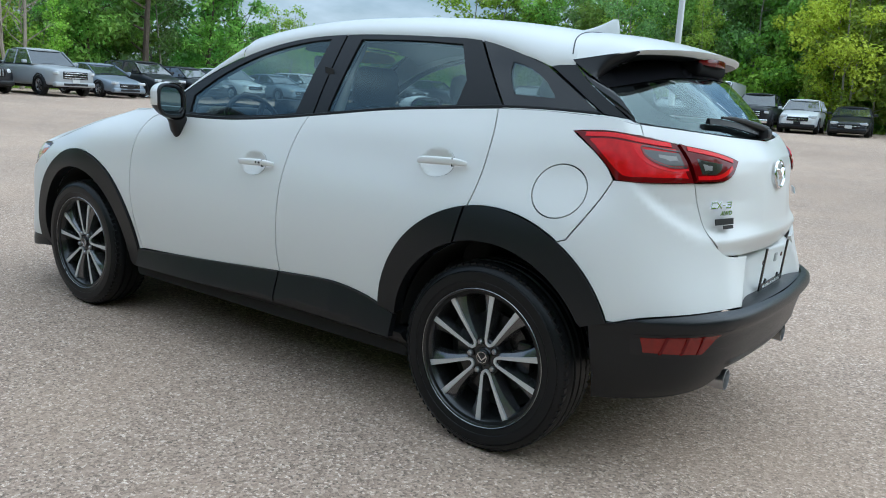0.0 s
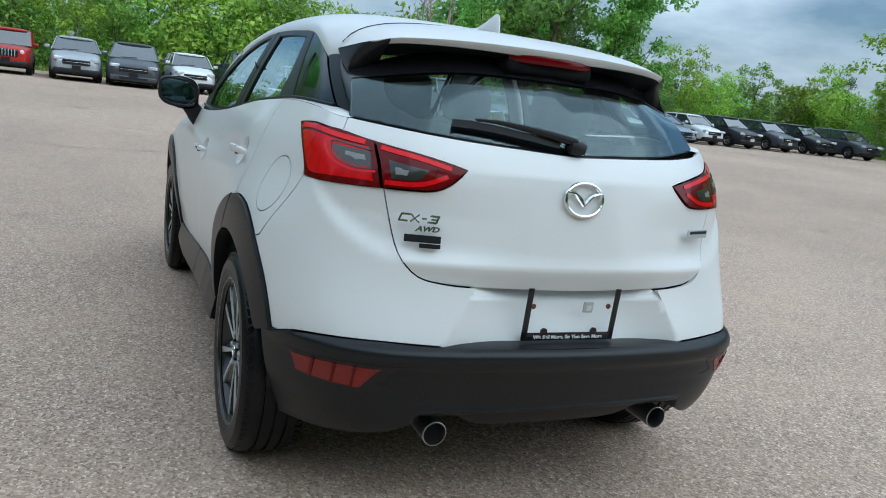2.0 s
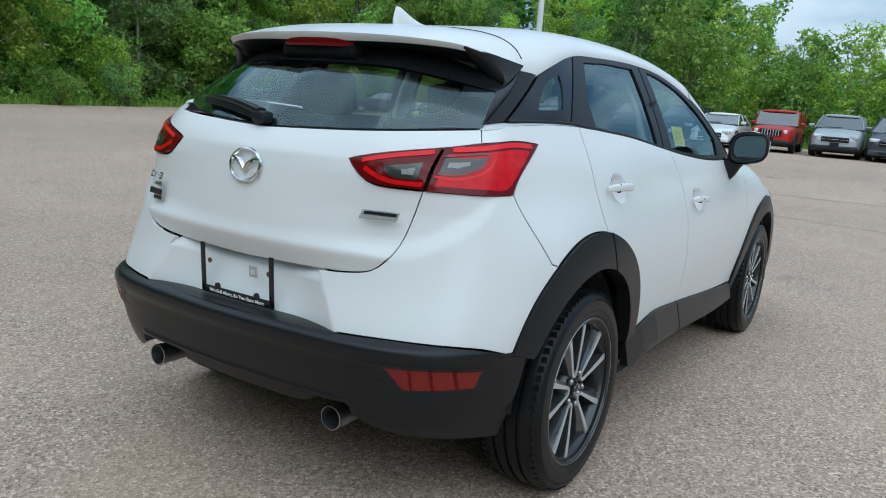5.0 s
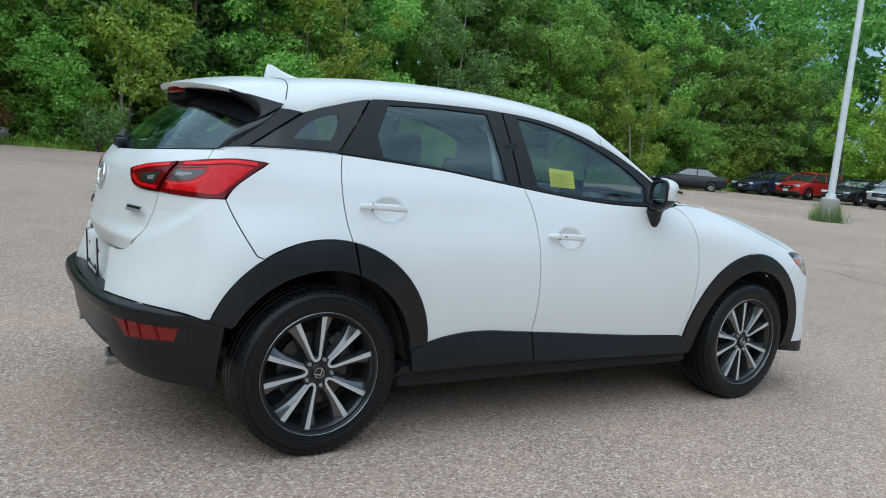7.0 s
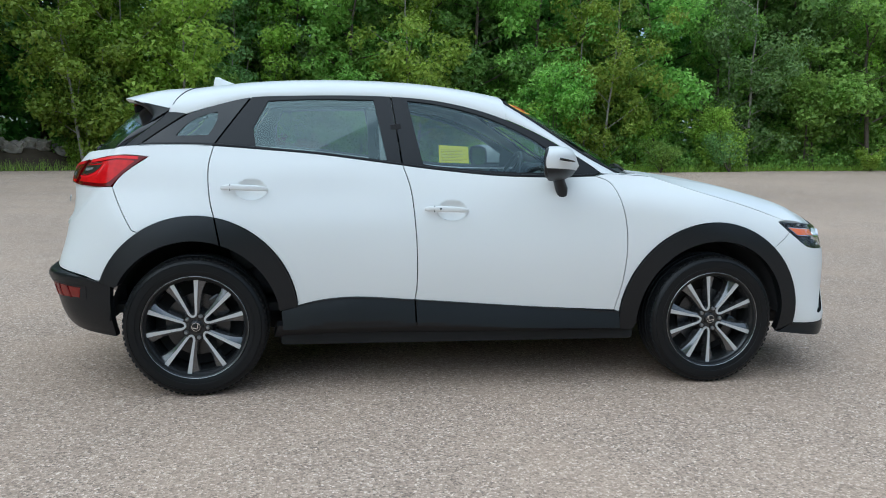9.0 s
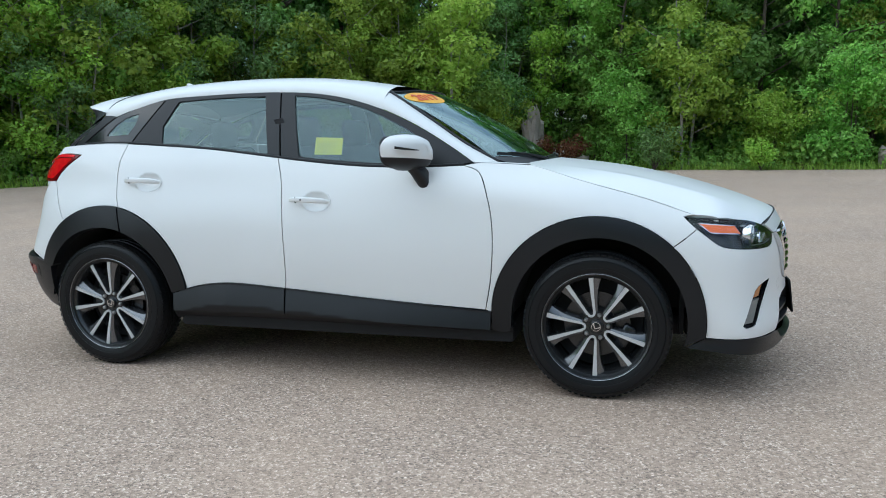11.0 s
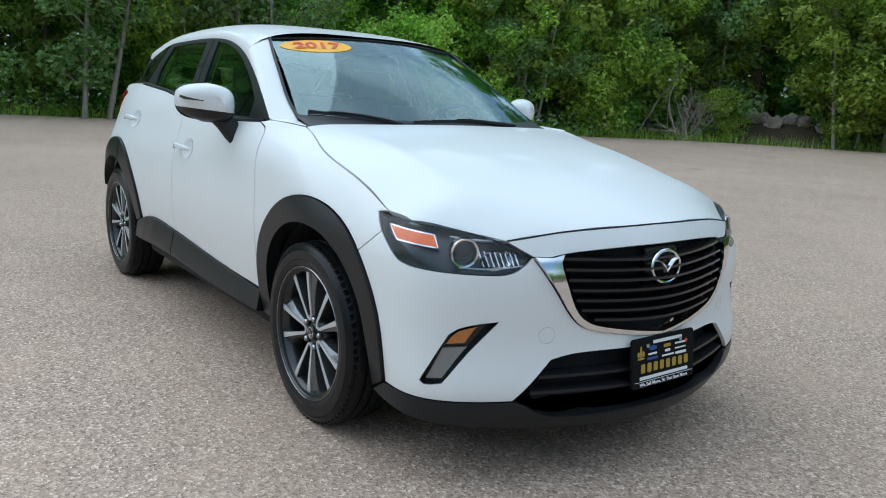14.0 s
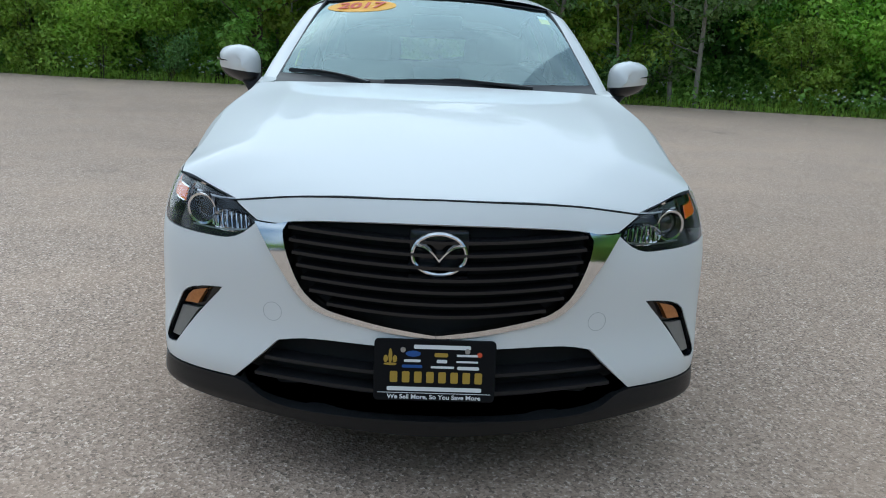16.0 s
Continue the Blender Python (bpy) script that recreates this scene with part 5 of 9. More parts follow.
# bonnet: height over x and y, its edge lies on the wings
_hx = np.array([0.90, 1.18, 1.5, 1.78, 1.95, 2.05, 2.12, 2.2])
_hz = np.array([1.090, 1.062, 1.012, 0.942, 0.888, 0.850, 0.817, 0.76])
_ex = np.array([0.90, 0.967, 1.08, 1.2, 1.41, 1.62, 1.70, 1.80, 1.90, 2.0, 2.1])
_ez = np.array([1.072, 1.061, 1.030, 0.993, 0.935, 0.868, 0.842, 0.826, 0.806, 0.780, 0.75])
_ey = np.array([0.70 if x < 0.93 else float(skin(np.array([S(min(x, 1.80), z)]))[0, 1]) for x, z in zip(_ex, _ez)])
_ey[-3:] = 0.660, 0.560, 0.43
b_hood, b_edge = spline_basis(_hx), spline_basis(_ex)


def hood_at(xy):
    x, y = xy[:, 0], np.abs(xy[:, 1])
    zc, ze, ye = b_hood(x) @ _hz, b_edge(x) @ _ez, b_edge(x) @ _ey
    s = np.clip(y / ye, 0, 1.1)
    ridge = 0.009 * np.exp(-np.abs(y - 0.55) / np.where(y < 0.55, 0.045, 0.11)) * np.clip((1.95 - x) / 0.5, 0, 1) * np.clip((x - 1.05) / 0.35, 0, 1)
    return np.c_[x, xy[:, 1], zc + (ze - zc) * s**4.2 + ridge - 0.012 * s**2 * (1 - s) * 4]


hood_half = np.vstack([smooth_line([(1.005, 0.0), (0.988, 0.25), (0.955, 0.50), (0.945, 0.62), (0.967, 0.705)]), skin(smooth_line(HOOD_EDGE))[1:, :2],
                       np.array([(1.80, _ey[7]), (1.90, 0.660), (2.000, 0.556)]), smooth_line([(2.000, 0.556), (2.062, 0.371), (2.103, 0.126), (2.108, 0.0)])[1:]])
hood_line = np.vstack([hood_half, (hood_half * [1, -1])[::-1][1:-1]])
dense = []
for a, b in zip(hood_line, np.roll(hood_line, -1, 0)):
    k = max(1, int(np.linalg.norm(b - a) / 0.025))
    dense += [a + (b - a) * i / k for i in range(k)]
hood = patch(hood_at, np.array(dense), out=1.0, step=0.035, thick=0.02)
mesh_ob("bonnet", *hood[:2], WHITE, car, "white bonnet", hood[2])
nose_strip_half = np.vstack([smooth_line([(U_END, 0.821), F(0.126, 0.819), F(0.371, 0.808), F(0.556, 0.783)]), smooth_line([F(0.556, 0.783), F(0.490, 0.741)])[1:], smooth_line([F(0.490, 0.741), F(0.43, 0.739), F(0.395, 0.746)])[1:],
                             smooth_line([F(0.395, 0.746), F(0.34, 0.752), F(0.143, 0.762), (U_END, 0.764)])[1:]])
nose_strip = patch(skin, loop(nose_strip_half, [nose_strip_half[-1], nose_strip_half[0]]), gap=0.0, step=0.02, lift=0.004)
both = joined(nose_strip, mirrored(nose_strip))
mesh_ob("nose_panel", *both[:2], WHITE, car, "white panel above the grille", both[2])
seam_half = skin(smooth_line([(U_END, 0.822), F(0.126, 0.820), F(0.371, 0.809), F(0.556, 0.784)], 0.03)) + [0.002, 0, 0.001]
part("bonnet_seam", sweep([tuple(q) for q in np.vstack([(seam_half * [1, -1, 1])[::-1][:-1], seam_half])], circle(0.0032, 6)), DARK, car, "dark seam before the bonnet")

# head lamps: dark bowl, reflectors and a clear cover
hl_line = loop(HL_LOW, HL_TOP, [S(1.652, 0.836), S(1.707, 0.783)])
for flip in (False, True):
    k = -1 if flip else 1
    bowl = patch(skin, hl_line, lift=-0.05, thick=0, step=0.03, rounding=0, gap=-0.002)
    wall = patch(skin, hl_line, lift=-0.001, thick=0.055, step=0.03, gap=0.001)
    v, f, n = wall
    wall = (v, [q for q in f if len(q) == 4], n)
    cover_glass = patch(skin, hl_line, lift=0.002, thick=0.0, step=0.03, gap=0.002)
    bowl, wall, cover_glass = [mirrored(p) if flip else p for p in (bowl, wall, cover_glass)]
    both = joined(bowl, wall)
    head = mesh_ob("head_lamp", *both[:2], HEAD_BOWL, car, "headlamp with dark bowl and clear cover", both[2])
    mesh_ob("lamp_cover", *cover_glass[:2], LENS, head, "clear lamp cover", cover_glass[2]).visible_shadow = False
    amber_line = loop([S(1.715, 0.812), F(0.735, 0.800)], [F(0.735, 0.800), F(0.738, 0.762)], [F(0.738, 0.762), S(1.768, 0.770)], [S(1.768, 0.770), S(1.715, 0.812)])
    amber = patch(skin, amber_line, lift=-0.012, thick=0.012, step=0.02)
    rim_piece = patch(skin, amber_line, lift=-0.014, thick=0.010, step=0.02, gap=-0.0018)
    rim_piece = mirrored(rim_piece) if flip else rim_piece
    mesh_ob("reflector_rim", *rim_piece[:2], CHROME, head, "chrome rim", rim_piece[2])
    amber = mirrored(amber) if flip else amber
    mesh_ob("side_reflector", *amber[:2], AMBER, head, "amber side reflector", amber[2])
    for y, z, r, sink in ((0.678, 0.757, 0.045, 0.028), (0.590, 0.735, 0.046, 0.034)):
        uz = np.array([F(y, z)])
        p, n = skin(uz)[0], surf_normals(skin, uz, -1.0)[0]
        axis = Vector((1.0, 0.30, -0.04)).normalized() if y > 0.62 else Vector((1.0, 0.15, -0.02)).normalized()
        p, axis = Vector((p[0], k * p[1], p[2])) - Vector((n[0], k * n[1], n[2])) * sink, Vector((axis.x, k * axis.y, axis.z))
        m = Matrix.Translation(p) @ axis.to_track_quat("Y", "Z").to_matrix().to_4x4()
        if y < 0.62:
            # the inner lamp: an open faceted reflector
            bowl_in = lathe([(0.0001, -0.030), (r * 0.35, -0.028), (r * 0.36, -0.020), (r * 0.66, -0.014), (r * 0.68, -0.008), (r * 0.98, 0.006), (r, 0.000), (r * 0.9, -0.03)], 18, "y")
            bmesh.ops.transform(bowl_in, matrix=m @ Matrix.Diagonal((1.25, 1, 0.72, 1)), verts=bowl_in.verts)
            part("reflector_bowl", bowl_in, CHROME, head, "faceted chrome reflector", False)
            bulb = lathe([(0.0001, 0.004), (0.007, 0.0), (0.008, -0.025)], 14, "y")
            bmesh.ops.transform(bulb, matrix=m, verts=bulb.verts)
            part("bulb", bulb, GREY_LENS, head, "glass bulb")
            continue
        ring = lathe([(r * 0.80, -0.02), (r * 0.86, 0.012), (r, 0.014), (r * 1.04, 0.004), (r * 0.98, -0.02)], 36, "y")
        bmesh.ops.transform(ring, matrix=m, verts=ring.verts)
        part("bezel_ring", ring, CHROME, head, "chrome bezel ring")
        dome = lathe([(0.0001, 0.006), (r * 0.3, 0.004), (r * 0.55, -0.002), (r * 0.78, -0.015)], 32, "y")
        bmesh.ops.transform(dome, matrix=m, verts=dome.verts)
        part("projector", dome, GREY_LENS, head, "glass projector")
    for rib_y in np.linspace(0.530, 0.632, 8):
        piece = strip([F(rib_y, 0.712), F(rib_y + 0.004, 0.735), F(rib_y + 0.006, 0.756 + 0.10 * (rib_y - 0.58))], 0.0035, -0.018, 0.006)
        piece = mirrored(piece) if flip else piece
        mesh_ob("reflector_rib", *piece[:2], CHROME, head, "bright reflector rib", piece[2])
    for z0, z1, w in ((0.706, 0.708, 0.004), (0.790, 0.798, 0.004)):
        piece = strip([F(0.50, z0 + 0.012), F(0.60, z0), F(0.70, z1)], w, -0.014, 0.01)
        piece = mirrored(piece) if flip else piece
        mesh_ob("bowl_strip", *piece[:2], STEEL, head, "grey bowl strip", piece[2])
    # fog lamp in its slanting slot
    slot = patch(skin, fog_line, lift=-0.03, thick=0, gap=-0.002, rounding=0)
    rim = patch(skin, fog_line, lift=-0.001, thick=0.03, gap=0.001)
    rim = (rim[0], [q for q in rim[1] if len(q) == 4], rim[2])
    both = joined(slot, rim)
    both = mirrored(both) if flip else both
    fog = mesh_ob("fog_lamp_housing", *both[:2], GLOSS_BLACK, front_bumper, "gloss black fog lamp housing", both[2])
    up = patch(skin, loop([F(0.650, 0.529), F(0.702, 0.514), F(0.720, 0.497)], [F(0.720, 0.497), F(0.734, 0.470)], [F(0.734, 0.470), F(0.684, 0.474)], [F(0.684, 0.474), F(0.650, 0.529)]), lift=-0.012, thick=0.015, step=0.02)
    dn = patch(skin, loop([F(0.676, 0.467), F(0.741, 0.462)], [F(0.741, 0.462), F(0.784, 0.362)], [F(0.784, 0.362), F(0.748, 0.366)], [F(0.748, 0.366), F(0.676, 0.467)]), lift=-0.012, thick=0.015, step=0.02)
    for nm, pc, mat, lab in (("turn_signal", up, FOG_AMBER, "copper-coloured turn signal"), ("fog_lens", dn, FOG_LENS, "grey fog lens")):
        pc = mirrored(pc) if flip else pc
        mesh_ob(nm, *pc[:2], mat, front_bumper, lab, pc[2])
tow = [F(0.445 + 0.026 * math.cos(a), 0.497 + 0.026 * math.sin(a)) for a in np.linspace(0, 2 * math.pi, 30)]
for flip in (False, True):
    pc = strip(tow, 0.0011, 0.0005, 0.001)
    pc = mirrored(pc) if flip else pc
    mesh_ob("tow_cap", *pc[:2], CABIN_LIGHT, front_bumper, "", pc[2])

# ---- greenhouse ----
b_belt = spline_basis((-1.75, -1.47, -1.25, -1.03, -0.5, 0.0, 0.4, 0.8))
BELT_Y = np.array((0.625, 0.712, 0.742, 0.751, 0.750, 0.757, 0.763, 0.760))


def flank(xz):
    """The window plane: y over x and z."""
    x, z = xz[:, 0], xz[:, 1]
    return np.c_[x, b_belt(x) @ BELT_Y - 0.32 * (z - 1.0) - 0.30 * np.maximum(z - 1.1, 0) ** 2, z]


WIN_TOP = [(-1.33, 1.335), (-1.19, 1.383), (-1.04, 1.420), (-0.81, 1.435), (-0.39, 1.442), (-0.11, 1.422), (0.14, 1.365), (0.37, 1.272), (0.58, 1.155), (0.70, 1.076)]
top_line = smooth_line(WIN_TOP, 0.02)


def top_between(x0, x1):
    sel = top_line[(top_line[:, 0] > min(x0, x1)) & (top_line[:, 0] < max(x0, x1))]
    zs = np.interp([x0, x1], top_line[:, 0], top_line[:, 1])
    sel = np.vstack([[min(x0, x1), zs[0 if x0 < x1 else 1]], sel, [max(x0, x1), zs[1 if x0 < x1 else 0]]])
    return sel if x0 < x1 else sel[::-1]


rear_pane = loop([(-0.955, 1.402), (-0.72, 1.415), (-0.445, 1.418)], [(-0.445, 1.418), (-0.385, 1.126)], [(-0.385, 1.126), (-0.72, 1.163), (-1.008, 1.186)], [(-1.008, 1.186), (-1.022, 1.272)], [(-1.022, 1.272), (-0.955, 1.402)])
front_pane = loop([(-0.275, 1.418), (-0.13, 1.402), (0.11, 1.345), (0.34, 1.243), (0.485, 1.150)], [(0.485, 1.150), (0.485, 1.076)], [(0.485, 1.076), (0.19, 1.078), (-0.17, 1.106), (-0.205, 1.112)], [(-0.205, 1.112), (-0.275, 1.418)])
quarter_pane = loop([(-1.385, 1.228), (-1.33, 1.285), (-1.26, 1.325), (-1.195, 1.342)], [(-1.195, 1.342), (-1.20, 1.30), (-1.235, 1.235)], [(-1.235, 1.235), (-1.385, 1.228)])
rear_frame_line = loop(top_between(-0.360, -1.035), [(-1.035, 1.421), (-1.203, 1.189)], [(-1.203, 1.189), (-1.0, 1.174), (-0.71, 1.153), (-0.45, 1.123), (-0.310, 1.105)], [(-0.310, 1.105), (-0.360, 1.442)])
front_frame_line = loop(top_between(-0.356, 0.70), [(0.70, 1.076), (0.66, 1.066), (0.45, 1.059), (0.15, 1.064), (-0.18, 1.092), (-0.306, 1.105)], [(-0.306, 1.105), (-0.356, 1.442)])
quarter_frame_line = loop(top_between(-1.04, -1.33), [(-1.33, 1.335), (-1.44, 1.262), (-1.552, 1.184)], [(-1.552, 1.184), (-1.36, 1.190), (-1.207, 1.189)], [(-1.207, 1.189), (-1.04, 1.420)])
pillar_line = loop([(-1.425, 1.348), (-1.37, 1.345), (-1.335, 1.337)], [(-1.335, 1.337), (-1.445, 1.262), (-1.556, 1.184)], [(-1.556, 1.184), (-1.65, 1.166)], [(-1.65, 1.166), (-1.47, 1.300), (-1.425, 1.348)])
for doors, line, pane, tint in ((doors_rear, rear_frame_line, rear_pane, REAR_WINDOW), (doors_front, front_frame_line, front_pane, WINDOW)):
    fr = patch(flank, line, holes=[pane], step=0.05, thick=0.03)
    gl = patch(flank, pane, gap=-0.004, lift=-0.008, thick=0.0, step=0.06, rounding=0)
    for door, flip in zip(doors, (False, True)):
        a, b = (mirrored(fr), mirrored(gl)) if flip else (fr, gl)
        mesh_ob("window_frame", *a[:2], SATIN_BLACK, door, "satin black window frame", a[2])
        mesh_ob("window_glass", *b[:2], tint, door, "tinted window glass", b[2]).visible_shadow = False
qf = patch(flank, quarter_frame_line, holes=[quarter_pane], step=0.04, thick=0.02)
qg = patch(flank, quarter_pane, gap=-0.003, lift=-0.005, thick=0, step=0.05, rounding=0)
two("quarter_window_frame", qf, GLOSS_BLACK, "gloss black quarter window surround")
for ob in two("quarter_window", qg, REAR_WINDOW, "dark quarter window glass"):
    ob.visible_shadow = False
two("rear_pillar_trim", patch(flank, pillar_line, step=0.04, thick=0.03), SATIN_BLACK, "satin black rear pillar trim")

# belt strips along the foot of the side windows
belt_pts = smooth_line([(-1.55, 1.183), (-1.36, 1.189), (-1.203, 1.187), (-1.0, 1.173), (-0.71, 1.152), (-0.45, 1.122), (-0.18, 1.091), (0.15, 1.063), (0.45, 1.058), (0.66, 1.065)], 0.04)
belt = flank(belt_pts)
for k in (1, -1):
    part("belt_strip", sweep([(x, k * (y + 0.004), z) for x, y, z in belt], rounded_rect(0.014, 0.013, 0.004, 2)), SATIN_BLACK, car, "satin black belt strip")

# roof
_rx = np.array((-1.75, -1.5, -1.29, -1.1, -0.78, -0.5, -0.2, 0.11, 0.25, 0.36))
_rz = np.array((1.400, 1.447, 1.484, 1.509, 1.533, 1.538, 1.528, 1.492, 1.466, 1.440))
b_roof = spline_basis(_rx)
_tx = np.r_[[-1.75, -1.55, -1.43], top_line[:, 0]]
_tz = np.r_[[1.33, 1.325, 1.338], top_line[:, 1]]


def roof_at(xy):
    x, y = xy[:, 0], np.abs(xy[:, 1])
    zc, za = b_roof(x) @ _rz, np.interp(x, _tx, _tz)
    ya = flank(np.c_[x, za])[:, 1]
    s = np.clip(y / ya, 0, 1)
    return np.c_[x, xy[:, 1], za + (zc - za) * (1 - s**4.0) ** 0.46 - 0.006 * s**2]


def roof_section(x, y0, y1, n=14):
    """Points across the roof at x between two half-widths, dense towards the edge."""
    za = np.interp(x, _tx, _tz)
    ya = float(flank(np.array([[x, za]]))[0, 1])
    y1 = ya if y1 is None else y1
    t = np.linspace(0, 1, n)
    ys = y0 + (y1 - y0) * (1 - (1 - t) ** 2.2)
    return roof_at(np.c_[np.full(n, x), ys])


rows = []
for x in np.r_[np.linspace(-1.425, 0.0, 36), np.linspace(0.02, 0.222, 10)]:
    half_row = roof_section(x + 0.0, 0.0, None, 22)
    fade = np.clip((x + 1.25) / 0.15, 0, 1) - 1
    half_row[:, 0] += (0.085 * (1 - (half_row[:, 1] / 0.6) ** 2)) * -fade
    half_row[:, 2] = roof_at(half_row[:, :2])[:, 2]
    rows.append(np.vstack([(half_row * [1, -1, 1])[::-1][:-1], half_row]))
# the front edge bows forward over the windscreen
bow = []
for t in np.linspace(0.12, 1, 8):
    y = np.linspace(-0.529, 0.529, 43)
    x = 0.222 + t * 0.105 * (1 - (y / 0.529) ** 2)
    bow.append(roof_at(np.c_[x, y]))
main_roof = grid_mesh(rows, (0, 0, 1))
front_roof = grid_mesh([roof_at(np.c_[np.full(43, 0.222), np.linspace(-0.529, 0.529, 43)])] + bow, (0, 0, 1))
both = joined(main_roof, front_roof)
mesh_ob("roof", *both[:2], WHITE, car, "white roof", both[2])

# windscreen pillars: from the roof's edge to the wing
WS_EDGE = smooth_line([(0.222, 0.529, 1.424), (0.36, 0.567, 1.340), (0.50, 0.600, 1.250), (0.64, 0.632, 1.160), (0.804, 0.657, 1.074)], 0.03)
low = top_line[top_line[:, 0] >= 0.222]
low = np.vstack([[0.222, np.interp(0.222, top_line[:, 0], top_line[:, 1])], low])
s_low = np.r_[0, np.cumsum(np.hypot(*np.diff(low, axis=0).T))]
s_up = np.r_[0, np.cumsum(np.linalg.norm(np.diff(WS_EDGE, axis=0), axis=1))]
first = roof_section(0.222, 0.529, None, 14)
chord = first[0] + (first[-1] - first[0]) * np.linspace(0, 1, 14)[:, None]
rows = []
for t in np.linspace(0, 1, 24):
    a = np.array([np.interp(t * s_up[-1], s_up, WS_EDGE[:, i]) for i in range(3)])
    xz = np.array([[np.interp(t * s_low[-1], s_low, low[:, i]) for i in range(2)]])
    b = flank(xz)[0] + [0, 0.002, 0]
    line = a + (b - a) * np.linspace(0, 1, 14)[:, None]
    rows.append(line + (first - chord) * (1 - 0.55 * t))
pillar = grid_mesh(rows, (0.3, 1, 0.4))
# the pillar's foot, down to the wing and the bonnet's corner
foot_up = [(0.804, 0.657, 1.074), (0.86, 0.668, 1.065), (0.965, 0.698, 1.059)]
foot_dn = skin(np.array([S(0.70, 1.074), S(0.82, 1.070), S(0.966, 1.062)]))
fu, fd = smooth_line(foot_up, 0.02), smooth_line(foot_dn, 0.02)
k = 10
rows = []
for t in np.linspace(0, 1, k):
    a, b = fu[int(t * (len(fu) - 1))], fd[int(t * (len(fd) - 1))]
    rows.append([a + (b - a) * s + np.array([0, 0.002, 0.005]) * math.sin(math.pi * s) for s in np.linspace(0, 1, 8)])
foot = grid_mesh(rows, (0, 0.5, 1))
both = joined(pillar, foot)
two("windscreen_pillar", both, WHITE, "white windscreen pillar")

# windscreen with a black border
def screen_at(vt):
    v, t = vt[:, 0] / 0.6, vt[:, 1] / 0.75
    lowp = np.c_[1.005 - 0.205 * v**2, 0.660 * v, 1.066 + 0.010 * v**2]
    upp = np.c_[0.327 - 0.107 * v**2, 0.529 * v, 1.448 - 0.026 * v**2]
    bulge = np.sin(np.pi * np.clip(t, 0, 1))[:, None] * np.array([[0.010, 0, 0.016]])
    return lowp + (upp - lowp) * t[:, None] + bulge


full = loop([(-0.6, 0), (0.6, 0)], [(0.6, 0), (0.6, 0.75)], [(0.6, 0.75), (-0.6, 0.75)], [(-0.6, 0.75), (-0.6, 0)], step=0.05)
clear = loop([(-0.535, 0.07), (0, 0.055), (0.535, 0.07)], [(0.535, 0.07), (0.562, 0.12), (0.580, 0.744)], [(0.580, 0.744), (0.15, 0.746)], [(0.15, 0.746), (0.12, 0.675), (-0.12, 0.675), (-0.15, 0.746)], [(-0.15, 0.746), (-0.580, 0.744)], [(-0.580, 0.744), (-0.562, 0.12), (-0.535, 0.07)])
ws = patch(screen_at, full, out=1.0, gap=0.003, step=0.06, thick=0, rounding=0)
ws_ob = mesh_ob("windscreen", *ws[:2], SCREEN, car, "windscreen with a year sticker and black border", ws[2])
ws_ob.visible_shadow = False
bd = patch(screen_at, full, out=1.0, gap=0.001, lift=-0.004, step=0.06, thick=0, holes=[clear], rounding=0)
mesh_ob("border", *bd[:2], PLATE_BLACK, ws_ob, "black ceramic border", bd[2])
for k in (1, -1):
    part("pillar_seal", sweep([(x + 0.004, k * (y + 0.001), z + 0.003) for x, y, z in WS_EDGE], circle(0.007, 6)), SATIN_BLACK, ws_ob, "black rubber seal")
part("header_seal", sweep([tuple(p + np.array([0.002, 0, 0.002])) for p in screen_at(np.c_[np.linspace(-0.6, 0.6, 25), np.full(25, 0.75)])], circle(0.004, 6)), SATIN_BLACK, ws_ob, "black rubber seal")
cowl = [[(x + 0.006, y, z + 0.007) for x, y, z in screen_at(np.c_[np.linspace(-0.6, 0.6, 25), np.full(25, t)])] for t in (0.03, 0.0)]
cowl.append([(0.95 + 0.06 * (1 - (y / 0.66) ** 2), y, 1.045) for _, y, _ in cowl[0]])
cw = grid_mesh(cowl, (0.3, 0, 1))
mesh_ob("cowl", *cw[:2], SATIN_BLACK, car, "black cowl trim", cw[2])

# tailgate glass
GLASS_LOW = smooth_line([(-1.900, 0.0, 1.120), (-1.828, 0.36, 1.137), (-1.668, 0.622, 1.163)], 0.03)
GLASS_TOP = smooth_line([(-1.585, 0.0, 1.408), (-1.562, 0.30, 1.390), (-1.468, 0.578, 1.302)], 0.03)


def along(curve, t):
    s = np.r_[0, np.cumsum(np.linalg.norm(np.diff(curve, axis=0), axis=1))]
    return np.stack([np.interp(t * s[-1], s, curve[:, i]) for i in range(3)], 1)


def hatch_at(vt):
    v, t = vt[:, 0] / 0.6, vt[:, 1] / 0.36
    a, b = along(GLASS_LOW, np.abs(v)), along(GLASS_TOP, np.abs(v))
    a[:, 1] *= np.sign(v + 1e-9)
    b[:, 1] *= np.sign(v + 1e-9)
    bulge = np.sin(np.pi * np.clip(t, 0, 1))[:, None] * np.array([[-0.014, 0, 0.014]])
    return a + (b - a) * t[:, None] + bulge


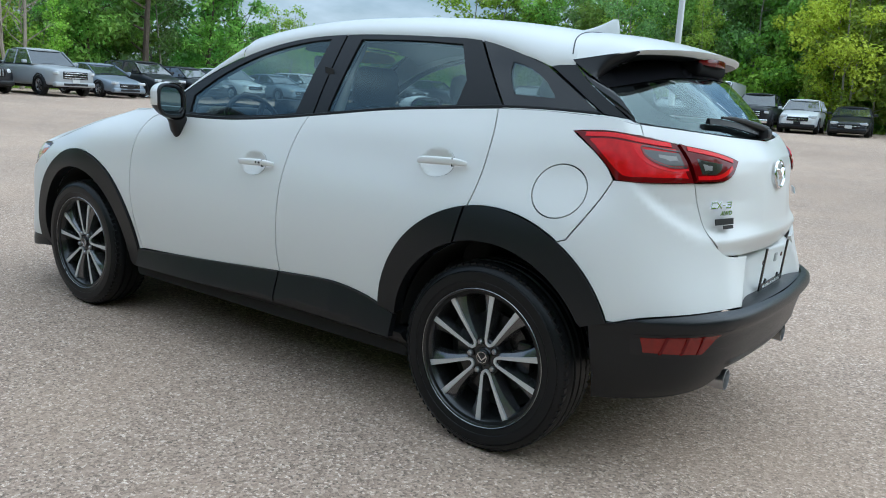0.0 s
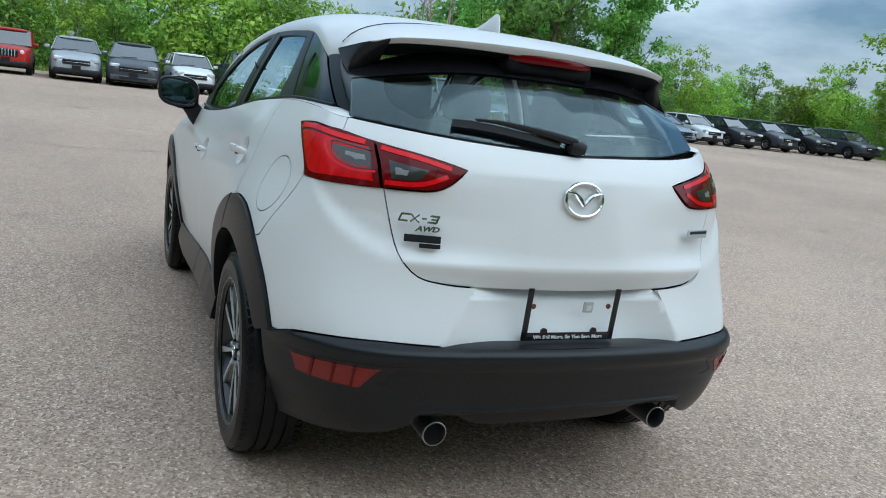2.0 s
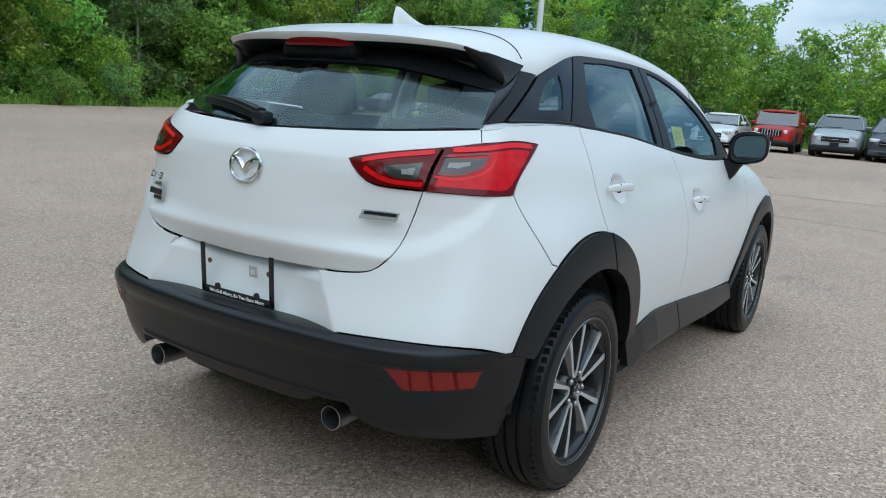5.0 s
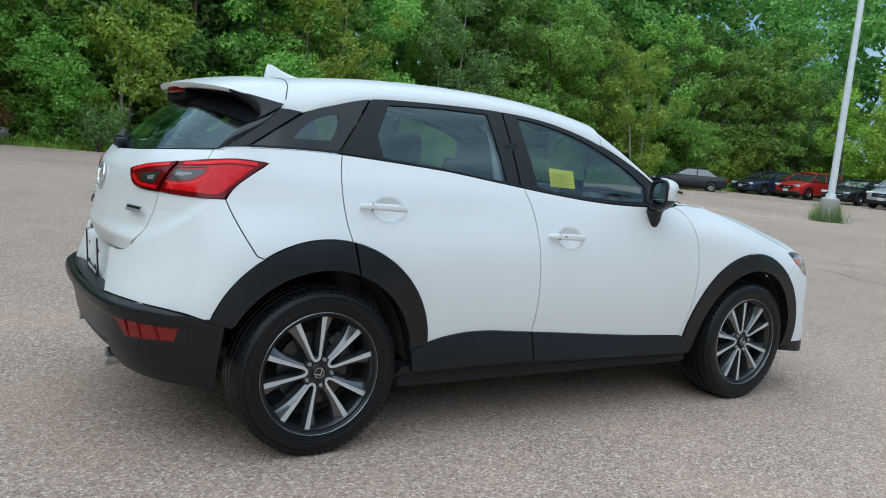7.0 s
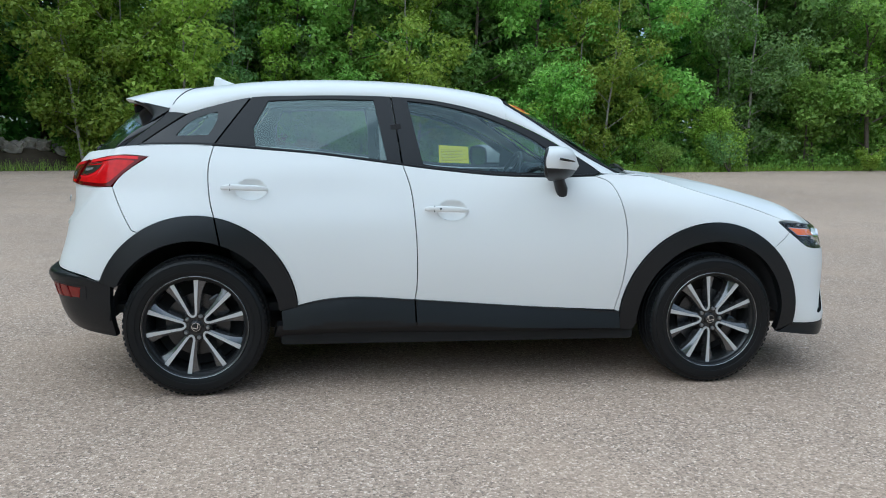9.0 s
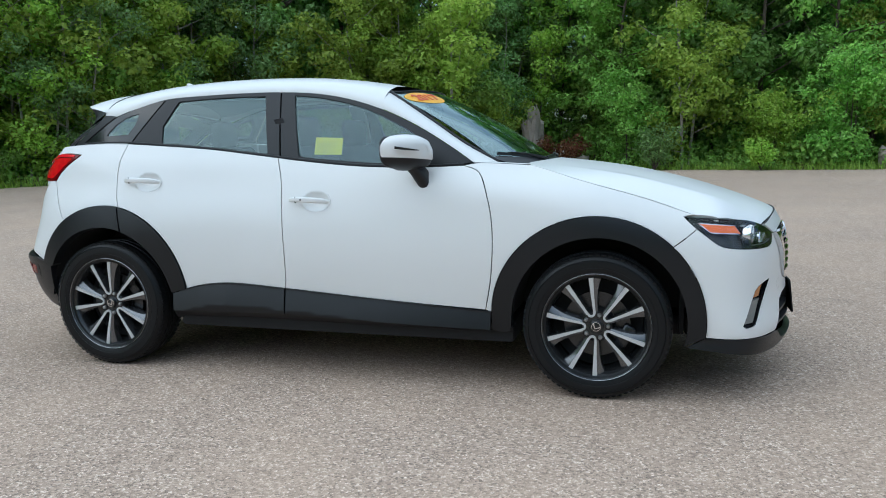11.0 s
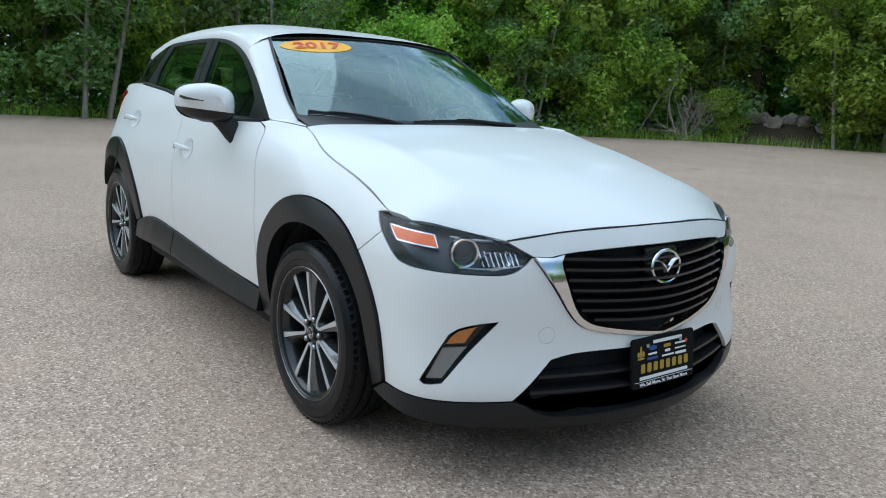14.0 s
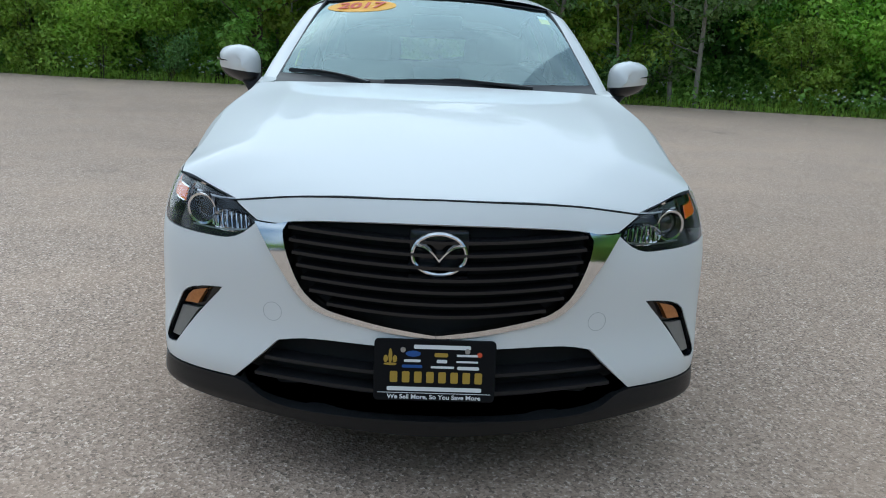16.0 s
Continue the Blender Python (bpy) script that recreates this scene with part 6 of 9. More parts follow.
full = loop([(-0.6, 0), (0, 0), (0.6, 0)], [(0.6, 0), (0.6, 0.36)], [(0.6, 0.36), (-0.6, 0.36)], [(-0.6, 0.36), (-0.6, 0)], step=0.04)
# the opening ends low, beneath the black that paints the spoiler's reflection
clear = loop([(-0.42, 0.050), (0, 0.046), (0.42, 0.050)], [(0.42, 0.050), (0.485, 0.095), (0.505, 0.18), (0.500, 0.236)], [(0.500, 0.236), (0, 0.240), (-0.500, 0.236)], [(-0.500, 0.236), (-0.505, 0.18), (-0.485, 0.095), (-0.42, 0.050)])
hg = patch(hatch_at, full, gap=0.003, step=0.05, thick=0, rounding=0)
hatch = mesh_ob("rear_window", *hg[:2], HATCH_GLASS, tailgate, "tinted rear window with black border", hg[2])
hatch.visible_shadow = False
hb = patch(hatch_at, full, gap=0.001, lift=-0.005, step=0.05, thick=0, holes=[clear], rounding=0)
mesh_ob("rear_window_border", *hb[:2], PLATE_BLACK, tailgate, "black ceramic border", hb[2])
# the glass's black top band, carried lower to paint the spoiler's dark reflection
band_reflection = loop([(-0.598, 0.238), (0, 0.242), (0.598, 0.238)], [(0.598, 0.238), (0.598, 0.359)], [(0.598, 0.359), (-0.598, 0.359)], [(-0.598, 0.359), (-0.598, 0.238)], step=0.04)
hb = patch(hatch_at, band_reflection, gap=0.001, lift=0.0015, step=0.05, thick=0, rounding=0)
mesh_ob("rear_window_band_reflection", *hb[:2], GLOSS_BLACK, tailgate, "black band below the spoiler", hb[2])

# white shoulder between the quarter panel's top edge and the window line
sh_top = skin(smooth_line([R(0.632, 1.159), S(-1.62, 1.172), S(-1.54, 1.179), S(-1.36, 1.185), S(-1.215, 1.183)], 0.02)) + [0, -0.001, -0.001]
sh_in = flank(np.c_[np.maximum(sh_top[:, 0], -1.655), sh_top[:, 2] + 0.003])
sh_in[:, 0] = sh_top[:, 0] + np.clip(sh_top[:, 0] + 1.64, -1, 0) * -0.5
sh_in[:, 1] = np.minimum(sh_in[:, 1] - 0.012, sh_top[:, 1] - 0.004)
two("quarter_shoulder", grid_mesh([sh_top, sh_top * 0.6 + sh_in * 0.4 + [0, 0, 0.001], sh_in], (0, 0, 1)), WHITE, "white shoulder below the window line")

# roof spoiler with black side fins and the high brake lamp
SPLIT = smooth_line([(-1.330, 0.0), (-1.335, 0.30), (-1.37, 0.50), (-1.405, 0.585)], 0.03)
EDGE = smooth_line([(-1.718, 0.0, 1.417), (-1.700, 0.25, 1.413), (-1.660, 0.41, 1.405), (-1.605, 0.495, 1.396), (-1.53, 0.548, 1.376), (-1.435, 0.594, 1.350)], 0.03)
sp = along(np.c_[SPLIT, np.zeros(len(SPLIT))], np.linspace(0, 1, 20))[:, :2]
sp[:, 1] = np.minimum(sp[:, 1], flank(np.c_[sp[:, 0], np.interp(sp[:, 0], _tx, _tz)])[:, 1] - 0.002)
head_line, tail_line = roof_at(sp) + [0, 0, 0.001], along(EDGE, np.linspace(0, 1, 20))
rows = []
for t in np.linspace(0, 1, 12):
    r = head_line + (tail_line - head_line) * t
    r[:, 2] += 0.016 * math.sin(math.pi * t) * (1 - np.linspace(0, 1, 20) ** 3)
    rows.append(np.vstack([(r * [1, -1, 1])[::-1][:-1], r]))
top = grid_mesh(rows, (0, 0, 1))
under_rows = []
inner = along(np.vstack([[(-1.560, 0, 1.398)], [(-1.545, 0.30, 1.385)], [(-1.49, 0.50, 1.350)], [(-1.43, 0.585, 1.335)]]), np.linspace(0, 1, 20))
for drop, t in ((0.0, 0), (-0.012, 0.02), (-0.024, 0.10), (-0.026, 0.35), (-0.02, 0.7), (-0.012, 1)):
    r = tail_line + (inner - tail_line) * t
    r[:, 2] += drop * np.linspace(1, 0.25, 20)
    under_rows.append(np.vstack([(r * [1, -1, 1])[::-1][:-1], r]))
both = joined(top, grid_mesh(under_rows[:3], (-0.8, 0, -0.4)))
seam = np.vstack([(head_line * [1, -1, 1])[::-1][:-1], head_line]) + [0, 0, 0.0008]
part("roof_seam", sweep([tuple(p) for p in seam], circle(0.0022, 6)), SATIN_BLACK, car, "dark seam before the spoiler")
spoiler = mesh_ob("roof_spoiler", *both[:2], WHITE, car, "white roof spoiler", both[2])
under = grid_mesh(under_rows[2:], (-0.2, 0, -1))
mesh_ob("spoiler_underside", *under[:2], SATIN_BLACK, spoiler, "black spoiler underside", under[2])
def glass_edge(v, t):
    return hatch_at(np.c_[v, np.array(t) * 0.36])


# black trim from the pillar to the glass, and the fin that closes the spoiler's end
t = np.linspace(0, 1, 14)
pillar_edge = flank(smooth_line([(-1.650, 1.166), (-1.47, 1.300), (-1.425, 1.348)], 0.004))
rows_p = np.stack([along(pillar_edge, t), (along(pillar_edge, t) + glass_edge(np.full(14, 0.6), t)) / 2 + [-0.003, 0.004, 0.002], glass_edge(np.full(14, 0.594), t)], 1)
two("pillar_gap_trim", grid_mesh(rows_p, (-0.4, 1, 0.2)), GLOSS_BLACK, "black trim beside the rear window")
fin_top = along(np.array([(-1.420, 0.600, 1.350), (-1.53, 0.551, 1.373), (-1.606, 0.498, 1.388)]), t)
fin_low = glass_edge(np.interp(t, [0, 0.45, 1], [0.6, 0.6, 0.50]), np.interp(t, [0, 0.45, 1], [0.74, 0.90, 1.0])) + [-0.004, 0.004, 0.0]
fin = grid_mesh([fin_top + [0.004, 0.0, 0.006], fin_top, (fin_top + fin_low) / 2 + [-0.002, 0.003, 0], fin_low], (-0.4, 1, -0.2))
two("side_fin", fin, SATIN_BLACK, "black spoiler side fin", spoiler)
lamp_line = [(-1.696 + 0.020 * (y / 0.145) ** 2, y, 1.387) for y in np.linspace(-0.145, 0.145, 13)]
part("high_brake_lamp", sweep(lamp_line, rounded_rect(0.030, 0.030, 0.007, 2), scale=[0.55, 0.9] + [1.0] * 9 + [0.9, 0.55]), RED_DARK, spoiler, "dark red high brake lamp")
shroud = box((0.13, 0.31, 0.050), (-1.628, 0, 1.364), 0.020, 3, m=Matrix.Identity(4))
part("brake_lamp_shroud", shroud, PLATE_BLACK, spoiler, "black brake lamp shroud")

# shark-fin aerial
rows = []
for t in np.linspace(0, 1, 9):
    half_w, x0, x1 = 0.034 * (1 - t) ** 0.6 + 0.0035, -1.10 - 0.165 * t**0.75, -1.300 + 0.012 * t - 0.004 * math.sin(math.pi * t)
    zb = 1.482 + 0.070 * t
    ring = [(x1 + (x0 - x1) * (0.5 - 0.5 * math.cos(a)), half_w * math.sin(a) * (0.75 + 0.25 * math.cos(a + 2.6)), 0) for a in np.linspace(0, 2 * math.pi, 20, endpoint=False)]
    rows.append([(x, y, zb + (1 - t) * (float(roof_at(np.array([[x, y]]))[0, 2]) - 0.002 - 1.482)) for x, y, _ in ring])
bm = bmesh.new()
vs = [[bm.verts.new(p) for p in r] for r in rows]
for a, b in zip(vs, vs[1:]):
    for i in range(20):
        bm.faces.new((a[i], a[(i + 1) % 20], b[(i + 1) % 20], b[i]))
bm.faces.new(vs[-1])
bmesh.ops.recalc_face_normals(bm, faces=bm.faces)
part("shark_fin_aerial", bm, WHITE, car, "white shark-fin aerial")

# ---- wheels ----


def spoke_pair_side(base, k, face_w):
    """One arm of a V of spokes: a dark body that flares away from the V, and the machined strip along the V's inner edge."""
    body, face = bmesh.new(), bmesh.new()
    rows, strips = [], []
    for t in np.linspace(0, 1, 9):
        r = 0.064 + 0.169 * t
        y = 0.087 - 0.012 * (1 - t) - 0.004 * t**3
        a_in = radians(base) + k * math.asin((0.0095 + 0.0375 * t) / r)
        def at(off, depth, r=r, a_in=a_in, y=y):
            a = a_in + k * off / r
            return (r * math.cos(a), y - depth, r * math.sin(a))
        flare = 0.020 + 0.012 * t + 0.030 * t**3
        rows.append([body.verts.new(p) for p in (at(0, 0.055), at(0, 0.001), at(0.010, 0.0), at(flare, 0.016 * (0.4 + t)), at(flare + 0.004, 0.055))])
        w = min(0.0115 + (face_w - 0.008) * t**1.5, flare - 0.004)
        strips.append([face.verts.new(p) for p in (at(0.0005, 0.004), at(0.001, -0.0015), at(w, -0.0015 + (0.010 * t if face_w > 0.02 else 0.0)), at(w + 0.0005, 0.012 if face_w > 0.02 else 0.009))])
    for bm, grid in ((body, rows), (face, strips)):
        for a, b in zip(grid, grid[1:]):
            for i in range(len(a) - 1):
                bm.faces.new((a[i], a[i + 1], b[i + 1], b[i]))
        bm.faces.new(grid[-1])
        bmesh.ops.recalc_face_normals(bm, faces=bm.faces)
    return body, face


def build_wheel(turn):
    """A wheel with its axle along y, its outer face towards +y, the hub's middle at the origin."""
    tyre_profile = [(0.226, -0.095), (0.240, -0.100), (0.262, -0.104), (0.290, -0.106), (0.312, -0.101), (0.325, -0.089), (0.331, -0.070)]
    crown = [(0.3345, -0.062), (0.3345, -0.046), (0.328, -0.044), (0.328, -0.036), (0.336, -0.034), (0.336, -0.006), (0.328, -0.004), (0.328, 0.004), (0.336, 0.006), (0.336, 0.034), (0.328, 0.036), (0.328, 0.044), (0.3345, 0.046), (0.3345, 0.062)]
    outer = [(0.331, 0.070), (0.325, 0.089), (0.316, 0.098), (0.306, 0.1035), (0.3045, 0.1015), (0.302, 0.1045), (0.286, 0.1062), (0.272, 0.1055), (0.2705, 0.1040), (0.269, 0.1052), (0.258, 0.1035), (0.250, 0.101), (0.2485, 0.098), (0.240, 0.096), (0.226, 0.090)]
    tyre = lathe(tyre_profile + crown + outer, 96, "y")
    wheel = part("wheel", tyre, RUBBER, car, "black tyre on a ten-spoke alloy wheel")
    bm = bmesh.new()
    for i in range(72):
        a = 2 * math.pi * i / 72
        for y in (0.055, 0.078, -0.055, -0.078):
            b = box((0.006 if i % 2 else 0.008, 0.026, 0.018), (0, 0, 0), m=Matrix.Rotation(a, 4, "Y") @ Matrix.Translation((0.3262 if abs(y) > 0.06 else 0.3285, y, 0)) @ Matrix.Rotation(0.25 * (1 if y > 0 else -1), 4, "X"))
            merge(bm, b)
    tread = part("tread_block", bm, RUBBER, wheel, "ribbed tyre shoulder", False)
    tagged(tread, kind="stuff")
    barrel = lathe([(0.244, 0.093), (0.246, 0.098), (0.243, 0.101), (0.238, 0.099), (0.232, 0.088), (0.224, 0.080), (0.216, 0.060), (0.208, 0.0), (0.212, -0.095)], 72, "y")
    part("rim", barrel, RIM_DARK, wheel, "dark grey alloy rim")
    part("rim_lip", lathe([(0.2450, 0.0985), (0.2458, 0.1005), (0.2445, 0.1018), (0.2432, 0.1005)], 72, "y"), STEEL, wheel, "steel-grey rim lip")
    for i in range(5):
        base = 90 + 72 * i + turn
        for k in (1, -1):
            spoke, face = spoke_pair_side(base, k, 0.0185)
            part("spoke", spoke, SPOKE_GREY, wheel, "dark grey spoke")
            part("spoke_face", face, RIM_FACE, wheel, "machined spoke face", False)
        # the curve that joins the two strips by the hub
        bend, ends = bmesh.new(), []
        ca, sa = math.cos(radians(base)), math.sin(radians(base))
        for a in np.linspace(radians(88), radians(272), 13):
            ends.append([bend.verts.new((ca * (0.0635 + rr * math.cos(a)) - sa * rr * math.sin(a), yy, sa * (0.0635 + rr * math.cos(a)) + ca * rr * math.sin(a))) for rr, yy in ((0.0093, 0.062), (0.0095, 0.0768), (0.0185, 0.0768), (0.0190, 0.062))])
        for a, b in zip(ends, ends[1:]):
            for j in range(3):
                bend.faces.new((a[j], a[j + 1], b[j + 1], b[j]))
        bmesh.ops.recalc_face_normals(bend, faces=bend.faces)
        part("spoke_bend", bend, RIM_FACE, wheel, "machined bend between two spokes", False)
    part("hub", lathe([(0.0001, 0.072), (0.030, 0.072), (0.034, 0.068), (0.062, 0.070), (0.070, 0.062), (0.075, 0.03)], 40, "y"), RIM_DARK, wheel, "dark hub")
    for i in range(5):
        a = radians(90 + 36 + 72 * i + turn)
        nut = lathe([(0.0001, 0.084), (0.007, 0.083), (0.0105, 0.078), (0.0105, 0.060)], 6, "y")
        bmesh.ops.translate(nut, vec=(0.054 * math.cos(a), 0, 0.054 * math.sin(a)), verts=nut.verts)
        part("wheel_nut", nut, STEEL, wheel, "steel wheel nut", False)
        well = lathe([(0.0165, 0.0705), (0.0165, 0.0735), (0.0145, 0.0735), (0.013, 0.060)], 16, "y")
        bmesh.ops.translate(well, vec=(0.054 * math.cos(a), 0, 0.054 * math.sin(a)), verts=well.verts)
        part("nut_well", well, RIM_DARK, wheel, "")
    cap = lathe([(0.0001, 0.082), (0.022, 0.081), (0.0265, 0.078), (0.028, 0.070)], 32, "y")
    part("centre_cap", cap, GLOSS_BLACK, wheel, "gloss black centre cap")
    ring = lathe([(0.0180, 0.0815), (0.0185, 0.0835), (0.0205, 0.0835), (0.0210, 0.0810)], 28, "y")
    part("cap_ring", ring, CHROME, wheel, "chrome cap ring")
    bm = bmesh.new()
    for k in (1, -1):
        bm = prism([(0, -0.008), (k * 0.016, 0.009), (k * 0.018, 0.005), (0, -0.013)][:: k], 0.0015, bm, m=Matrix.Translation((0, 0.083, 0)) @ Matrix.Rotation(radians(90), 4, "X"))
    part("cap_mark", bm, CHROME, wheel, "")
    disc = lathe([(0.085, 0.012), (0.150, 0.012), (0.150, -0.010), (0.085, -0.010)], 48, "y")
    part("brake_disc", disc, RIM_DARK, wheel, "steel brake disc")
    back = lathe([(0.0001, 0.010), (0.085, 0.014), (0.09, -0.02), (0.205, -0.03), (0.212, -0.08)], 40, "y")
    part("backing_plate", back, DARK, wheel, "")
    caliper = box((0.06, 0.05, 0.11), (-0.135, 0.012, 0.02), 0.012)
    part("brake_caliper", caliper, RIM_DARK, wheel, "steel brake caliper")
    return wheel


first_wheel = build_wheel(21)
first_wheel.matrix_basis = pose(-1.285, 0.752, 0.335)
copy_thing(first_wheel, pose(1.285, 0.755, 0.335, 0, 18, 0))
copy_thing(first_wheel, pose(-1.285, -0.752, 0.335, 0, 34, 180))
copy_thing(first_wheel, pose(1.285, -0.755, 0.335, 0, -30, 180))

# wheel housings and the dark floor
for x in (-1.285, 1.288):
    for k in (1, -1):
        bm = bmesh.new()
        rings = []
        for y in (0.86, 0.62, 0.45):
            rings.append([bm.verts.new((x + 0.395 * math.cos(a), k * (y if y < 0.8 else 0.800), 0.345 + 0.40 * math.sin(a))) for a in np.linspace(radians(2), radians(178), 28)])
        for a, b in zip(rings, rings[1:]):
            for i in range(27):
                bm.faces.new((a[i], a[i + 1], b[i + 1], b[i]))
        bm.faces.new(rings[-1])
        bmesh.ops.recalc_face_normals(bm, faces=bm.faces)
        part("wheel_housing", bm, DARK, car, "black wheel-housing liner")
for x0, x1, w in ((-1.62, -0.90, 0.40), (-0.90, 0.90, 0.77), (0.90, 1.68, 0.44), (1.68, 2.05, 0.45)):
    part("underbody", box((x1 - x0, 2 * w, 0.10), ((x0 + x1) / 2, 0, 0.27), 0.02), DARK, car, "black underbody tray")
# inner shell: closes the gaps behind the outer panels
us = np.linspace(0.02, U_END - 0.02, 90)
for nm, z0, z1 in (("inner_shell", 0.80, 1.05),):
    rows = []
    for z in np.linspace(z0, z1, 6):
        uz = np.c_[us, np.full(90, z)]
        p = skin(uz) - surf_normals(skin, uz, -1.0) * 0.045
        sel = p[(p[:, 0] < 0.9)]
        rows.append(sel[:60])
    sh = grid_mesh(rows, (0, 1, 0))
    two(nm, sh, DARK, "")
rows = []
for z in np.linspace(0.24, 0.80, 8):
    uz = np.array([S(x, z) for x in np.linspace(-0.88, 0.88, 20)])
    rows.append(skin(uz) - surf_normals(skin, uz, -1.0) * 0.045)
two("door_liner", grid_mesh(rows, (0, 1, 0)), DARK, "")
for size, at in (((0.02, 1.20, 0.62), (-1.66, 0, 0.62)), ((0.02, 1.24, 0.50), (1.66, 0, 0.52)), ((0.02, 1.0, 0.56), (0.88, 0, 0.66))):
    part("bulkhead", box(size, at), DARK, car, "dark inner bulkhead", False)

# ---- door handles ----
for (xh, zh), pair in ((HANDLES["front"], doors_front), (HANDLES["rear"], doors_rear)):
    for door, k in zip(pair, (1, -1)):
        uz = np.array([S(xh, zh)])
        base, n = skin(uz)[0], surf_normals(skin, uz, -1.0)[0]
        xs = np.linspace(-0.105, 0.105, 15)
        path = []
        for x in xs:
            q = np.array([S(xh + x, zh - 0.03 * x)])
            p, nn = skin(q)[0], surf_normals(skin, q, -1.0)[0]
            out = 0.034 * (1 - abs(x / 0.115) ** 4) + 0.002
            path.append(p + nn * out)
        scale = [0.55 + 0.45 * (1 - abs(x / 0.105) ** 5) for x in xs]
        bar = sweep([(a, k * b, c) for a, b, c in path], rounded_rect(0.016, 0.027, 0.0075, 3), scale=scale)
        handle = part("door_handle", bar, WHITE, door, "white door handle")
        cp = patch(skin, cup_line(xh, zh), lift=cup_depth(xh, zh), thick=0, gap=-0.0026, step=0.010, rounding=0)
        cp = cp if k > 0 else mirrored(cp)
        mesh_ob("handle_cup", *cp[:2], WHITE, door, "white handle recess", cp[2])
        xg = xh - 0.062
        q = np.array([S(xg, zh)])
        p, nn = skin(q)[0], surf_normals(skin, q, -1.0)[0]
        seam = box((0.0025, 0.012, 0.030), tuple((p + nn * 0.034) * [1, k, 1]), 0)
        part("handle_seam", seam, SATIN_BLACK, door, "")
        if pair is doors_front:
            dots = (xh - 0.032, xh - 0.050) if k > 0 else (xh - 0.032,)
            for xd in dots:
                q = np.array([S(xd, zh)])
                p, nn = skin(q)[0], surf_normals(skin, q, -1.0)[0]
                dot = lathe([(0.0001, 0.004), (0.0045, 0.003), (0.005, -0.006)], 12, "y")
                bmesh.ops.transform(dot, matrix=Matrix.Translation(tuple((p + nn * 0.042) * [1, k, 1])) @ Matrix.Rotation(0 if k > 0 else math.pi, 4, "Z"), verts=dot.verts)
                part("lock_button", dot, SATIN_BLACK, door, "black lock button")

# ---- door mirrors ----
for k in (1, -1):
    bm = bmesh.new()
    rings = []
    # sections from the glass (rear) to the rounded nose; y outwards
    for x, sy, sz, y0, z0 in ((0.375, 1.06, 1.03, 0.887, 1.124), (0.386, 1.08, 1.05, 0.886, 1.124), (0.428, 1.02, 1.04, 0.880, 1.126), (0.468, 0.87, 0.95, 0.868, 1.127), (0.501, 0.62, 0.76, 0.860, 1.127), (0.520, 0.34, 0.42, 0.854, 1.126), (0.527, 0.06, 0.08, 0.852, 1.126)):
        ring = []
        for a in np.linspace(0, 2 * math.pi, 32, endpoint=False):
            c, s = math.cos(a), math.sin(a)
            p = (abs(c) ** 0.62) * (1 if c > 0 else -1), (abs(s) ** 0.62) * (1 if s > 0 else -1)
            hgt = 0.078 - 0.022 * (p[0] > 0) * p[0]
            ring.append(bm.verts.new((x - p[0] * (0.042 - 0.24 * (x - 0.375) ** 1.1), k * (y0 + 0.022 + 0.096 * sy * p[0]), z0 + hgt * sz * p[1] + 0.012 * p[0])))
        rings.append(ring)
    for a, b in zip(rings, rings[1:]):
        for i in range(32):
            bm.faces.new((a[i], a[(i + 1) % 32], b[(i + 1) % 32], b[i]))
    bm.faces.new(rings[-1])
    bmesh.ops.recalc_face_normals(bm, faces=bm.faces)
    bmesh.ops.bisect_plane(bm, geom=bm.verts[:] + bm.edges[:] + bm.faces[:], plane_co=(0.4, k * 0.88, 1.092), plane_no=(0, -0.10 * k, 1))
    low = [f for f in bm.faces if f.calc_center_median().z - 0.10 * (abs(f.calc_center_median().y) - 0.88) < 1.092 or f.calc_center_median().x < 0.379 - 0.042 * (abs(f.calc_center_median().y) - 0.887) / 0.112]
    black = bmesh.new()
    for f in low:
        black.faces.new([black.verts.new(v.co) for v in f.verts])
    bmesh.ops.remove_doubles(black, verts=black.verts, dist=1e-5)
    bmesh.ops.delete(bm, geom=low, context="FACES")
    bmesh.ops.recalc_face_normals(black, faces=black.faces)
    mirror = part("door_mirror", bm, WHITE, car, "white door mirror on a black foot")
    part("mirror_skirt", black, SATIN_BLACK, mirror, "black lower shell")
    rim = sweep([(0.377 - 0.042 * (abs(math.cos(a)) ** 0.62) * math.copysign(1, math.cos(a)), k * (0.912 + 0.091 * (abs(math.cos(a)) ** 0.62) * math.copysign(1, math.cos(a))), 1.124 + 0.066 * (abs(math.sin(a)) ** 0.62) * math.copysign(1, math.sin(a)) + 0.012 * math.cos(a)) for a in np.linspace(0, 2 * math.pi, 33)], circle(0.008, 8), up=(1, 0, 0), caps=False)
    part("mirror_bezel", rim, SATIN_BLACK, mirror, "black mirror bezel")
    gl = bmesh.new()
    gl.faces.new([gl.verts.new((0.380 - 0.040 * (abs(math.cos(a)) ** 0.62) * math.copysign(1, math.cos(a)), k * (0.912 + 0.088 * (abs(math.cos(a)) ** 0.62) * math.copysign(1, math.cos(a))), 1.124 + 0.063 * (abs(math.sin(a)) ** 0.62) * math.copysign(1, math.sin(a)) + 0.012 * math.cos(a))) for a in np.linspace(0, 2 * math.pi, 40, endpoint=False)])
    bmesh.ops.recalc_face_normals(gl, faces=gl.faces)
    part("mirror_glass", gl, MIRROR, mirror, "mirror glass", False)
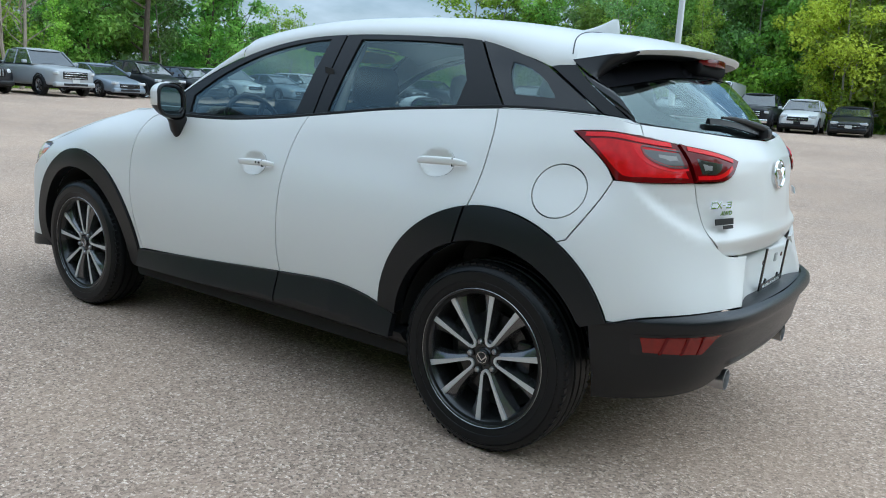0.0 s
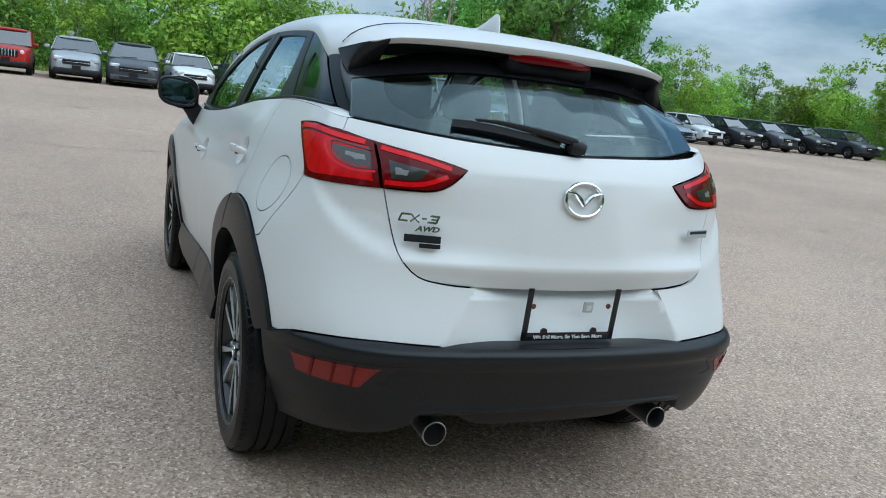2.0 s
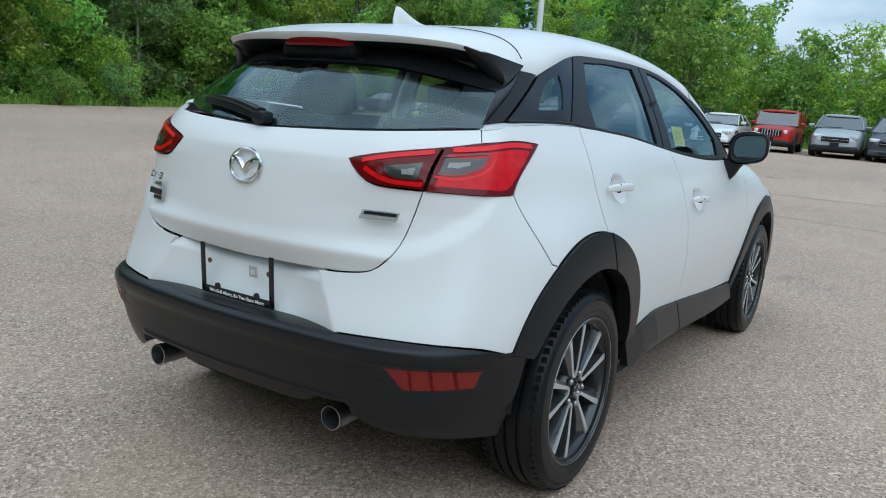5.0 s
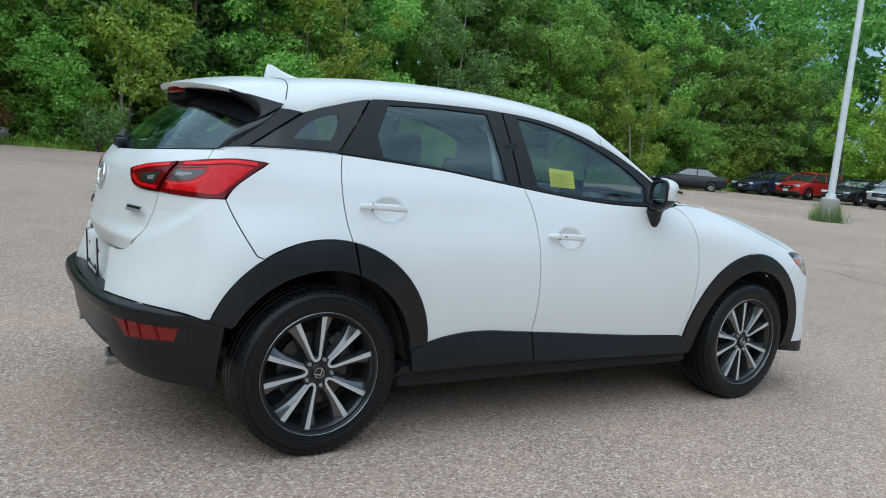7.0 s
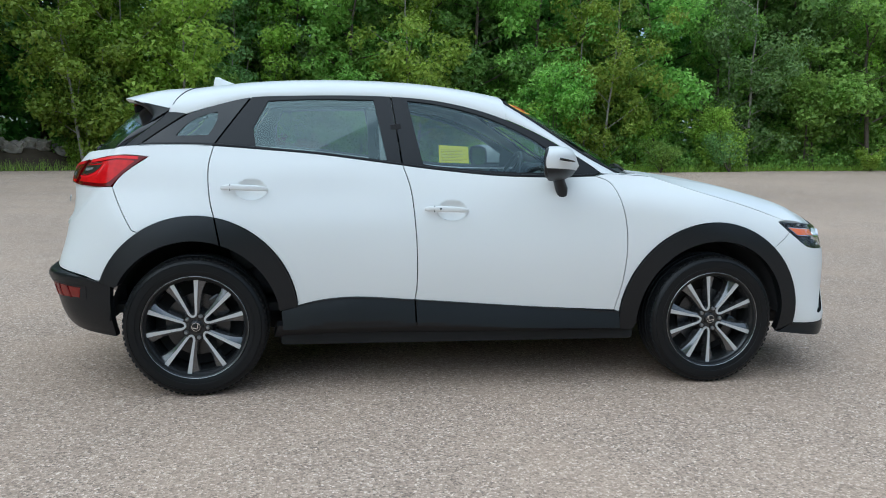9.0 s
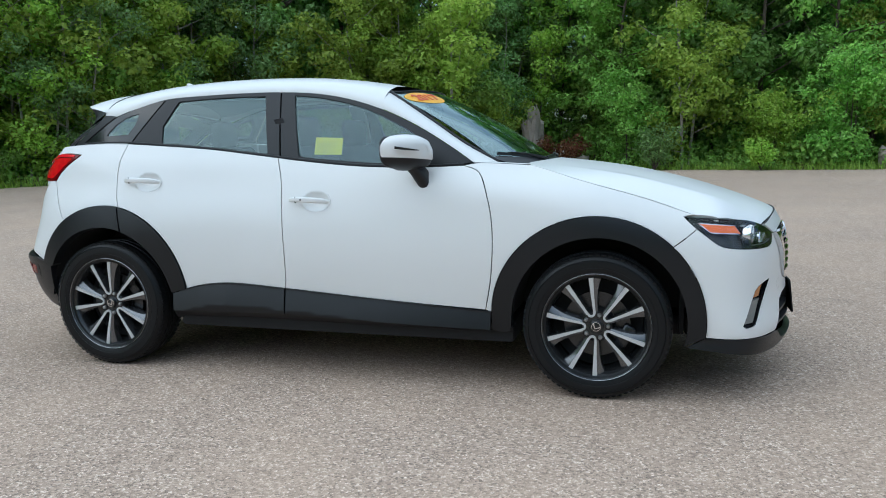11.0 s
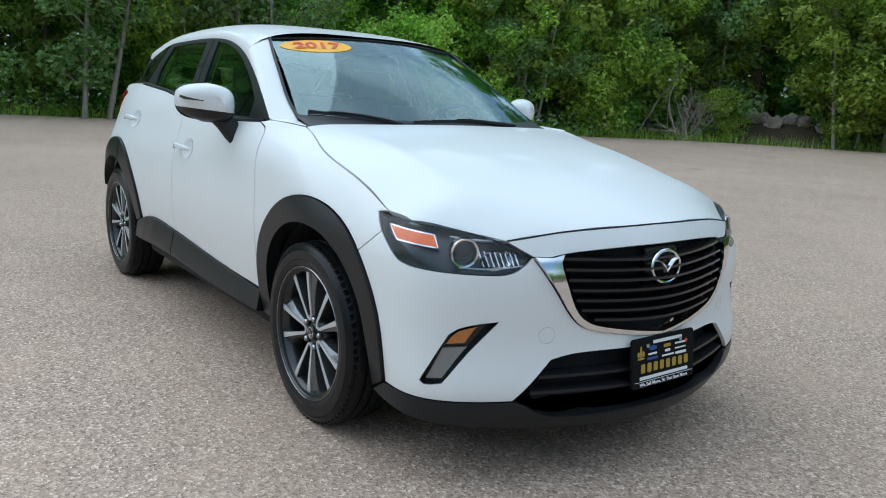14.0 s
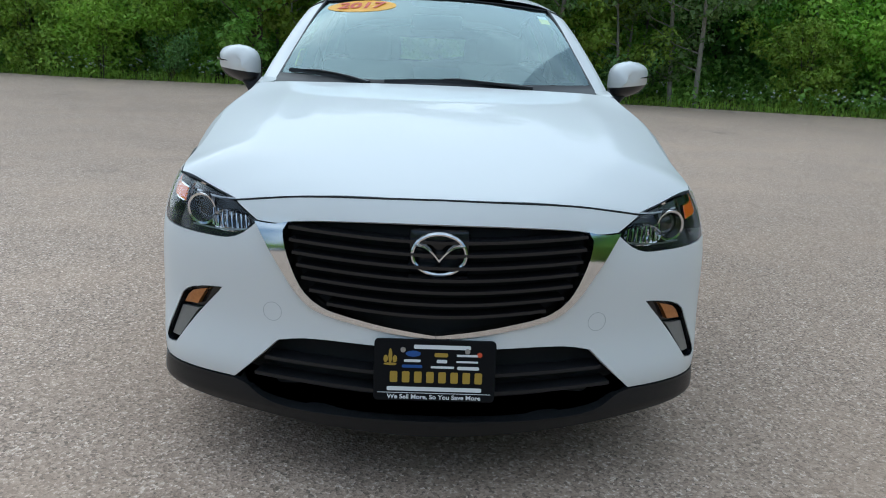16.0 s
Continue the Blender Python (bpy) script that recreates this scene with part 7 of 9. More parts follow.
    foot = sweep([(0.435, k * 0.860, 1.080), (0.450, k * 0.835, 1.046), (0.470, k * 0.806, 1.008), (0.480, k * 0.785, 0.972)], rounded_rect(0.090, 0.060, 0.024, 3), scale=[1.0, 0.9, 1.0, 0.85], up=(1, 0, 0))
    part("mirror_foot", foot, SATIN_BLACK, mirror, "black mirror foot")
    sig = sweep([(0.402, k * 1.0075, 1.148), (0.440, k * 0.998, 1.142), (0.476, k * 0.972, 1.137), (0.497, k * 0.940, 1.134)], [(-0.004, -0.006), (0.004, -0.006), (0.004, 0.006), (-0.004, 0.006)], scale=[1, 0.9, 0.6, 0.2])
    part("mirror_signal", sig, GREY_LENS, mirror, "smoked mirror indicator")

# ---- wipers ----
BLADE = [(-0.006, -0.006), (0.006, -0.006), (0.0025, 0.009), (-0.0025, 0.009)]
for blade, arm in (([(-0.62, 0.052), (-0.52, 0.046), (-0.42, 0.032), (-0.34, 0.016), (-0.28, 0.004)], [(-0.27, -0.006), (-0.34, 0.020), (-0.42, 0.042), (-0.50, 0.052), (-0.55, 0.052)]),
                   ([(-0.21, 0.016), (-0.10, 0.028), (0.04, 0.034), (0.18, 0.030), (0.33, 0.016)], [(0.38, -0.004), (0.28, 0.014), (0.18, 0.030), (0.08, 0.042), (0.02, 0.041)])):
    pts = screen_at(np.array([(0.6 * y / 0.66, t) for y, t in blade])) + [0.006, 0, 0.008]
    wiper = part("front_wiper", sweep(smooth_line([tuple(p) for p in pts], 0.03), BLADE), SATIN_BLACK, car, "black front wiper")
    pts = screen_at(np.array([(0.6 * y / 0.66, t) for y, t in arm])) + [0.012, 0, 0.014]
    part("wiper_arm", sweep([tuple(p) for p in pts], rounded_rect(0.017, 0.011, 0.004, 2), scale=[1.3, 1.2, 1.0, 0.9, 0.6]), SATIN_BLACK, wiper, "black wiper arm")
rw = hatch_at(np.array([(0.05, 0.016), (0.13, 0.026), (0.22, 0.036), (0.29, 0.040), (0.335, 0.038)])) + [-0.012, 0, 0.011]
rear_wiper = part("rear_wiper", sweep(rw, [(-0.011, -0.010), (0.011, -0.010), (0.005, 0.010), (-0.005, 0.010)]), SATIN_BLACK, tailgate, "black rear wiper")
ra = hatch_at(np.array([(0.01, 0.020), (0.08, 0.032), (0.15, 0.042), (0.22, 0.048), (0.28, 0.047)])) + [-0.024, 0, 0.020]
part("rear_wiper_arm", sweep(ra, rounded_rect(0.026, 0.018, 0.007, 2), scale=[1.35, 1.2, 1.0, 0.75, 0.4]), SATIN_BLACK, rear_wiper, "black rear wiper arm")
part("rear_wiper_pivot", box((0.05, 0.056, 0.040), tuple(hatch_at(np.array([(0.008, 0.014)]))[0] + [-0.016, 0, 0.010]), 0.014), SATIN_BLACK, rear_wiper, "black wiper pivot cover")

# ---- emblems ----
def emblem(place, facing, w, h, parent):
    m = Matrix.Translation(place) @ facing
    ring_path = [(w * math.cos(a), h * math.sin(a) * (1.0 if math.sin(a) < 0 else 0.96), 0.004) for a in np.linspace(0, 2 * math.pi, 49)]
    bm = sweep(ring_path, circle(0.0056, 8), caps=False)
    bmesh.ops.transform(bm, matrix=m, verts=bm.verts)
    part("emblem_ring", bm, CHROME, parent, "chrome oval ring")
    for k in (1, -1):
        path = [(k * w * 0.93, h * 0.40, 0.003), (k * w * 0.55, h * 0.33, 0.008), (k * w * 0.22, h * 0.02, 0.010), (0.0, -h * 0.34, 0.006)]
        bm = sweep(smooth_line(path, 0.01), [(-0.0075, -0.003), (0.0075, -0.003), (0.002, 0.006), (-0.002, 0.006)], scale=None)
        bmesh.ops.transform(bm, matrix=m, verts=bm.verts)
        part("emblem_wing", bm, CHROME, parent, "chrome wing shape")


TO_REAR = Matrix(((0, 0, -1, 0), (-1, 0, 0, 0), (0, 1, 0, 0), (0, 0, 0, 1)))
TO_FRONT = Matrix(((0, 0, 1, 0), (1, 0, 0, 0), (0, 1, 0, 0), (0, 0, 0, 1)))
emblem((-1.970, 0, 1.004), TO_REAR @ Matrix.Rotation(radians(-8), 4, "X"), 0.062, 0.048, tailgate)
emblem((2.168, 0, 0.692), TO_FRONT @ Matrix.Rotation(radians(-6), 4, "X"), 0.070, 0.054, grille)
part("emblem_plate", box((0.03, 0.16, 0.12), (2.138, 0, 0.692), 0.012), GLOSS_BLACK, grille, "gloss black emblem plate")


def rear_pose(y, z, out=0.004, tilt=-6):
    q = np.array([R(abs(y), z)])
    p, n = skin(q)[0], surf_normals(skin, q, -1.0)[0]
    if y < 0:
        p, n = p * [1, -1, 1], n * [1, -1, 1]
    right = Vector((0, 0, 1)).cross(Vector(n)).normalized()
    up = Vector(n).cross(right)
    m = Matrix((right, up, Vector(n))).transposed().to_4x4()
    return Matrix.Translation(Vector(p) + Vector(n) * out) @ m


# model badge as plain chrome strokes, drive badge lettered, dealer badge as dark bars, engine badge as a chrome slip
for dx, dy, w, h in ((-0.038, 0.009, 0.026, 0.0055), (-0.038, -0.009, 0.026, 0.0055), (-0.049, 0, 0.006, 0.022), (0.016, 0.0, 0.014, 0.005), (0.041, 0.009, 0.026, 0.0055), (0.043, 0.0, 0.018, 0.0045), (0.041, -0.009, 0.026, 0.0055), (0.052, 0, 0.006, 0.022)):
    sh = Matrix(((1, 0.35, 0, 0), (0, 1, 0, 0), (0, 0, 1, 0), (0, 0, 0, 1)))
    bm = box((w, h, 0.004), (dx, dy, 0), 0.001, 1, m=rear_pose(0.478, 0.919) @ sh)
    part("badge_stroke", bm, CHROME, tailgate, "chrome badge stroke", False)
for ang in (42, -42):
    bm = box((0.034, 0.0055, 0.004), (0, 0, 0), 0.001, 1, m=rear_pose(0.478, 0.919) @ Matrix.Translation((-0.010, 0, 0)) @ Matrix.Rotation(radians(ang), 4, "Z"))
    part("badge_stroke", bm, CHROME, tailgate, "chrome badge stroke", False)
lettering("drive_badge", "AWD", 0.019, rear_pose(0.455, 0.892), CHROME, tailgate, 0.0015, 0.3, 0.0008, "chrome lettering", 1.35)
part("dealer_badge", prism(rounded_rect(0.100, 0.020, 0.002), 0.002, m=rear_pose(0.466, 0.866)), SATIN_BLACK, tailgate, "dark dealer badge bar", False)
part("dealer_badge", prism(rounded_rect(0.058, 0.012, 0.002), 0.002, m=rear_pose(0.446, 0.848)), SATIN_BLACK, tailgate, "dark dealer badge bar", False)
slip = rear_pose(-0.470, 0.912)
part("engine_badge", prism([(-0.058, -0.012), (0.052, -0.012), (0.060, 0.013), (-0.048, 0.013)], 0.004, bevel=0.001, m=slip), BADGE, tailgate, "silver badge slip", False)
part("engine_badge_bar", prism([(-0.044, 0.000), (0.050, 0.000), (0.053, 0.009), (-0.041, 0.009)], 0.0008, m=slip @ Matrix.Translation((0, 0, 0.0042))), SATIN_BLACK, tailgate, "dark bar", False)

# ---- rear plate frame and bare plate panel ----
pm = Matrix.Translation((-1.998, 0.0, 0.672)) @ TO_REAR @ Matrix.Rotation(radians(4), 4, "X")
bm = bmesh.new()
for size, at in (((0.018, 0.158, 0.006), (-0.148, 0, 0)), ((0.018, 0.158, 0.006), (0.148, 0, 0)), ((0.314, 0.024, 0.006), (0, -0.067, 0))):
    box(size, at, 0.0025, 2, m=pm, bm=bm)
plate_frame = part("plate_frame", bm, GLOSS_BLACK, car, "black plate frame with white slogan")
lettering("slogan", "We Sell More, So You Save More", 0.0155, pm @ Matrix.Translation((0, -0.068, 0.0035)), WHITE_PRINT, plate_frame, 0.0004, 0, 0.0004, "white lettering", 1.12)
for x in (-0.085, 0.085):
    part("frame_lug", prism(circle(0.011, 16), 0.005, m=pm @ Matrix.Translation((x, -0.052, -0.002))), GLOSS_BLACK, plate_frame, "", False)
for x in (-0.128, 0.128):
    part("plate_screw", prism(circle(0.008, 14), 0.003, m=pm @ Matrix.Translation((x, 0.022, -0.010))), plain("rusty_steel", (0.12, 0.05, 0.03), 0.8, stain=0.3), plate_frame, "rusty screw", False)
part("plate_clip", prism(rounded_rect(0.032, 0.032, 0.002), 0.004, m=pm @ Matrix.Translation((0.060, 0.018, -0.014))), CABIN_LIGHT, plate_frame, "pale plastic clip", False)
part("plate_clip", prism(rounded_rect(0.018, 0.014, 0.002), 0.006, m=pm @ Matrix.Translation((0.060, 0.016, -0.013))), plain("pale_plastic", (0.6, 0.6, 0.57), 0.6, stain=0.1), plate_frame, "pale plastic clip", False)

# ---- front dealer plate ----
fm = Matrix.Translation((2.196, 0.0, 0.382)) @ TO_FRONT @ Matrix.Rotation(radians(-7), 4, "X")
front_plate = part("front_plate", prism(rounded_rect(0.322, 0.166, 0.012), 0.008, bevel=0.002, m=fm), PLATE_BLACK, car, "black dealer plate with printed bars", False)
part("plate_bracket", box((0.05, 0.20, 0.10), (2.165, 0, 0.385), 0.01), SATIN_BLACK, front_plate, "black plate bracket")


def mark(name, shape, mat, x, y, lift=0.0085, label=""):
    return part(name, prism(shape, 0.0008, m=fm @ Matrix.Translation((x, y, lift))), mat, front_plate, label, False)


mark("printed_bar", rounded_rect(0.150, 0.011, 0.003), WHITE_PRINT, 0.018, 0.064)
for i, (x, y, w, h, mat) in enumerate(((-0.058, 0.045, 0.040, 0.016, BLUE_PRINT), (0.016, 0.043, 0.036, 0.011, GOLD_PRINT), (0.085, 0.043, 0.056, 0.006, WHITE_PRINT), (-0.060, 0.026, 0.044, 0.007, WHITE_PRINT), (0.018, 0.026, 0.028, 0.009, WHITE_PRINT), (0.085, 0.026, 0.058, 0.005, WHITE_PRINT), (-0.060, 0.011, 0.054, 0.008, BLUE_PRINT), (0.020, 0.010, 0.062, 0.006, WHITE_PRINT), (0.088, 0.009, 0.058, 0.009, WHITE_PRINT))):
    mark("logo_shape", circle(w / 2, 24, h / w) if mat is BLUE_PRINT and i == 0 else rounded_rect(w, h, min(w, h) * 0.4), mat, x, y)
mark("logo_shape", circle(0.007, 12), RED_PRINT, 0.117, 0.046)
for x in np.linspace(-0.108, 0.116, 8):
    mark("gold_letter_bar", rounded_rect(0.020, 0.030, 0.004), GOLD_PRINT, x, -0.018)
for x, y, w, h in ((-0.118, 0.038, 0.010, 0.040), (-0.130, 0.030, 0.012, 0.020), (-0.106, 0.030, 0.012, 0.020), (-0.118, 0.016, 0.034, 0.007)):
    mark("gold_ornament", circle(w / 2, 16, h / w), GOLD_PRINT, x, y)
mark("printed_bar", rounded_rect(0.250, 0.011, 0.003), WHITE_PRINT, 0.0, -0.050)
mark("divider", rounded_rect(0.300, 0.0015, 0.0005), WHITE_PRINT, 0, -0.061)
lettering("slogan", "We Sell More, So You Save More", 0.0165, fm @ Matrix.Translation((0, -0.072, 0.0088)), WHITE_PRINT, front_plate, 0.0004, 0, 0.0004, "white lettering", 1.1)
for x in (-0.085, 0.085):
    part("plate_bolt", prism(circle(0.007, 14), 0.003, m=fm @ Matrix.Translation((x, 0.055, 0.008))), STEEL, front_plate, "steel bolt", False)

# ---- exhaust tips ----
for k in (1, -1):
    tip = lathe([(0.031, -0.20), (0.0350, -0.02), (0.0362, 0.0), (0.0335, 0.001), (0.0310, -0.02), (0.0295, -0.14), (0.0001, -0.14)], 32, "x")
    bmesh.ops.transform(tip, matrix=Matrix.Translation((-1.985, k * 0.386, 0.322)) @ Matrix.Rotation(math.pi, 4, "Z"), verts=tip.verts)
    part("exhaust_tip", tip, STEEL, car, "steel exhaust tip")
part("silencer", box((0.24, 0.56, 0.08), (-1.60, 0, 0.345), 0.038), DARK, car, "dark silencer box")

# ---- stickers ----
yl = [(-0.080 , 1.090 + 0.0), (0.068, 1.088), (0.068, 1.170), (-0.080, 1.176)]
st = patch(flank, loop(*[[yl[i], yl[(i + 1) % 4]] for i in range(4)]) - [0.045, -0.030], lift=-0.011, thick=0.0, gap=0, rounding=0, step=0.04)
v, f, n = mirrored(st)
sticker = mesh_ob("window_sticker", np.vstack([v]), f, YELLOW, doors_front[1], "yellow paper sticker inside the window", n)
for i in range(9):
    z = 1.183 - 0.0075 * i
    ln = patch(flank, loop([(-0.115, z), (0.012 - 0.02 * (i % 3), z)], [(0.012 - 0.02 * (i % 3), z), (0.012 - 0.02 * (i % 3), z - 0.0016)], [(0.012 - 0.02 * (i % 3), z - 0.0016), (-0.115, z - 0.0016)], [(-0.115, z - 0.0016), (-0.115, z)]), lift=-0.0095, thick=0, gap=0, rounding=0)
    v, f, n = mirrored(ln)
    mesh_ob("printed_line", v, f, plain("olive_print", (0.28, 0.25, 0.02), 0.7) if i == 0 else bpy.data.materials["olive_print"], doors_front[1], "", n)
oval = np.array([(-0.388 + 0.178 * math.cos(a), 0.664 + 0.067 * math.sin(a)) for a in np.linspace(0, 2 * math.pi, 48, endpoint=False)])
ov = patch(screen_at, oval, out=1.0, lift=0.0015, thick=0.001, gap=0, rounding=0, step=0.04)
mesh_ob("year_sticker", *ov[:2], ORANGE_YELLOW, ws_ob, "orange-yellow oval year sticker", ov[2])
ringp = patch(screen_at, oval, out=1.0, lift=0.0020, thick=0, gap=0.005, rounding=0, step=0.04, holes=[(oval - oval.mean(0)) * [0.93, 0.86] + oval.mean(0)])
mesh_ob("sticker_rim", *ringp[:2], plain("yellow_vinyl", (0.85, 0.62, 0.02), 0.5), ws_ob, "yellow rim", ringp[2])
c0, cx1, cy1 = (screen_at(np.array([q]))[0] for q in ((-0.388, 0.664), (-0.368, 0.664), (-0.388, 0.684)))
ex, ey = Vector(cx1 - c0).normalized(), Vector(cy1 - c0).normalized()
ez = ex.cross(ey).normalized()
ey = ez.cross(ex)
om = Matrix((ex, ey, ez)).transposed().to_4x4()
lettering("year", "2017", 0.092, Matrix.Translation(Vector(c0) + ez * 0.0035) @ om, RED_PRINT, ws_ob, 0.0006, 0, 0.0022, "red numerals", 1.2)
for (a, b, w, h), mat in (((0.548, 0.62, 0.026, 0.030), YELLOW), ((0.548, 0.665, 0.024, 0.016), WHITE_PRINT)):
    sq = loop([(a - w, b - h), (a + w, b - h)], [(a + w, b - h), (a + w, b + h)], [(a + w, b + h), (a - w, b + h)], [(a - w, b + h), (a - w, b - h)])
    pc = patch(screen_at, sq, out=1.0, lift=-0.006, thick=0, gap=0, rounding=0)
    mesh_ob("inspection_sticker", *pc[:2], mat, ws_ob, "small inspection sticker", pc[2])

# ---- cabin ----
def seat(x, y, w, rear=False):
    s = part("seat", box((0.50, w, 0.16), (x, y, 0.52), 0.05, 3), CLOTH, car, "charcoal cloth seat")
    back = box((0.13, w, 0.62), (0, 0, 0.31), 0.05, 3, m=Matrix.Translation((x - 0.24, y, 0.56)) @ Matrix.Rotation(radians(-16), 4, "Y"))
    part("backrest", back, CLOTH, s, "charcoal cloth backrest")
    for hy in ((y - w * 0.27, y + w * 0.27) if rear else (y,)):
        part("headrest", box((0.10, 0.25, 0.17), (x - 0.43, hy, 1.235), 0.045, 3), CLOTH, s, "charcoal headrest")
        for d in (-0.05, 0.05):
            part("headrest_post", sweep([(x - 0.425, hy + d, 1.10), (x - 0.43, hy + d, 1.19)], circle(0.007, 8)), STEEL, s, "steel headrest post")


seat(0.10, 0.36, 0.50)
seat(0.10, -0.36, 0.50)
seat(-0.82, 0.0, 1.24, True)
dash = bmesh.new()
box((0.42, 1.36, 0.22), (0.78, 0, 0.95), 0.07, 3, bm=dash)
box((0.30, 1.30, 0.25), (0.78, 0, 0.78), 0.05, 2, bm=dash)
dash_ob = part("dashboard", dash, DASH, car, "dark grey dashboard")
part("instrument_hood", box((0.20, 0.36, 0.08), (0.64, 0.36, 1.055), 0.035, 3), DASH, dash_ob, "black instrument hood")
part("centre_screen", box((0.02, 0.20, 0.11), (0.62, 0.0, 1.09), 0.006, 2), GLOSS_BLACK, dash_ob, "black centre screen")
wheel_m = Matrix.Translation((0.47, 0.36, 1.0)) @ Matrix.Rotation(radians(-66), 4, "Y")
ringm = lathe([(0.172 + 0.014 * math.cos(a), 0.014 * math.sin(a)) for a in np.linspace(0, 2 * math.pi, 10, endpoint=False)], 40, "z", closed=True)
bmesh.ops.transform(ringm, matrix=wheel_m, verts=ringm.verts)
sw = part("steering_wheel", ringm, SATIN_BLACK, car, "black steering wheel")
part("steering_hub", box((0.12, 0.14, 0.05), (0, 0, 0), 0.02, 2, m=wheel_m), SATIN_BLACK, sw, "black steering hub")
for a in (0, 125, 235):
    part("steering_spoke", box((0.13, 0.035, 0.02), (0.10, 0, 0), 0.006, 1, m=wheel_m @ Matrix.Rotation(radians(a + 90), 4, "Z")), SATIN_BLACK, sw, "black spoke")
part("rear_view_mirror", box((0.04, 0.24, 0.07), (0.30, 0.0, 1.345), 0.018, 3), SATIN_BLACK, car, "black interior mirror")
part("cabin_floor", box((2.6, 1.40, 0.04), (-0.42, 0, 0.40)), DARK, car, "dark carpet floor", False)
rows = []
for x in np.linspace(-1.40, 0.20, 14):
    za = np.interp(x, _tx, _tz)
    ya = float(flank(np.array([[x, za]]))[0, 1]) - 0.03
    ys = np.linspace(-ya, ya, 13)
    rows.append(roof_at(np.c_[np.full(13, x), ys]) - [0, 0, 0.028])
hl = grid_mesh(rows, (0, 0, -1))
mesh_ob("headliner", *hl[:2], CABIN_LIGHT, car, "pale grey headliner", hl[2])
part("parcel_shelf", box((0.42, 1.10, 0.02), (-1.50, 0, 1.10), 0.006, 1), DASH, car, "dark parcel shelf")
for k in (1, -1):
    part("pillar_lining", sweep([(-0.36, k * 0.66, 1.09), (-0.37, k * 0.60, 1.28), (-0.38, k * 0.53, 1.42)], rounded_rect(0.03, 0.10, 0.012, 2), up=(1, 0, 0)), CABIN_LIGHT, car, "pale grey pillar lining")
    belt_l = sweep([(-0.34, k * 0.66, 1.30), (-0.30, k * 0.60, 1.10), (-0.22, k * 0.56, 0.85), (-0.20, k * 0.58, 0.62)], [(-0.025, -0.001), (0.025, -0.001), (0.025, 0.001), (-0.025, 0.001)], up=(0, 1, 0))
    part("seat_belt", belt_l, CLOTH, car, "dark seat belt")

# ---- parked vehicles ----
PAINTS = {}


def paint(name, colour, metal=0.25):
    if name not in PAINTS:
        PAINTS[name] = plain(name + "_paint", colour, 0.40, metal if max(colour) > 0.03 else 0.0, 0.35, grain=0.03, grain_scale=600, stain=0.05, spec=0.3)
    return PAINTS[name]


BLACK_PAINT, GREY_PAINT = ("black", (0.012, 0.013, 0.016)), ("dark_grey", (0.06, 0.065, 0.075))
SILVER_PAINT, WHITE_PAINT, RED_PAINT, BLUE_PAINT = ("silver", (0.38, 0.40, 0.42)), ("white", (0.74, 0.75, 0.76)), ("red", (0.42, 0.02, 0.015)), ("dark_blue", (0.02, 0.03, 0.06))
PALE_BLUE = ("blue_grey", (0.22, 0.26, 0.31))
FAR_GLASS = plain("dark_car_glass", (0.030, 0.037, 0.041), 0.08, coat=1.0, spec=1.0, stain=0.3, grain=0.3, grain_scale=3)
FAR_LAMP = plain("lamp_glass", (0.62, 0.64, 0.66), 0.15, 0.2, coat=1.0, grain=0.1, stain=0.1)
PLATE_WHITE = plain("plate_white", (0.55, 0.56, 0.55), 0.5, stain=0.1)

# length, width, height, wheelbase, tyre radius, bonnet height, belt height, bonnet end, windscreen top, roof end, rear glass foot, tail height, ride
SHAPES = {
    "sedan": (4.75, 1.82, 1.46, 2.75, 0.33, 0.86, 0.98, 0.98, 0.22, -1.05, -1.72, 1.04, 0.20),
    "suv": (4.60, 1.86, 1.70, 2.68, 0.36, 1.05, 1.12, 1.10, 0.42, -1.75, -2.12, 1.12, 0.24),
    "wagon": (4.65, 1.83, 1.55, 2.70, 0.34, 0.92, 1.02, 1.05, 0.30, -1.45, -2.10, 1.05, 0.20),
    "minivan": (5.10, 2.00, 1.74, 3.00, 0.35, 1.02, 1.08, 1.55, 0.62, -2.10, -2.42, 1.08, 0.20),
    "jeep": (4.20, 1.87, 1.84, 2.42, 0.40, 1.10, 1.16, 0.62, 0.34, -1.80, -1.92, 1.16, 0.30),
    "pickup": (5.60, 2.00, 1.90, 3.55, 0.40, 1.18, 1.24, 1.15, 0.52, -0.85, -1.00, 1.24, 0.36),
    "van": (5.60, 2.05, 2.45, 3.45, 0.36, 1.20, 1.30, 2.05, 1.25, -2.70, -2.78, 1.30, 0.25),
}


def ring_section(w, z0, z1, tuck=0.06, crown=0.05):
    """Half-width and heights of a body section, as (y, z), all round."""
    right = [(w * 0.90, z0), (w * 0.985, z0 + 0.10), (w, z0 + (z1 - z0) * 0.45), (w * 0.985, z0 + (z1 - z0) * 0.78), (w * 0.93, z1 - 0.035), (w * 0.80, z1), (w * 0.35, z1 + crown * 0.5)]
    return right + [(-y, z) for y, z in right[::-1]]


def loft(sections, xs, caps=True):
    bm = bmesh.new()
    rings = [[bm.verts.new((x, y, z)) for y, z in s] for x, s in zip(xs, sections)]
    n = len(rings[0])
    for a, b in zip(rings, rings[1:]):
        for i in range(n):
            bm.faces.new((a[i], a[(i + 1) % n], b[(i + 1) % n], b[i]))
    if caps:
        bm.faces.new(rings[0])
        bm.faces.new(rings[-1][::-1])
    bmesh.ops.recalc_face_normals(bm, faces=bm.faces)
    return bm


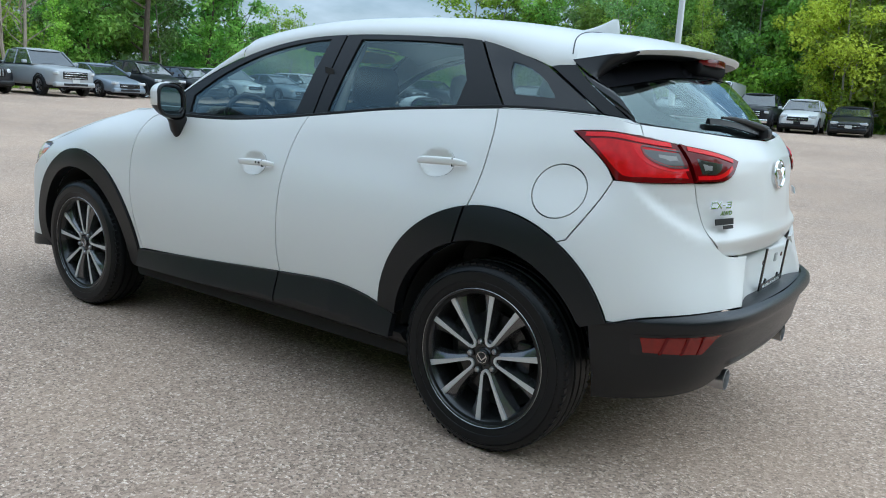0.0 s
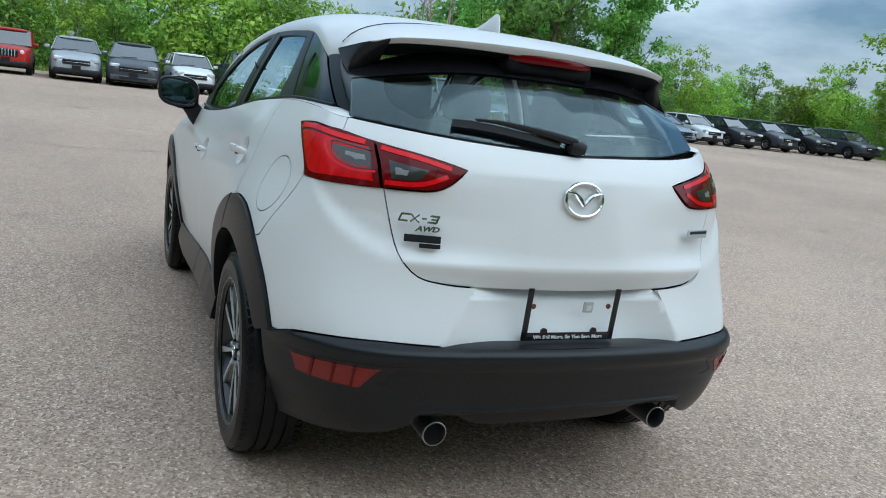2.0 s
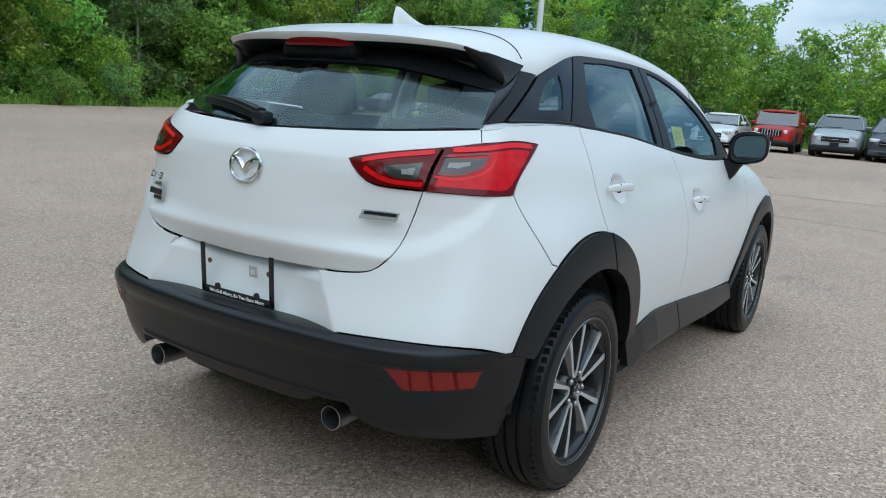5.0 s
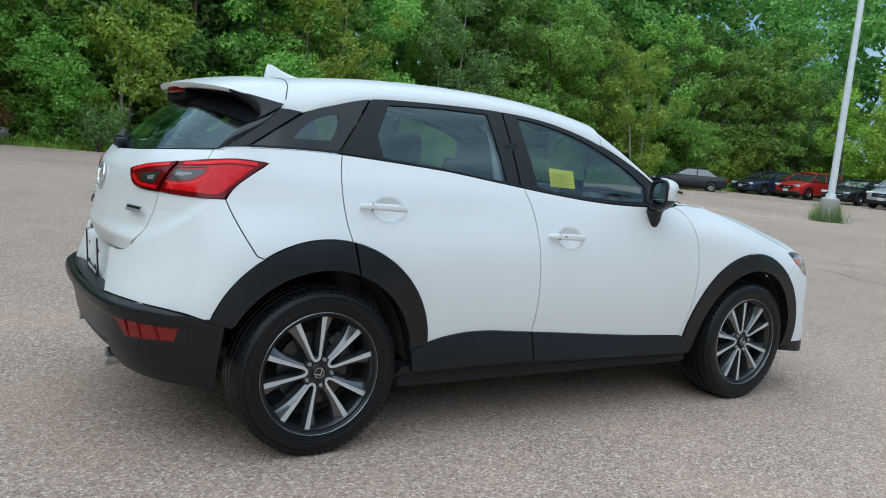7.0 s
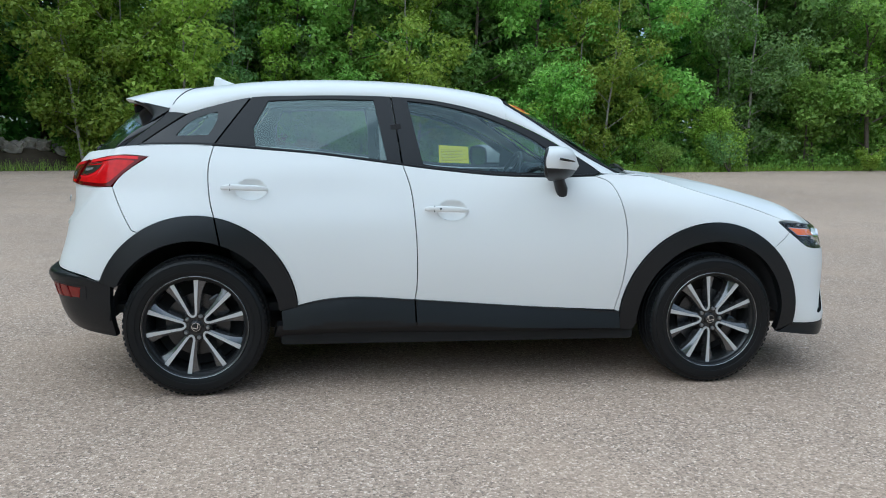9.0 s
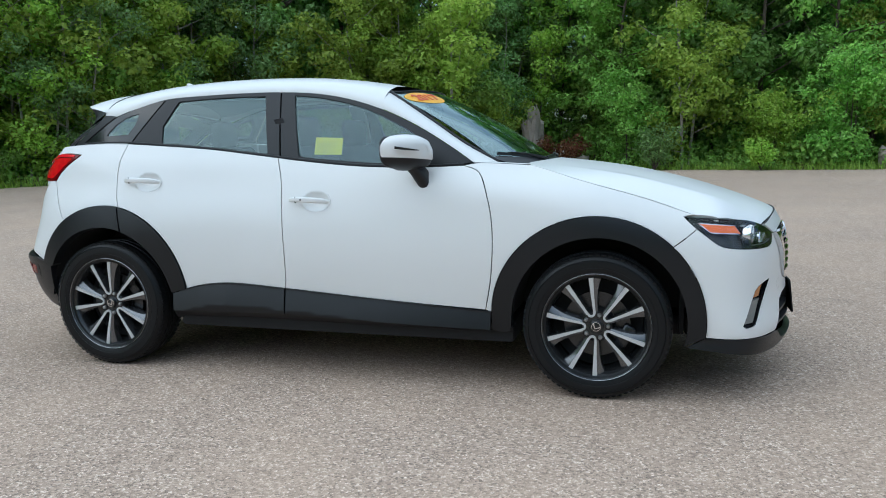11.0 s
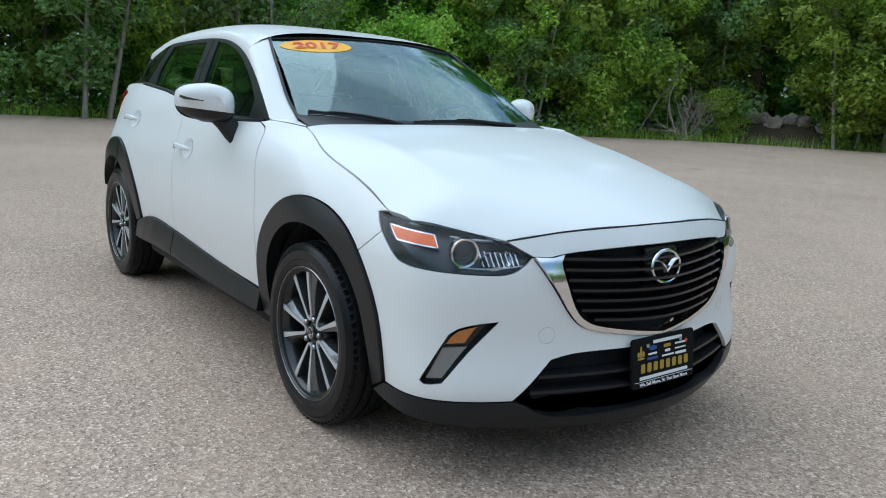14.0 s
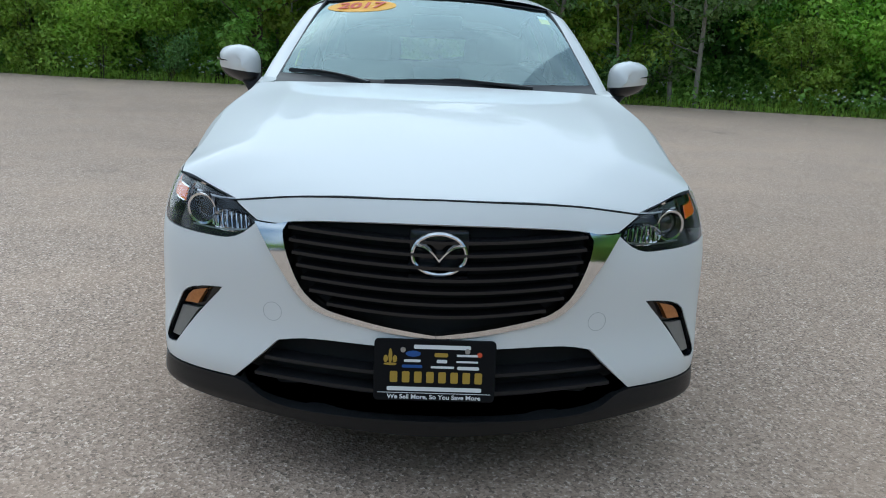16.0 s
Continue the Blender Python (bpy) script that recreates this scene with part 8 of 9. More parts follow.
def parked(kind, colour, x, y, heading, label, size=1.0, bumper_white=False):
    """A parked vehicle, nose along heading (degrees from +x)."""
    L, W, H, wb, tr, hz, bz, hx, tx, rx, gx, tz, ride = SHAPES[kind]
    body_mat = paint(*colour)
    car_ob = thing("parked_" + kind, label, "van" if kind == "van" else "pickup truck" if kind == "pickup" else "car", "parked vehicles",
                   Matrix.Translation((x, y, gz(x, y))) @ Matrix.Rotation(radians(heading), 4, "Z") @ Matrix.Scale(size, 4))
    w, f, r = W / 2, L / 2, -L / 2
    blunt = kind in ("jeep", "van", "pickup")
    nose = [(r, 0.80, tz - 0.20 if not blunt else tz - 0.06, 0.16), (r + 0.06, 0.93, tz - 0.06, 0.06), (r + 0.40, 0.985, tz, 0), (-wb * 0.2, 1.0, bz, 0), (hx - 0.3, 1.0, bz, 0), (hx, 0.99, bz - 0.02, 0), (hx + 0.12, 0.985, hz + 0.02, 0),
            (f - 0.62, 0.97, hz - (0.02 if blunt else 0.06), 0), (f - 0.22, 0.91, hz - (0.05 if blunt else 0.16), 0.02), (f - 0.06, 0.82, hz - (0.10 if blunt else 0.27), 0.06), (f, 0.70, hz - (0.16 if blunt else 0.36), 0.14)]
    secs = [ring_section(w * k, ride + dz, top) for _, k, top, dz in nose]
    body = part("body", loft(secs, [q[0] for q in nose]), body_mat, car_ob)
    body.modifiers.new("round", "SUBSURF").render_levels = 2
    body.modifiers["round"].levels = 2
    # cabin: glass block with a painted roof and pillars
    top_w, zg = w * (0.74 if kind not in ("van", "jeep") else 0.88), H - 0.09
    glass_secs = []
    for x0, z1, kw in ((gx, bz + 0.02, 0.93), (rx, zg, 0), (tx, zg, 0), (hx + 0.06, bz + 0.0, 0.93)):
        hw_low, hw_top = w * 0.93, (w * kw if kw else top_w)
        glass_secs.append([(hw_low, bz - 0.03), (hw_low, bz), (hw_top, z1), (-hw_top, z1), (-hw_low, bz), (-hw_low, bz - 0.03)])
    part("cabin_glass", loft(glass_secs, [gx, rx, tx, hx + 0.06]), FAR_GLASS, car_ob, "dark tinted windows", False)
    rw, crown = top_w + 0.012, H
    roof_secs = [[(rw * k, zg - 0.015 + d), (rw * k, zg + 0.02 + d), (rw * 0.86 * k, crown - 0.02 + d), (rw * 0.4 * k, crown + d), (-rw * 0.4 * k, crown + d), (-rw * 0.86 * k, crown - 0.02 + d), (-rw * k, zg + 0.02 + d), (-rw * k, zg - 0.015 + d)]
                 for k, d in ((0.93, -0.05), (1, 0), (1, 0.01), (1, 0), (0.95, -0.035))]
    roof_ob = part("roof", loft(roof_secs, [rx - 0.10, rx + 0.10, (rx + tx) / 2, tx - 0.05, tx + 0.10]), body_mat, car_ob)
    roof_ob.modifiers.new("round", "SUBSURF").render_levels = 1
    roof_ob.modifiers["round"].levels = 1
    solid = kind == "van"
    for k in (1, -1):
        lines = [[(hx + 0.10, w * 0.945, bz - 0.02), (tx + 0.03, top_w + 0.012, zg)], [(gx - 0.02, w * 0.945, bz - 0.01), (rx - 0.03, top_w + 0.012, zg)]]
        cuts = (0.36, 0.80) if kind in ("suv", "wagon", "minivan", "jeep") else (0.50,)
        for c in cuts:
            xm = tx + (rx - tx) * c
            lines.append([(xm + 0.02, w * 0.945, bz - 0.02), (xm, top_w + 0.012, zg)])
        for a, b in lines:
            part("pillar", sweep([(a[0], k * a[1], a[2]), (b[0], k * b[1], b[2])], rounded_rect(0.07, 0.03, 0.01, 1), up=(0, 1, 0)), body_mat, car_ob, "", False)
        mir = box((0.13, 0.20, 0.13), (hx - 0.18, k * (w + 0.10), bz + 0.08), 0.035, 2)
        part("door_mirror", mir, body_mat if kind != "van" else SATIN_BLACK, car_ob, "door mirror")
        if solid:
            part("side_panel", box((4.0, 0.03, H - bz - 0.12), (-0.85, k * (w * 0.925), (H + bz) / 2 - 0.04), 0.01, 1), body_mat, car_ob, "plain white van side")
        # lamps
        lw, lh = (0.34, 0.13) if kind not in ("jeep",) else (0.17, 0.17)
        lz = hz - (0.26 if blunt else 0.24)
        if kind == "jeep":
            disc = lathe([(0.0001, 0.02), (0.07, 0.015), (0.09, 0.0), (0.09, -0.1)], 20, "x")
            bmesh.ops.translate(disc, vec=(f - 0.03, k * w * 0.62, hz - 0.22), verts=disc.verts)
            part("head_lamp", disc, FAR_LAMP, car_ob, "round headlamp")
        else:
            lamp = box((0.20, lw, lh), (0, 0, 0), 0.035, 2, m=Matrix.Translation((f - 0.12, k * w * 0.70, lz)) @ Matrix.Rotation(radians(-24 * k), 4, "Z"))
            part("head_lamp", lamp, FAR_LAMP, car_ob, "clear headlamp")
        part("tail_lamp", box((0.12, 0.16, 0.22), (r + 0.07, k * w * 0.80, tz - 0.22), 0.03, 2), RED_LENS, car_ob, "red tail lamp")
        fog = box((0.08, 0.16, 0.07), (f - 0.08, k * w * 0.62, ride + 0.22), 0.02, 1)
        part("fog_lamp", fog, SATIN_BLACK if colour is not BLACK_PAINT else FAR_LAMP, car_ob, "fog lamp")
        for ax in (wb / 2 + 0.02, -wb / 2 + 0.02):
            tyre = lathe([(tr * 0.66, -0.11), (tr * 0.92, -0.12), (tr, -0.08), (tr, 0.08), (tr * 0.92, 0.12), (tr * 0.66, 0.11)], 28, "y")
            bmesh.ops.translate(tyre, vec=(ax, k * (w - 0.11), tr), verts=tyre.verts)
            whl = part("wheel", tyre, RUBBER, car_ob, "black tyre with alloy rim")
            rim = lathe([(tr * 0.66, 0.09), (tr * 0.60, 0.085), (tr * 0.55, 0.05), (tr * 0.2, 0.075), (0.0001, 0.08)], 20, "y")
            bmesh.ops.transform(rim, matrix=Matrix.Translation((ax, k * (w - 0.10), tr)) @ Matrix.Rotation(0 if k > 0 else math.pi, 4, "Z"), verts=rim.verts)
            part("rim", rim, STEEL, whl, "alloy rim")
            for s5 in range(5):
                gap = box((0.05, 0.03, tr * 0.32), (0, 0, tr * 0.38), 0, m=Matrix.Translation((ax, k * (w - 0.035), tr)) @ Matrix.Rotation(radians(72 * s5 + 20), 4, "Y"))
                part("rim_gap", gap, DARK, whl, "", False)
            arch = lathe([(tr + 0.045, -0.20), (tr + 0.055, 0.015), (tr + 0.02, 0.018), (tr + 0.015, -0.20)], 28, "y")
            bmesh.ops.translate(arch, vec=(ax, 0, tr + 0.02), verts=arch.verts)
            for vv in list(arch.verts):
                if vv.co.z < ride - 0.02:
                    vv.co.z = ride - 0.02
            bmesh.ops.transform(arch, matrix=Matrix.Translation((0, k * (w - 0.005), 0)) @ Matrix.Scale(k, 4, (0, 1, 0)), verts=arch.verts)
            part("wheel_arch", arch, SATIN_BLACK if kind in ("suv", "jeep", "pickup") else DARK, car_ob, "dark wheel arch")
    gh = 0.30 if kind in ("pickup", "jeep") else 0.20
    gz0 = hz - (0.28 if blunt else 0.36) - (0.06 if kind == "pickup" else 0.0)
    gr = part("grille", box((0.20, w * (1.05 if kind != "jeep" else 0.95), gh), (f - 0.07, 0, gz0), 0.03, 2), GLOSS_BLACK, car_ob, "dark grille")
    bars = 7 if kind == "jeep" else 3
    for i in range(bars):
        if kind == "jeep":
            part("grille_bar", box((0.03, 0.035, gh * 0.9), (f + 0.030, (i - 3) * 0.11, gz0), 0.01, 1), paint(*SILVER_PAINT), gr, "upright grille bar")
        else:
            part("grille_bar", box((0.03, w * 0.98, 0.022), (f + 0.030, 0, gz0 + (i - 1) * gh * 0.32), 0.008, 1), CHROME if kind == "pickup" or i == 1 else SATIN_BLACK, gr, "grille bar")
    low = part("bumper", box((0.30, w * 1.72, 0.20), (f - 0.13, 0, ride + 0.12), 0.06, 3), CHROME if kind == "pickup" and colour is not SILVER_PAINT else SATIN_BLACK if kind in ("jeep", "suv", "van") else body_mat, car_ob, "front bumper")
    part("air_intake", box((0.05, w * 1.05, 0.10), (f + 0.008, 0, ride + 0.12), 0.02, 1), DARK, car_ob, "dark lower air intake")
    part("number_plate", box((0.04, 0.31, 0.15), (f + 0.025, 0, ride + 0.26), 0.004, 1), SATIN_BLACK if (x + y) % 2 < 1 else PLATE_WHITE, car_ob, "plain front plate")
    if kind == "pickup":
        bed = bmesh.new()
        for k in (1, -1):
            box((1.75, 0.10, 0.10), (-1.85, k * (w - 0.06), tz + 0.03), 0.02, 1, bm=bed)
        box((0.08, W - 0.15, 0.10), (r + 0.06, 0, tz + 0.03), 0.02, 1, bm=bed)
        part("bed_rail", bed, body_mat, car_ob, "load bed rail")
    wip = sweep([(hx + 0.02, -0.5, bz + 0.03), (hx - 0.02, 0.1, bz + 0.06)], circle(0.012, 5))
    part("wiper", wip, SATIN_BLACK, car_ob, "black wiper")
    under = box((L - 0.7, W - 0.35, 0.18), (0, 0, ride + 0.03), 0.03, 1)
    part("underbody", under, DARK, car_ob, "dark underbody")
    return car_ob


ROW = 32.0
for kind, colour, x, y, label in (
        ("suv", BLACK_PAINT, ROW + 1.5, 11.3, "black SUV parked before the woods"), ("suv", BLUE_PAINT, ROW + 1, 8.9, "dark SUV parked before the woods"),
        ("sedan", WHITE_PAINT, ROW, 7.0, "white sedan parked before the woods"), ("jeep", RED_PAINT, ROW, 4.7, "red boxy small SUV parked before the woods"),
        ("suv", SILVER_PAINT, ROW, 2.3, "silver SUV parked before the woods"), ("minivan", GREY_PAINT, ROW, 0.1, "dark grey minivan parked before the woods"),
        ("suv", WHITE_PAINT, ROW, -2.1, "white SUV parked before the woods"), ("pickup", BLUE_PAINT, ROW - 0.5, -4.5, "dark pickup truck with chrome bumper"),
        ("suv", WHITE_PAINT, ROW - 0.5, -6.7, "white SUV parked between two pickups"), ("pickup", GREY_PAINT, ROW - 0.3, -9.0, "dark grey pickup truck with chrome grille"),
        ("jeep", BLACK_PAINT, ROW, -11.3, "black boxy off-roader with upright grille"), ("pickup", SILVER_PAINT, ROW - 0.5, -13.9, "silver pickup truck parked before the woods"),
        ("sedan", PALE_BLUE, ROW - 0.5, -16.6, "blue-grey sedan parked before the woods"), ("suv", BLACK_PAINT, ROW, -19.1, "black SUV with chrome grille bar"),
        ("wagon", GREY_PAINT, ROW, -21.6, "dark grey wagon parked before the woods"), ("suv", WHITE_PAINT, ROW, -24.2, "white SUV parked before the woods"),
        ("sedan", PALE_BLUE, ROW - 0.5, -27.0, "grey sedan parked before the woods"), ("suv", WHITE_PAINT, ROW, -29.5, "white SUV parked before the woods"),
        ("suv", BLACK_PAINT, ROW, -32.1, "dark SUV parked before the woods"), ("suv", GREY_PAINT, ROW, -35.0, "dark grey SUV parked before the woods"), ("suv", BLACK_PAINT, ROW, -38.0, "dark SUV parked before the woods"),
        ("suv", GREY_PAINT, ROW - 1, -40.8, "dark SUV at the end of the row"), ("sedan", GREY_PAINT, 38.0, 15.3, "dark blue-grey sedan before the woods"),
        ("suv", SILVER_PAINT, 39.5, 18.2, "silver SUV parked before the woods"), ("sedan", BLACK_PAINT, 40.3, 21.0, "black sedan parked before the woods"), ("suv", RED_PAINT, 39.6, 23.6, "red SUV parked before the woods")):
    parked(kind, colour, x, y, 180 + (3 if int(y * 7) % 3 else -2) * 0.8, label, 0.94 if kind in ("suv", "jeep") and colour in (RED_PAINT, WHITE_PAINT) else 1.0)
parked("sedan", BLUE_PAINT, 39.6, 26.2, 172, "dark blue sedan parked before the woods")
parked("sedan", BLACK_PAINT, 33.2, 27.0, 136, "black sedan parked aslant by the woods", 0.87)
for kind, colour, x, label in (("suv", BLACK_PAINT, 22.8, "dark SUV parked side by side"), ("suv", GREY_PAINT, 20.5, "dark grey SUV parked side by side"), ("pickup", WHITE_PAINT, 18.3, "white pickup truck with dark grille"), ("suv", PALE_BLUE, 15.9, "grey-blue SUV parked side by side"),
                               ("sedan", BLACK_PAINT, 13.5, "black sedan beside the white van"), ("van", WHITE_PAINT, 11.1, "white cargo van parked side by side"), ("pickup", BLACK_PAINT, 8.8, "black pickup truck parked side by side"), ("suv", WHITE_PAINT, 6.6, "white SUV with dark grille"), ("sedan", BLACK_PAINT, 4.3, "black sedan at the end of the row")):
    parked(kind, colour, x, -40.5, 96, label)

# ---- light poles ----
POLE_WHITE = plain("white_pole_paint", (0.62, 0.64, 0.65), 0.45, 0.1, grain=0.05, stain=0.1)
CONCRETE = plain("weathered_concrete", (0.33, 0.31, 0.28), 0.95, grain=0.15, grain_scale=40, bump=0.5, bump_scale=60, stain=0.2)
GRANITE = plain("grey_granite", (0.32, 0.275, 0.232), 0.95, grain=0.3, grain_scale=25, bump=1.0, bump_scale=14, stain=0.3)


def light_pole(x, y, weeds):
    z = gz(x, y)
    pole = thing("light_pole", "white steel light pole on a round concrete foot", "light pole", "light poles", Matrix.Translation((x, y, z)))
    part("concrete_foot", lathe([(0.0001, 0.72), (0.24, 0.72), (0.28, 0.69), (0.30, 0.0), (0.30, -0.05)], 28, "z"), CONCRETE, pole, "round concrete foot")
    part("pole", sweep([(0, 0, 0.70), (0, 0, 5), (0, 0, 10.5)], circle(1.0, 16), scale=[0.11, 0.095, 0.07], up=(0, 1, 0)), POLE_WHITE, pole, "tapered white steel pole")
    part("base_plate", box((0.36, 0.36, 0.03), (0, 0, 0.735), 0.006, 1), POLE_WHITE, pole, "steel base plate")
    part("base_cover", lathe([(0.16, 0.75), (0.15, 0.85), (0.115, 0.88)], 20, "z"), POLE_WHITE, pole, "white base cover")
    for k in (1, -1):
        part("arm", sweep([(0, 0, 10.3), (0, k * 0.9, 10.45)], circle(0.035, 8), up=(1, 0, 0)), POLE_WHITE, pole, "lamp arm")
        part("lamp_head", box((0.40, 0.55, 0.16), (0, k * 1.1, 10.47), 0.04, 2), POLE_WHITE, pole, "box lamp head")
    if weeds:
        r = np.random.RandomState(8)
        blades([(x + a, y + b, z) for a, b in r.normal(0, 0.20, (1300, 2))], 0.52, r, LEAF_GREY, "weeds", "tall weeds round the pole's foot")


light_pole(7.0, -22.8, False)
light_pole(20.6, 10.6, True)


def boulder(x, y, size, seed, label, sink=0.1):
    """A rough stone: a cut and jittered block."""
    bm = bmesh.new()
    bmesh.ops.create_icosphere(bm, subdivisions=3, radius=0.5)
    for v in bm.verts:
        c = v.co.copy()
        m = max(abs(c.x), abs(c.y), abs(c.z))
        c = c * (1 - 0.55) + c * (0.5 / m) * 0.55
        k = 1 + 0.34 * noise.noise(c * 2.6 + Vector((seed * 3.1, 0, 0))) + 0.13 * noise.noise(c * 7 + Vector((seed, 5, 0)))
        v.co = Vector((c.x * size[0] * k, c.y * size[1] * k, (c.z + 0.5) * size[2] * k))
    ob = part("boulder", bm, GRANITE, None, label, False)
    ob.matrix_basis = Matrix.Translation((x, y, gz(x, y) - sink)) @ Matrix.Rotation(seed * 1.3, 4, "Z")
    return tagged(ob, category="boulder", group="stones at the edge")


boulder(-3.1, 26.3, (1.15, 0.55, 2.25), 1, "tall grey granite slab standing on end")
boulder(-4.6, 26.8, (1.1, 0.8, 0.7), 2, "low grey granite boulder in the weeds")
boulder(-1.6, 26.7, (1.3, 0.9, 0.55), 3, "low grey granite boulder in the weeds")
boulder(9.5, 25.9, (1.1, 0.8, 0.85), 8, "grey boulder half hidden by weeds")
# low earth bank with a crest of pale broken stones
bank_v, bank_f = [], []
for i in range(25):
    for j in range(13):
        a, b = -3.0 + 0.25 * i, -1.5 + 0.25 * j
        x, y = -10.9 + 0.84 * a - 0.54 * b, 23.0 + 0.54 * a + 0.84 * b
        h = 0.78 * math.exp(-((a / 1.9) ** 4) - (b / 0.85) ** 2) + 0.06 * noise.noise(Vector((x * 1.7, y * 1.7, 0)))
        bank_v.append((x, y, gz(x, y) - 0.08 + h))
        if i and j:
            k = i * 13 + j
            bank_f.append((k - 14, k - 1, k, k - 13))
tagged(mesh_ob("earth_bank", bank_v, bank_f, EARTH, smooth=True), "low bank of bare brown earth", "bank", kind="structure")
rs = np.random.RandomState(29)
for i in range(13):
    a, b = -1.3 + 2.8 * i / 12 + rs.normal(0, 0.1), rs.normal(-0.15, 0.22)
    x, y = -10.9 + 0.84 * a - 0.54 * b, 23.0 + 0.54 * a + 0.84 * b
    w = 0.30 + 0.34 * rs.rand()
    ob = boulder(x, y, (w, 0.8 * w, 0.55 * w + 0.08), 5 + i, "pale broken stone of a rubble heap in the weeds")
    ob.location.z = gz(x, y) - 0.16 + 0.78 * math.exp(-((a / 1.9) ** 4) - (b / 0.85) ** 2)
post = thing("fence_post", "grey steel fence post behind the rubble", "fence post", "", Matrix.Translation((-12.0, 23.6, gz(-12.0, 23.6))))
part("post", sweep([(0, 0, -0.1), (0, 0, 1.75)], circle(0.035, 10), up=(0, 1, 0)), STEEL, post, "galvanised steel tube")
part("post_cap", lathe([(0.0001, 1.80), (0.030, 1.785), (0.042, 1.755), (0.042, 1.73)], 12, "z"), STEEL, post, "domed steel cap")

# rusty bush beside the slab, leafy shrubs along the edge
def shrub(x, y, h, mat, seed, label):
    rs = np.random.RandomState(seed)
    ob = thing("shrub", label, "shrub", "shrubs along the edge", Matrix.Translation((x, y, gz(x, y) - 0.02)))
    wood = bmesh.new()
    cs, rr = [], []
    for k in range(9):
        a, lean = rs.rand() * 6.28, 0.25 + 0.4 * rs.rand()
        tip = Vector((math.cos(a) * h * lean, math.sin(a) * h * lean, h * (0.6 + 0.4 * rs.rand())))
        sweep([(0, 0, 0), tip * 0.5 + Vector((0, 0, 0.08)), tip], circle(1.0, 5), wood, up=(0.2, 1, 0.1), scale=[0.016, 0.010, 0.004])
        for q in (0.45, 0.75, 1.0):
            cs.append(tuple(tip * q))
            rr.append(h * (0.16 + 0.10 * rs.rand()))
    part("stem", wood, BARK, ob, "thin stems")
    v, f = leaf_cloud(np.array(cs), np.array(rr), 1100, 0.11, rs)
    lv = new("leaves", fast_mesh("leaves", v, f, mat))
    lv.parent = ob
    tagged(lv, "leafy twigs", kind="stuff")


shrub(-1.9, 25.5, 1.25, LEAF_RED, 4, "rusty red bush beside the stones")
shrub(-4.2, 25.4, 1.0, LEAF_YELLOW, 6, "yellow-green bush beside the stones")
for i, (x, y) in enumerate(((-14.4, 17.4), (-16.4, 13.5), (-19.2, 6.0), (-9.0, 23.0), (-6.2, 24.6), (1.5, 24.6), (5.0, 24.2), (12.5, 25.4), (16.0, 26.4), (23.0, 27.0), (-21.6, -3.5), (-21.2, -8.0))):
    shrub(x, y, 1.0 + 0.5 * ((i * 7) % 3) / 2, (LEAF_YELLOW, LEAF_MID, LEAF_GREY)[i % 3], 30 + i, "leafy green bush at the asphalt's edge")

# heap of dead branches and a bare tree
DEAD = plain("bleached_dead_wood", (0.33, 0.275, 0.215), 0.9, grain=0.25, grain_scale=20, stain=0.3)
heap = thing("branch_heap", "heap of bleached dead branches at the lot's edge", "dead branches", "", Matrix.Translation((-12.5, 19.55, gz(-12.5, 19.55) - 0.02)))
rs = np.random.RandomState(17)
ALONG, AWAY = Vector((0.78, 0.62, 0)), Vector((-0.62, 0.78, 0))


def dead_branch(p0, p1, r, bend, twigs):
    """A crooked dead branch with finer twigs along it."""
    bm = bmesh.new()
    n = 5
    side = Vector(rs.normal(0, 1, 3)) * bend
    line = [p0.lerp(p1, i / n) + side * math.sin(math.pi * i / n) + Vector(rs.normal(0, 0.02, 3)) * (0 < i < n) for i in range(n + 1)]
    sweep(line, circle(1.0, 6), bm, up=(0.1, 0.3, 1), scale=[max(0.006, r * (1 - 0.85 * i / n)) for i in range(n + 1)])
    for _ in range(twigs):
        q = line[2 + int(rs.rand() * 3)].lerp(line[-1], 0.5 * rs.rand())
        d = ((p1 - p0).normalized() + Vector(rs.normal(0, 0.6, 3))).normalized() * (0.25 + 0.6 * rs.rand())
        sweep([q, q + d * 0.5 + Vector(rs.normal(0, 0.05, 3)), q + d], circle(1.0, 4), bm, up=(0.2, 1, 0.3), scale=[max(0.007, r * 0.4), 0.006, 0.004])
    part("branch", bm, DEAD, heap, "")


# two long boughs lean together, stumps stand at their foot, thin brush spreads beside them
dead_branch(ALONG * -1.35 + AWAY * 0.5, ALONG * -0.1 + Vector((0, 0, 2.25)), 0.040, 0.03, 2)
dead_branch(ALONG * 0.05, ALONG * -0.35 + Vector((0, 0, 1.5)), 0.045, 0.06, 2)
dead_branch(ALONG * -0.35 + Vector((0, 0, 1.5)), ALONG * 0.0 + Vector((0, 0, 2.45)), 0.028, 0.03, 2)
dead_branch(ALONG * 0.25, ALONG * -0.75 + Vector((0, 0, 0.65)), 0.060, 0.05, 2)
dead_branch(ALONG * 0.35, ALONG * 0.20 + Vector((0, 0, 0.75)), 0.060, 0.0, 0)
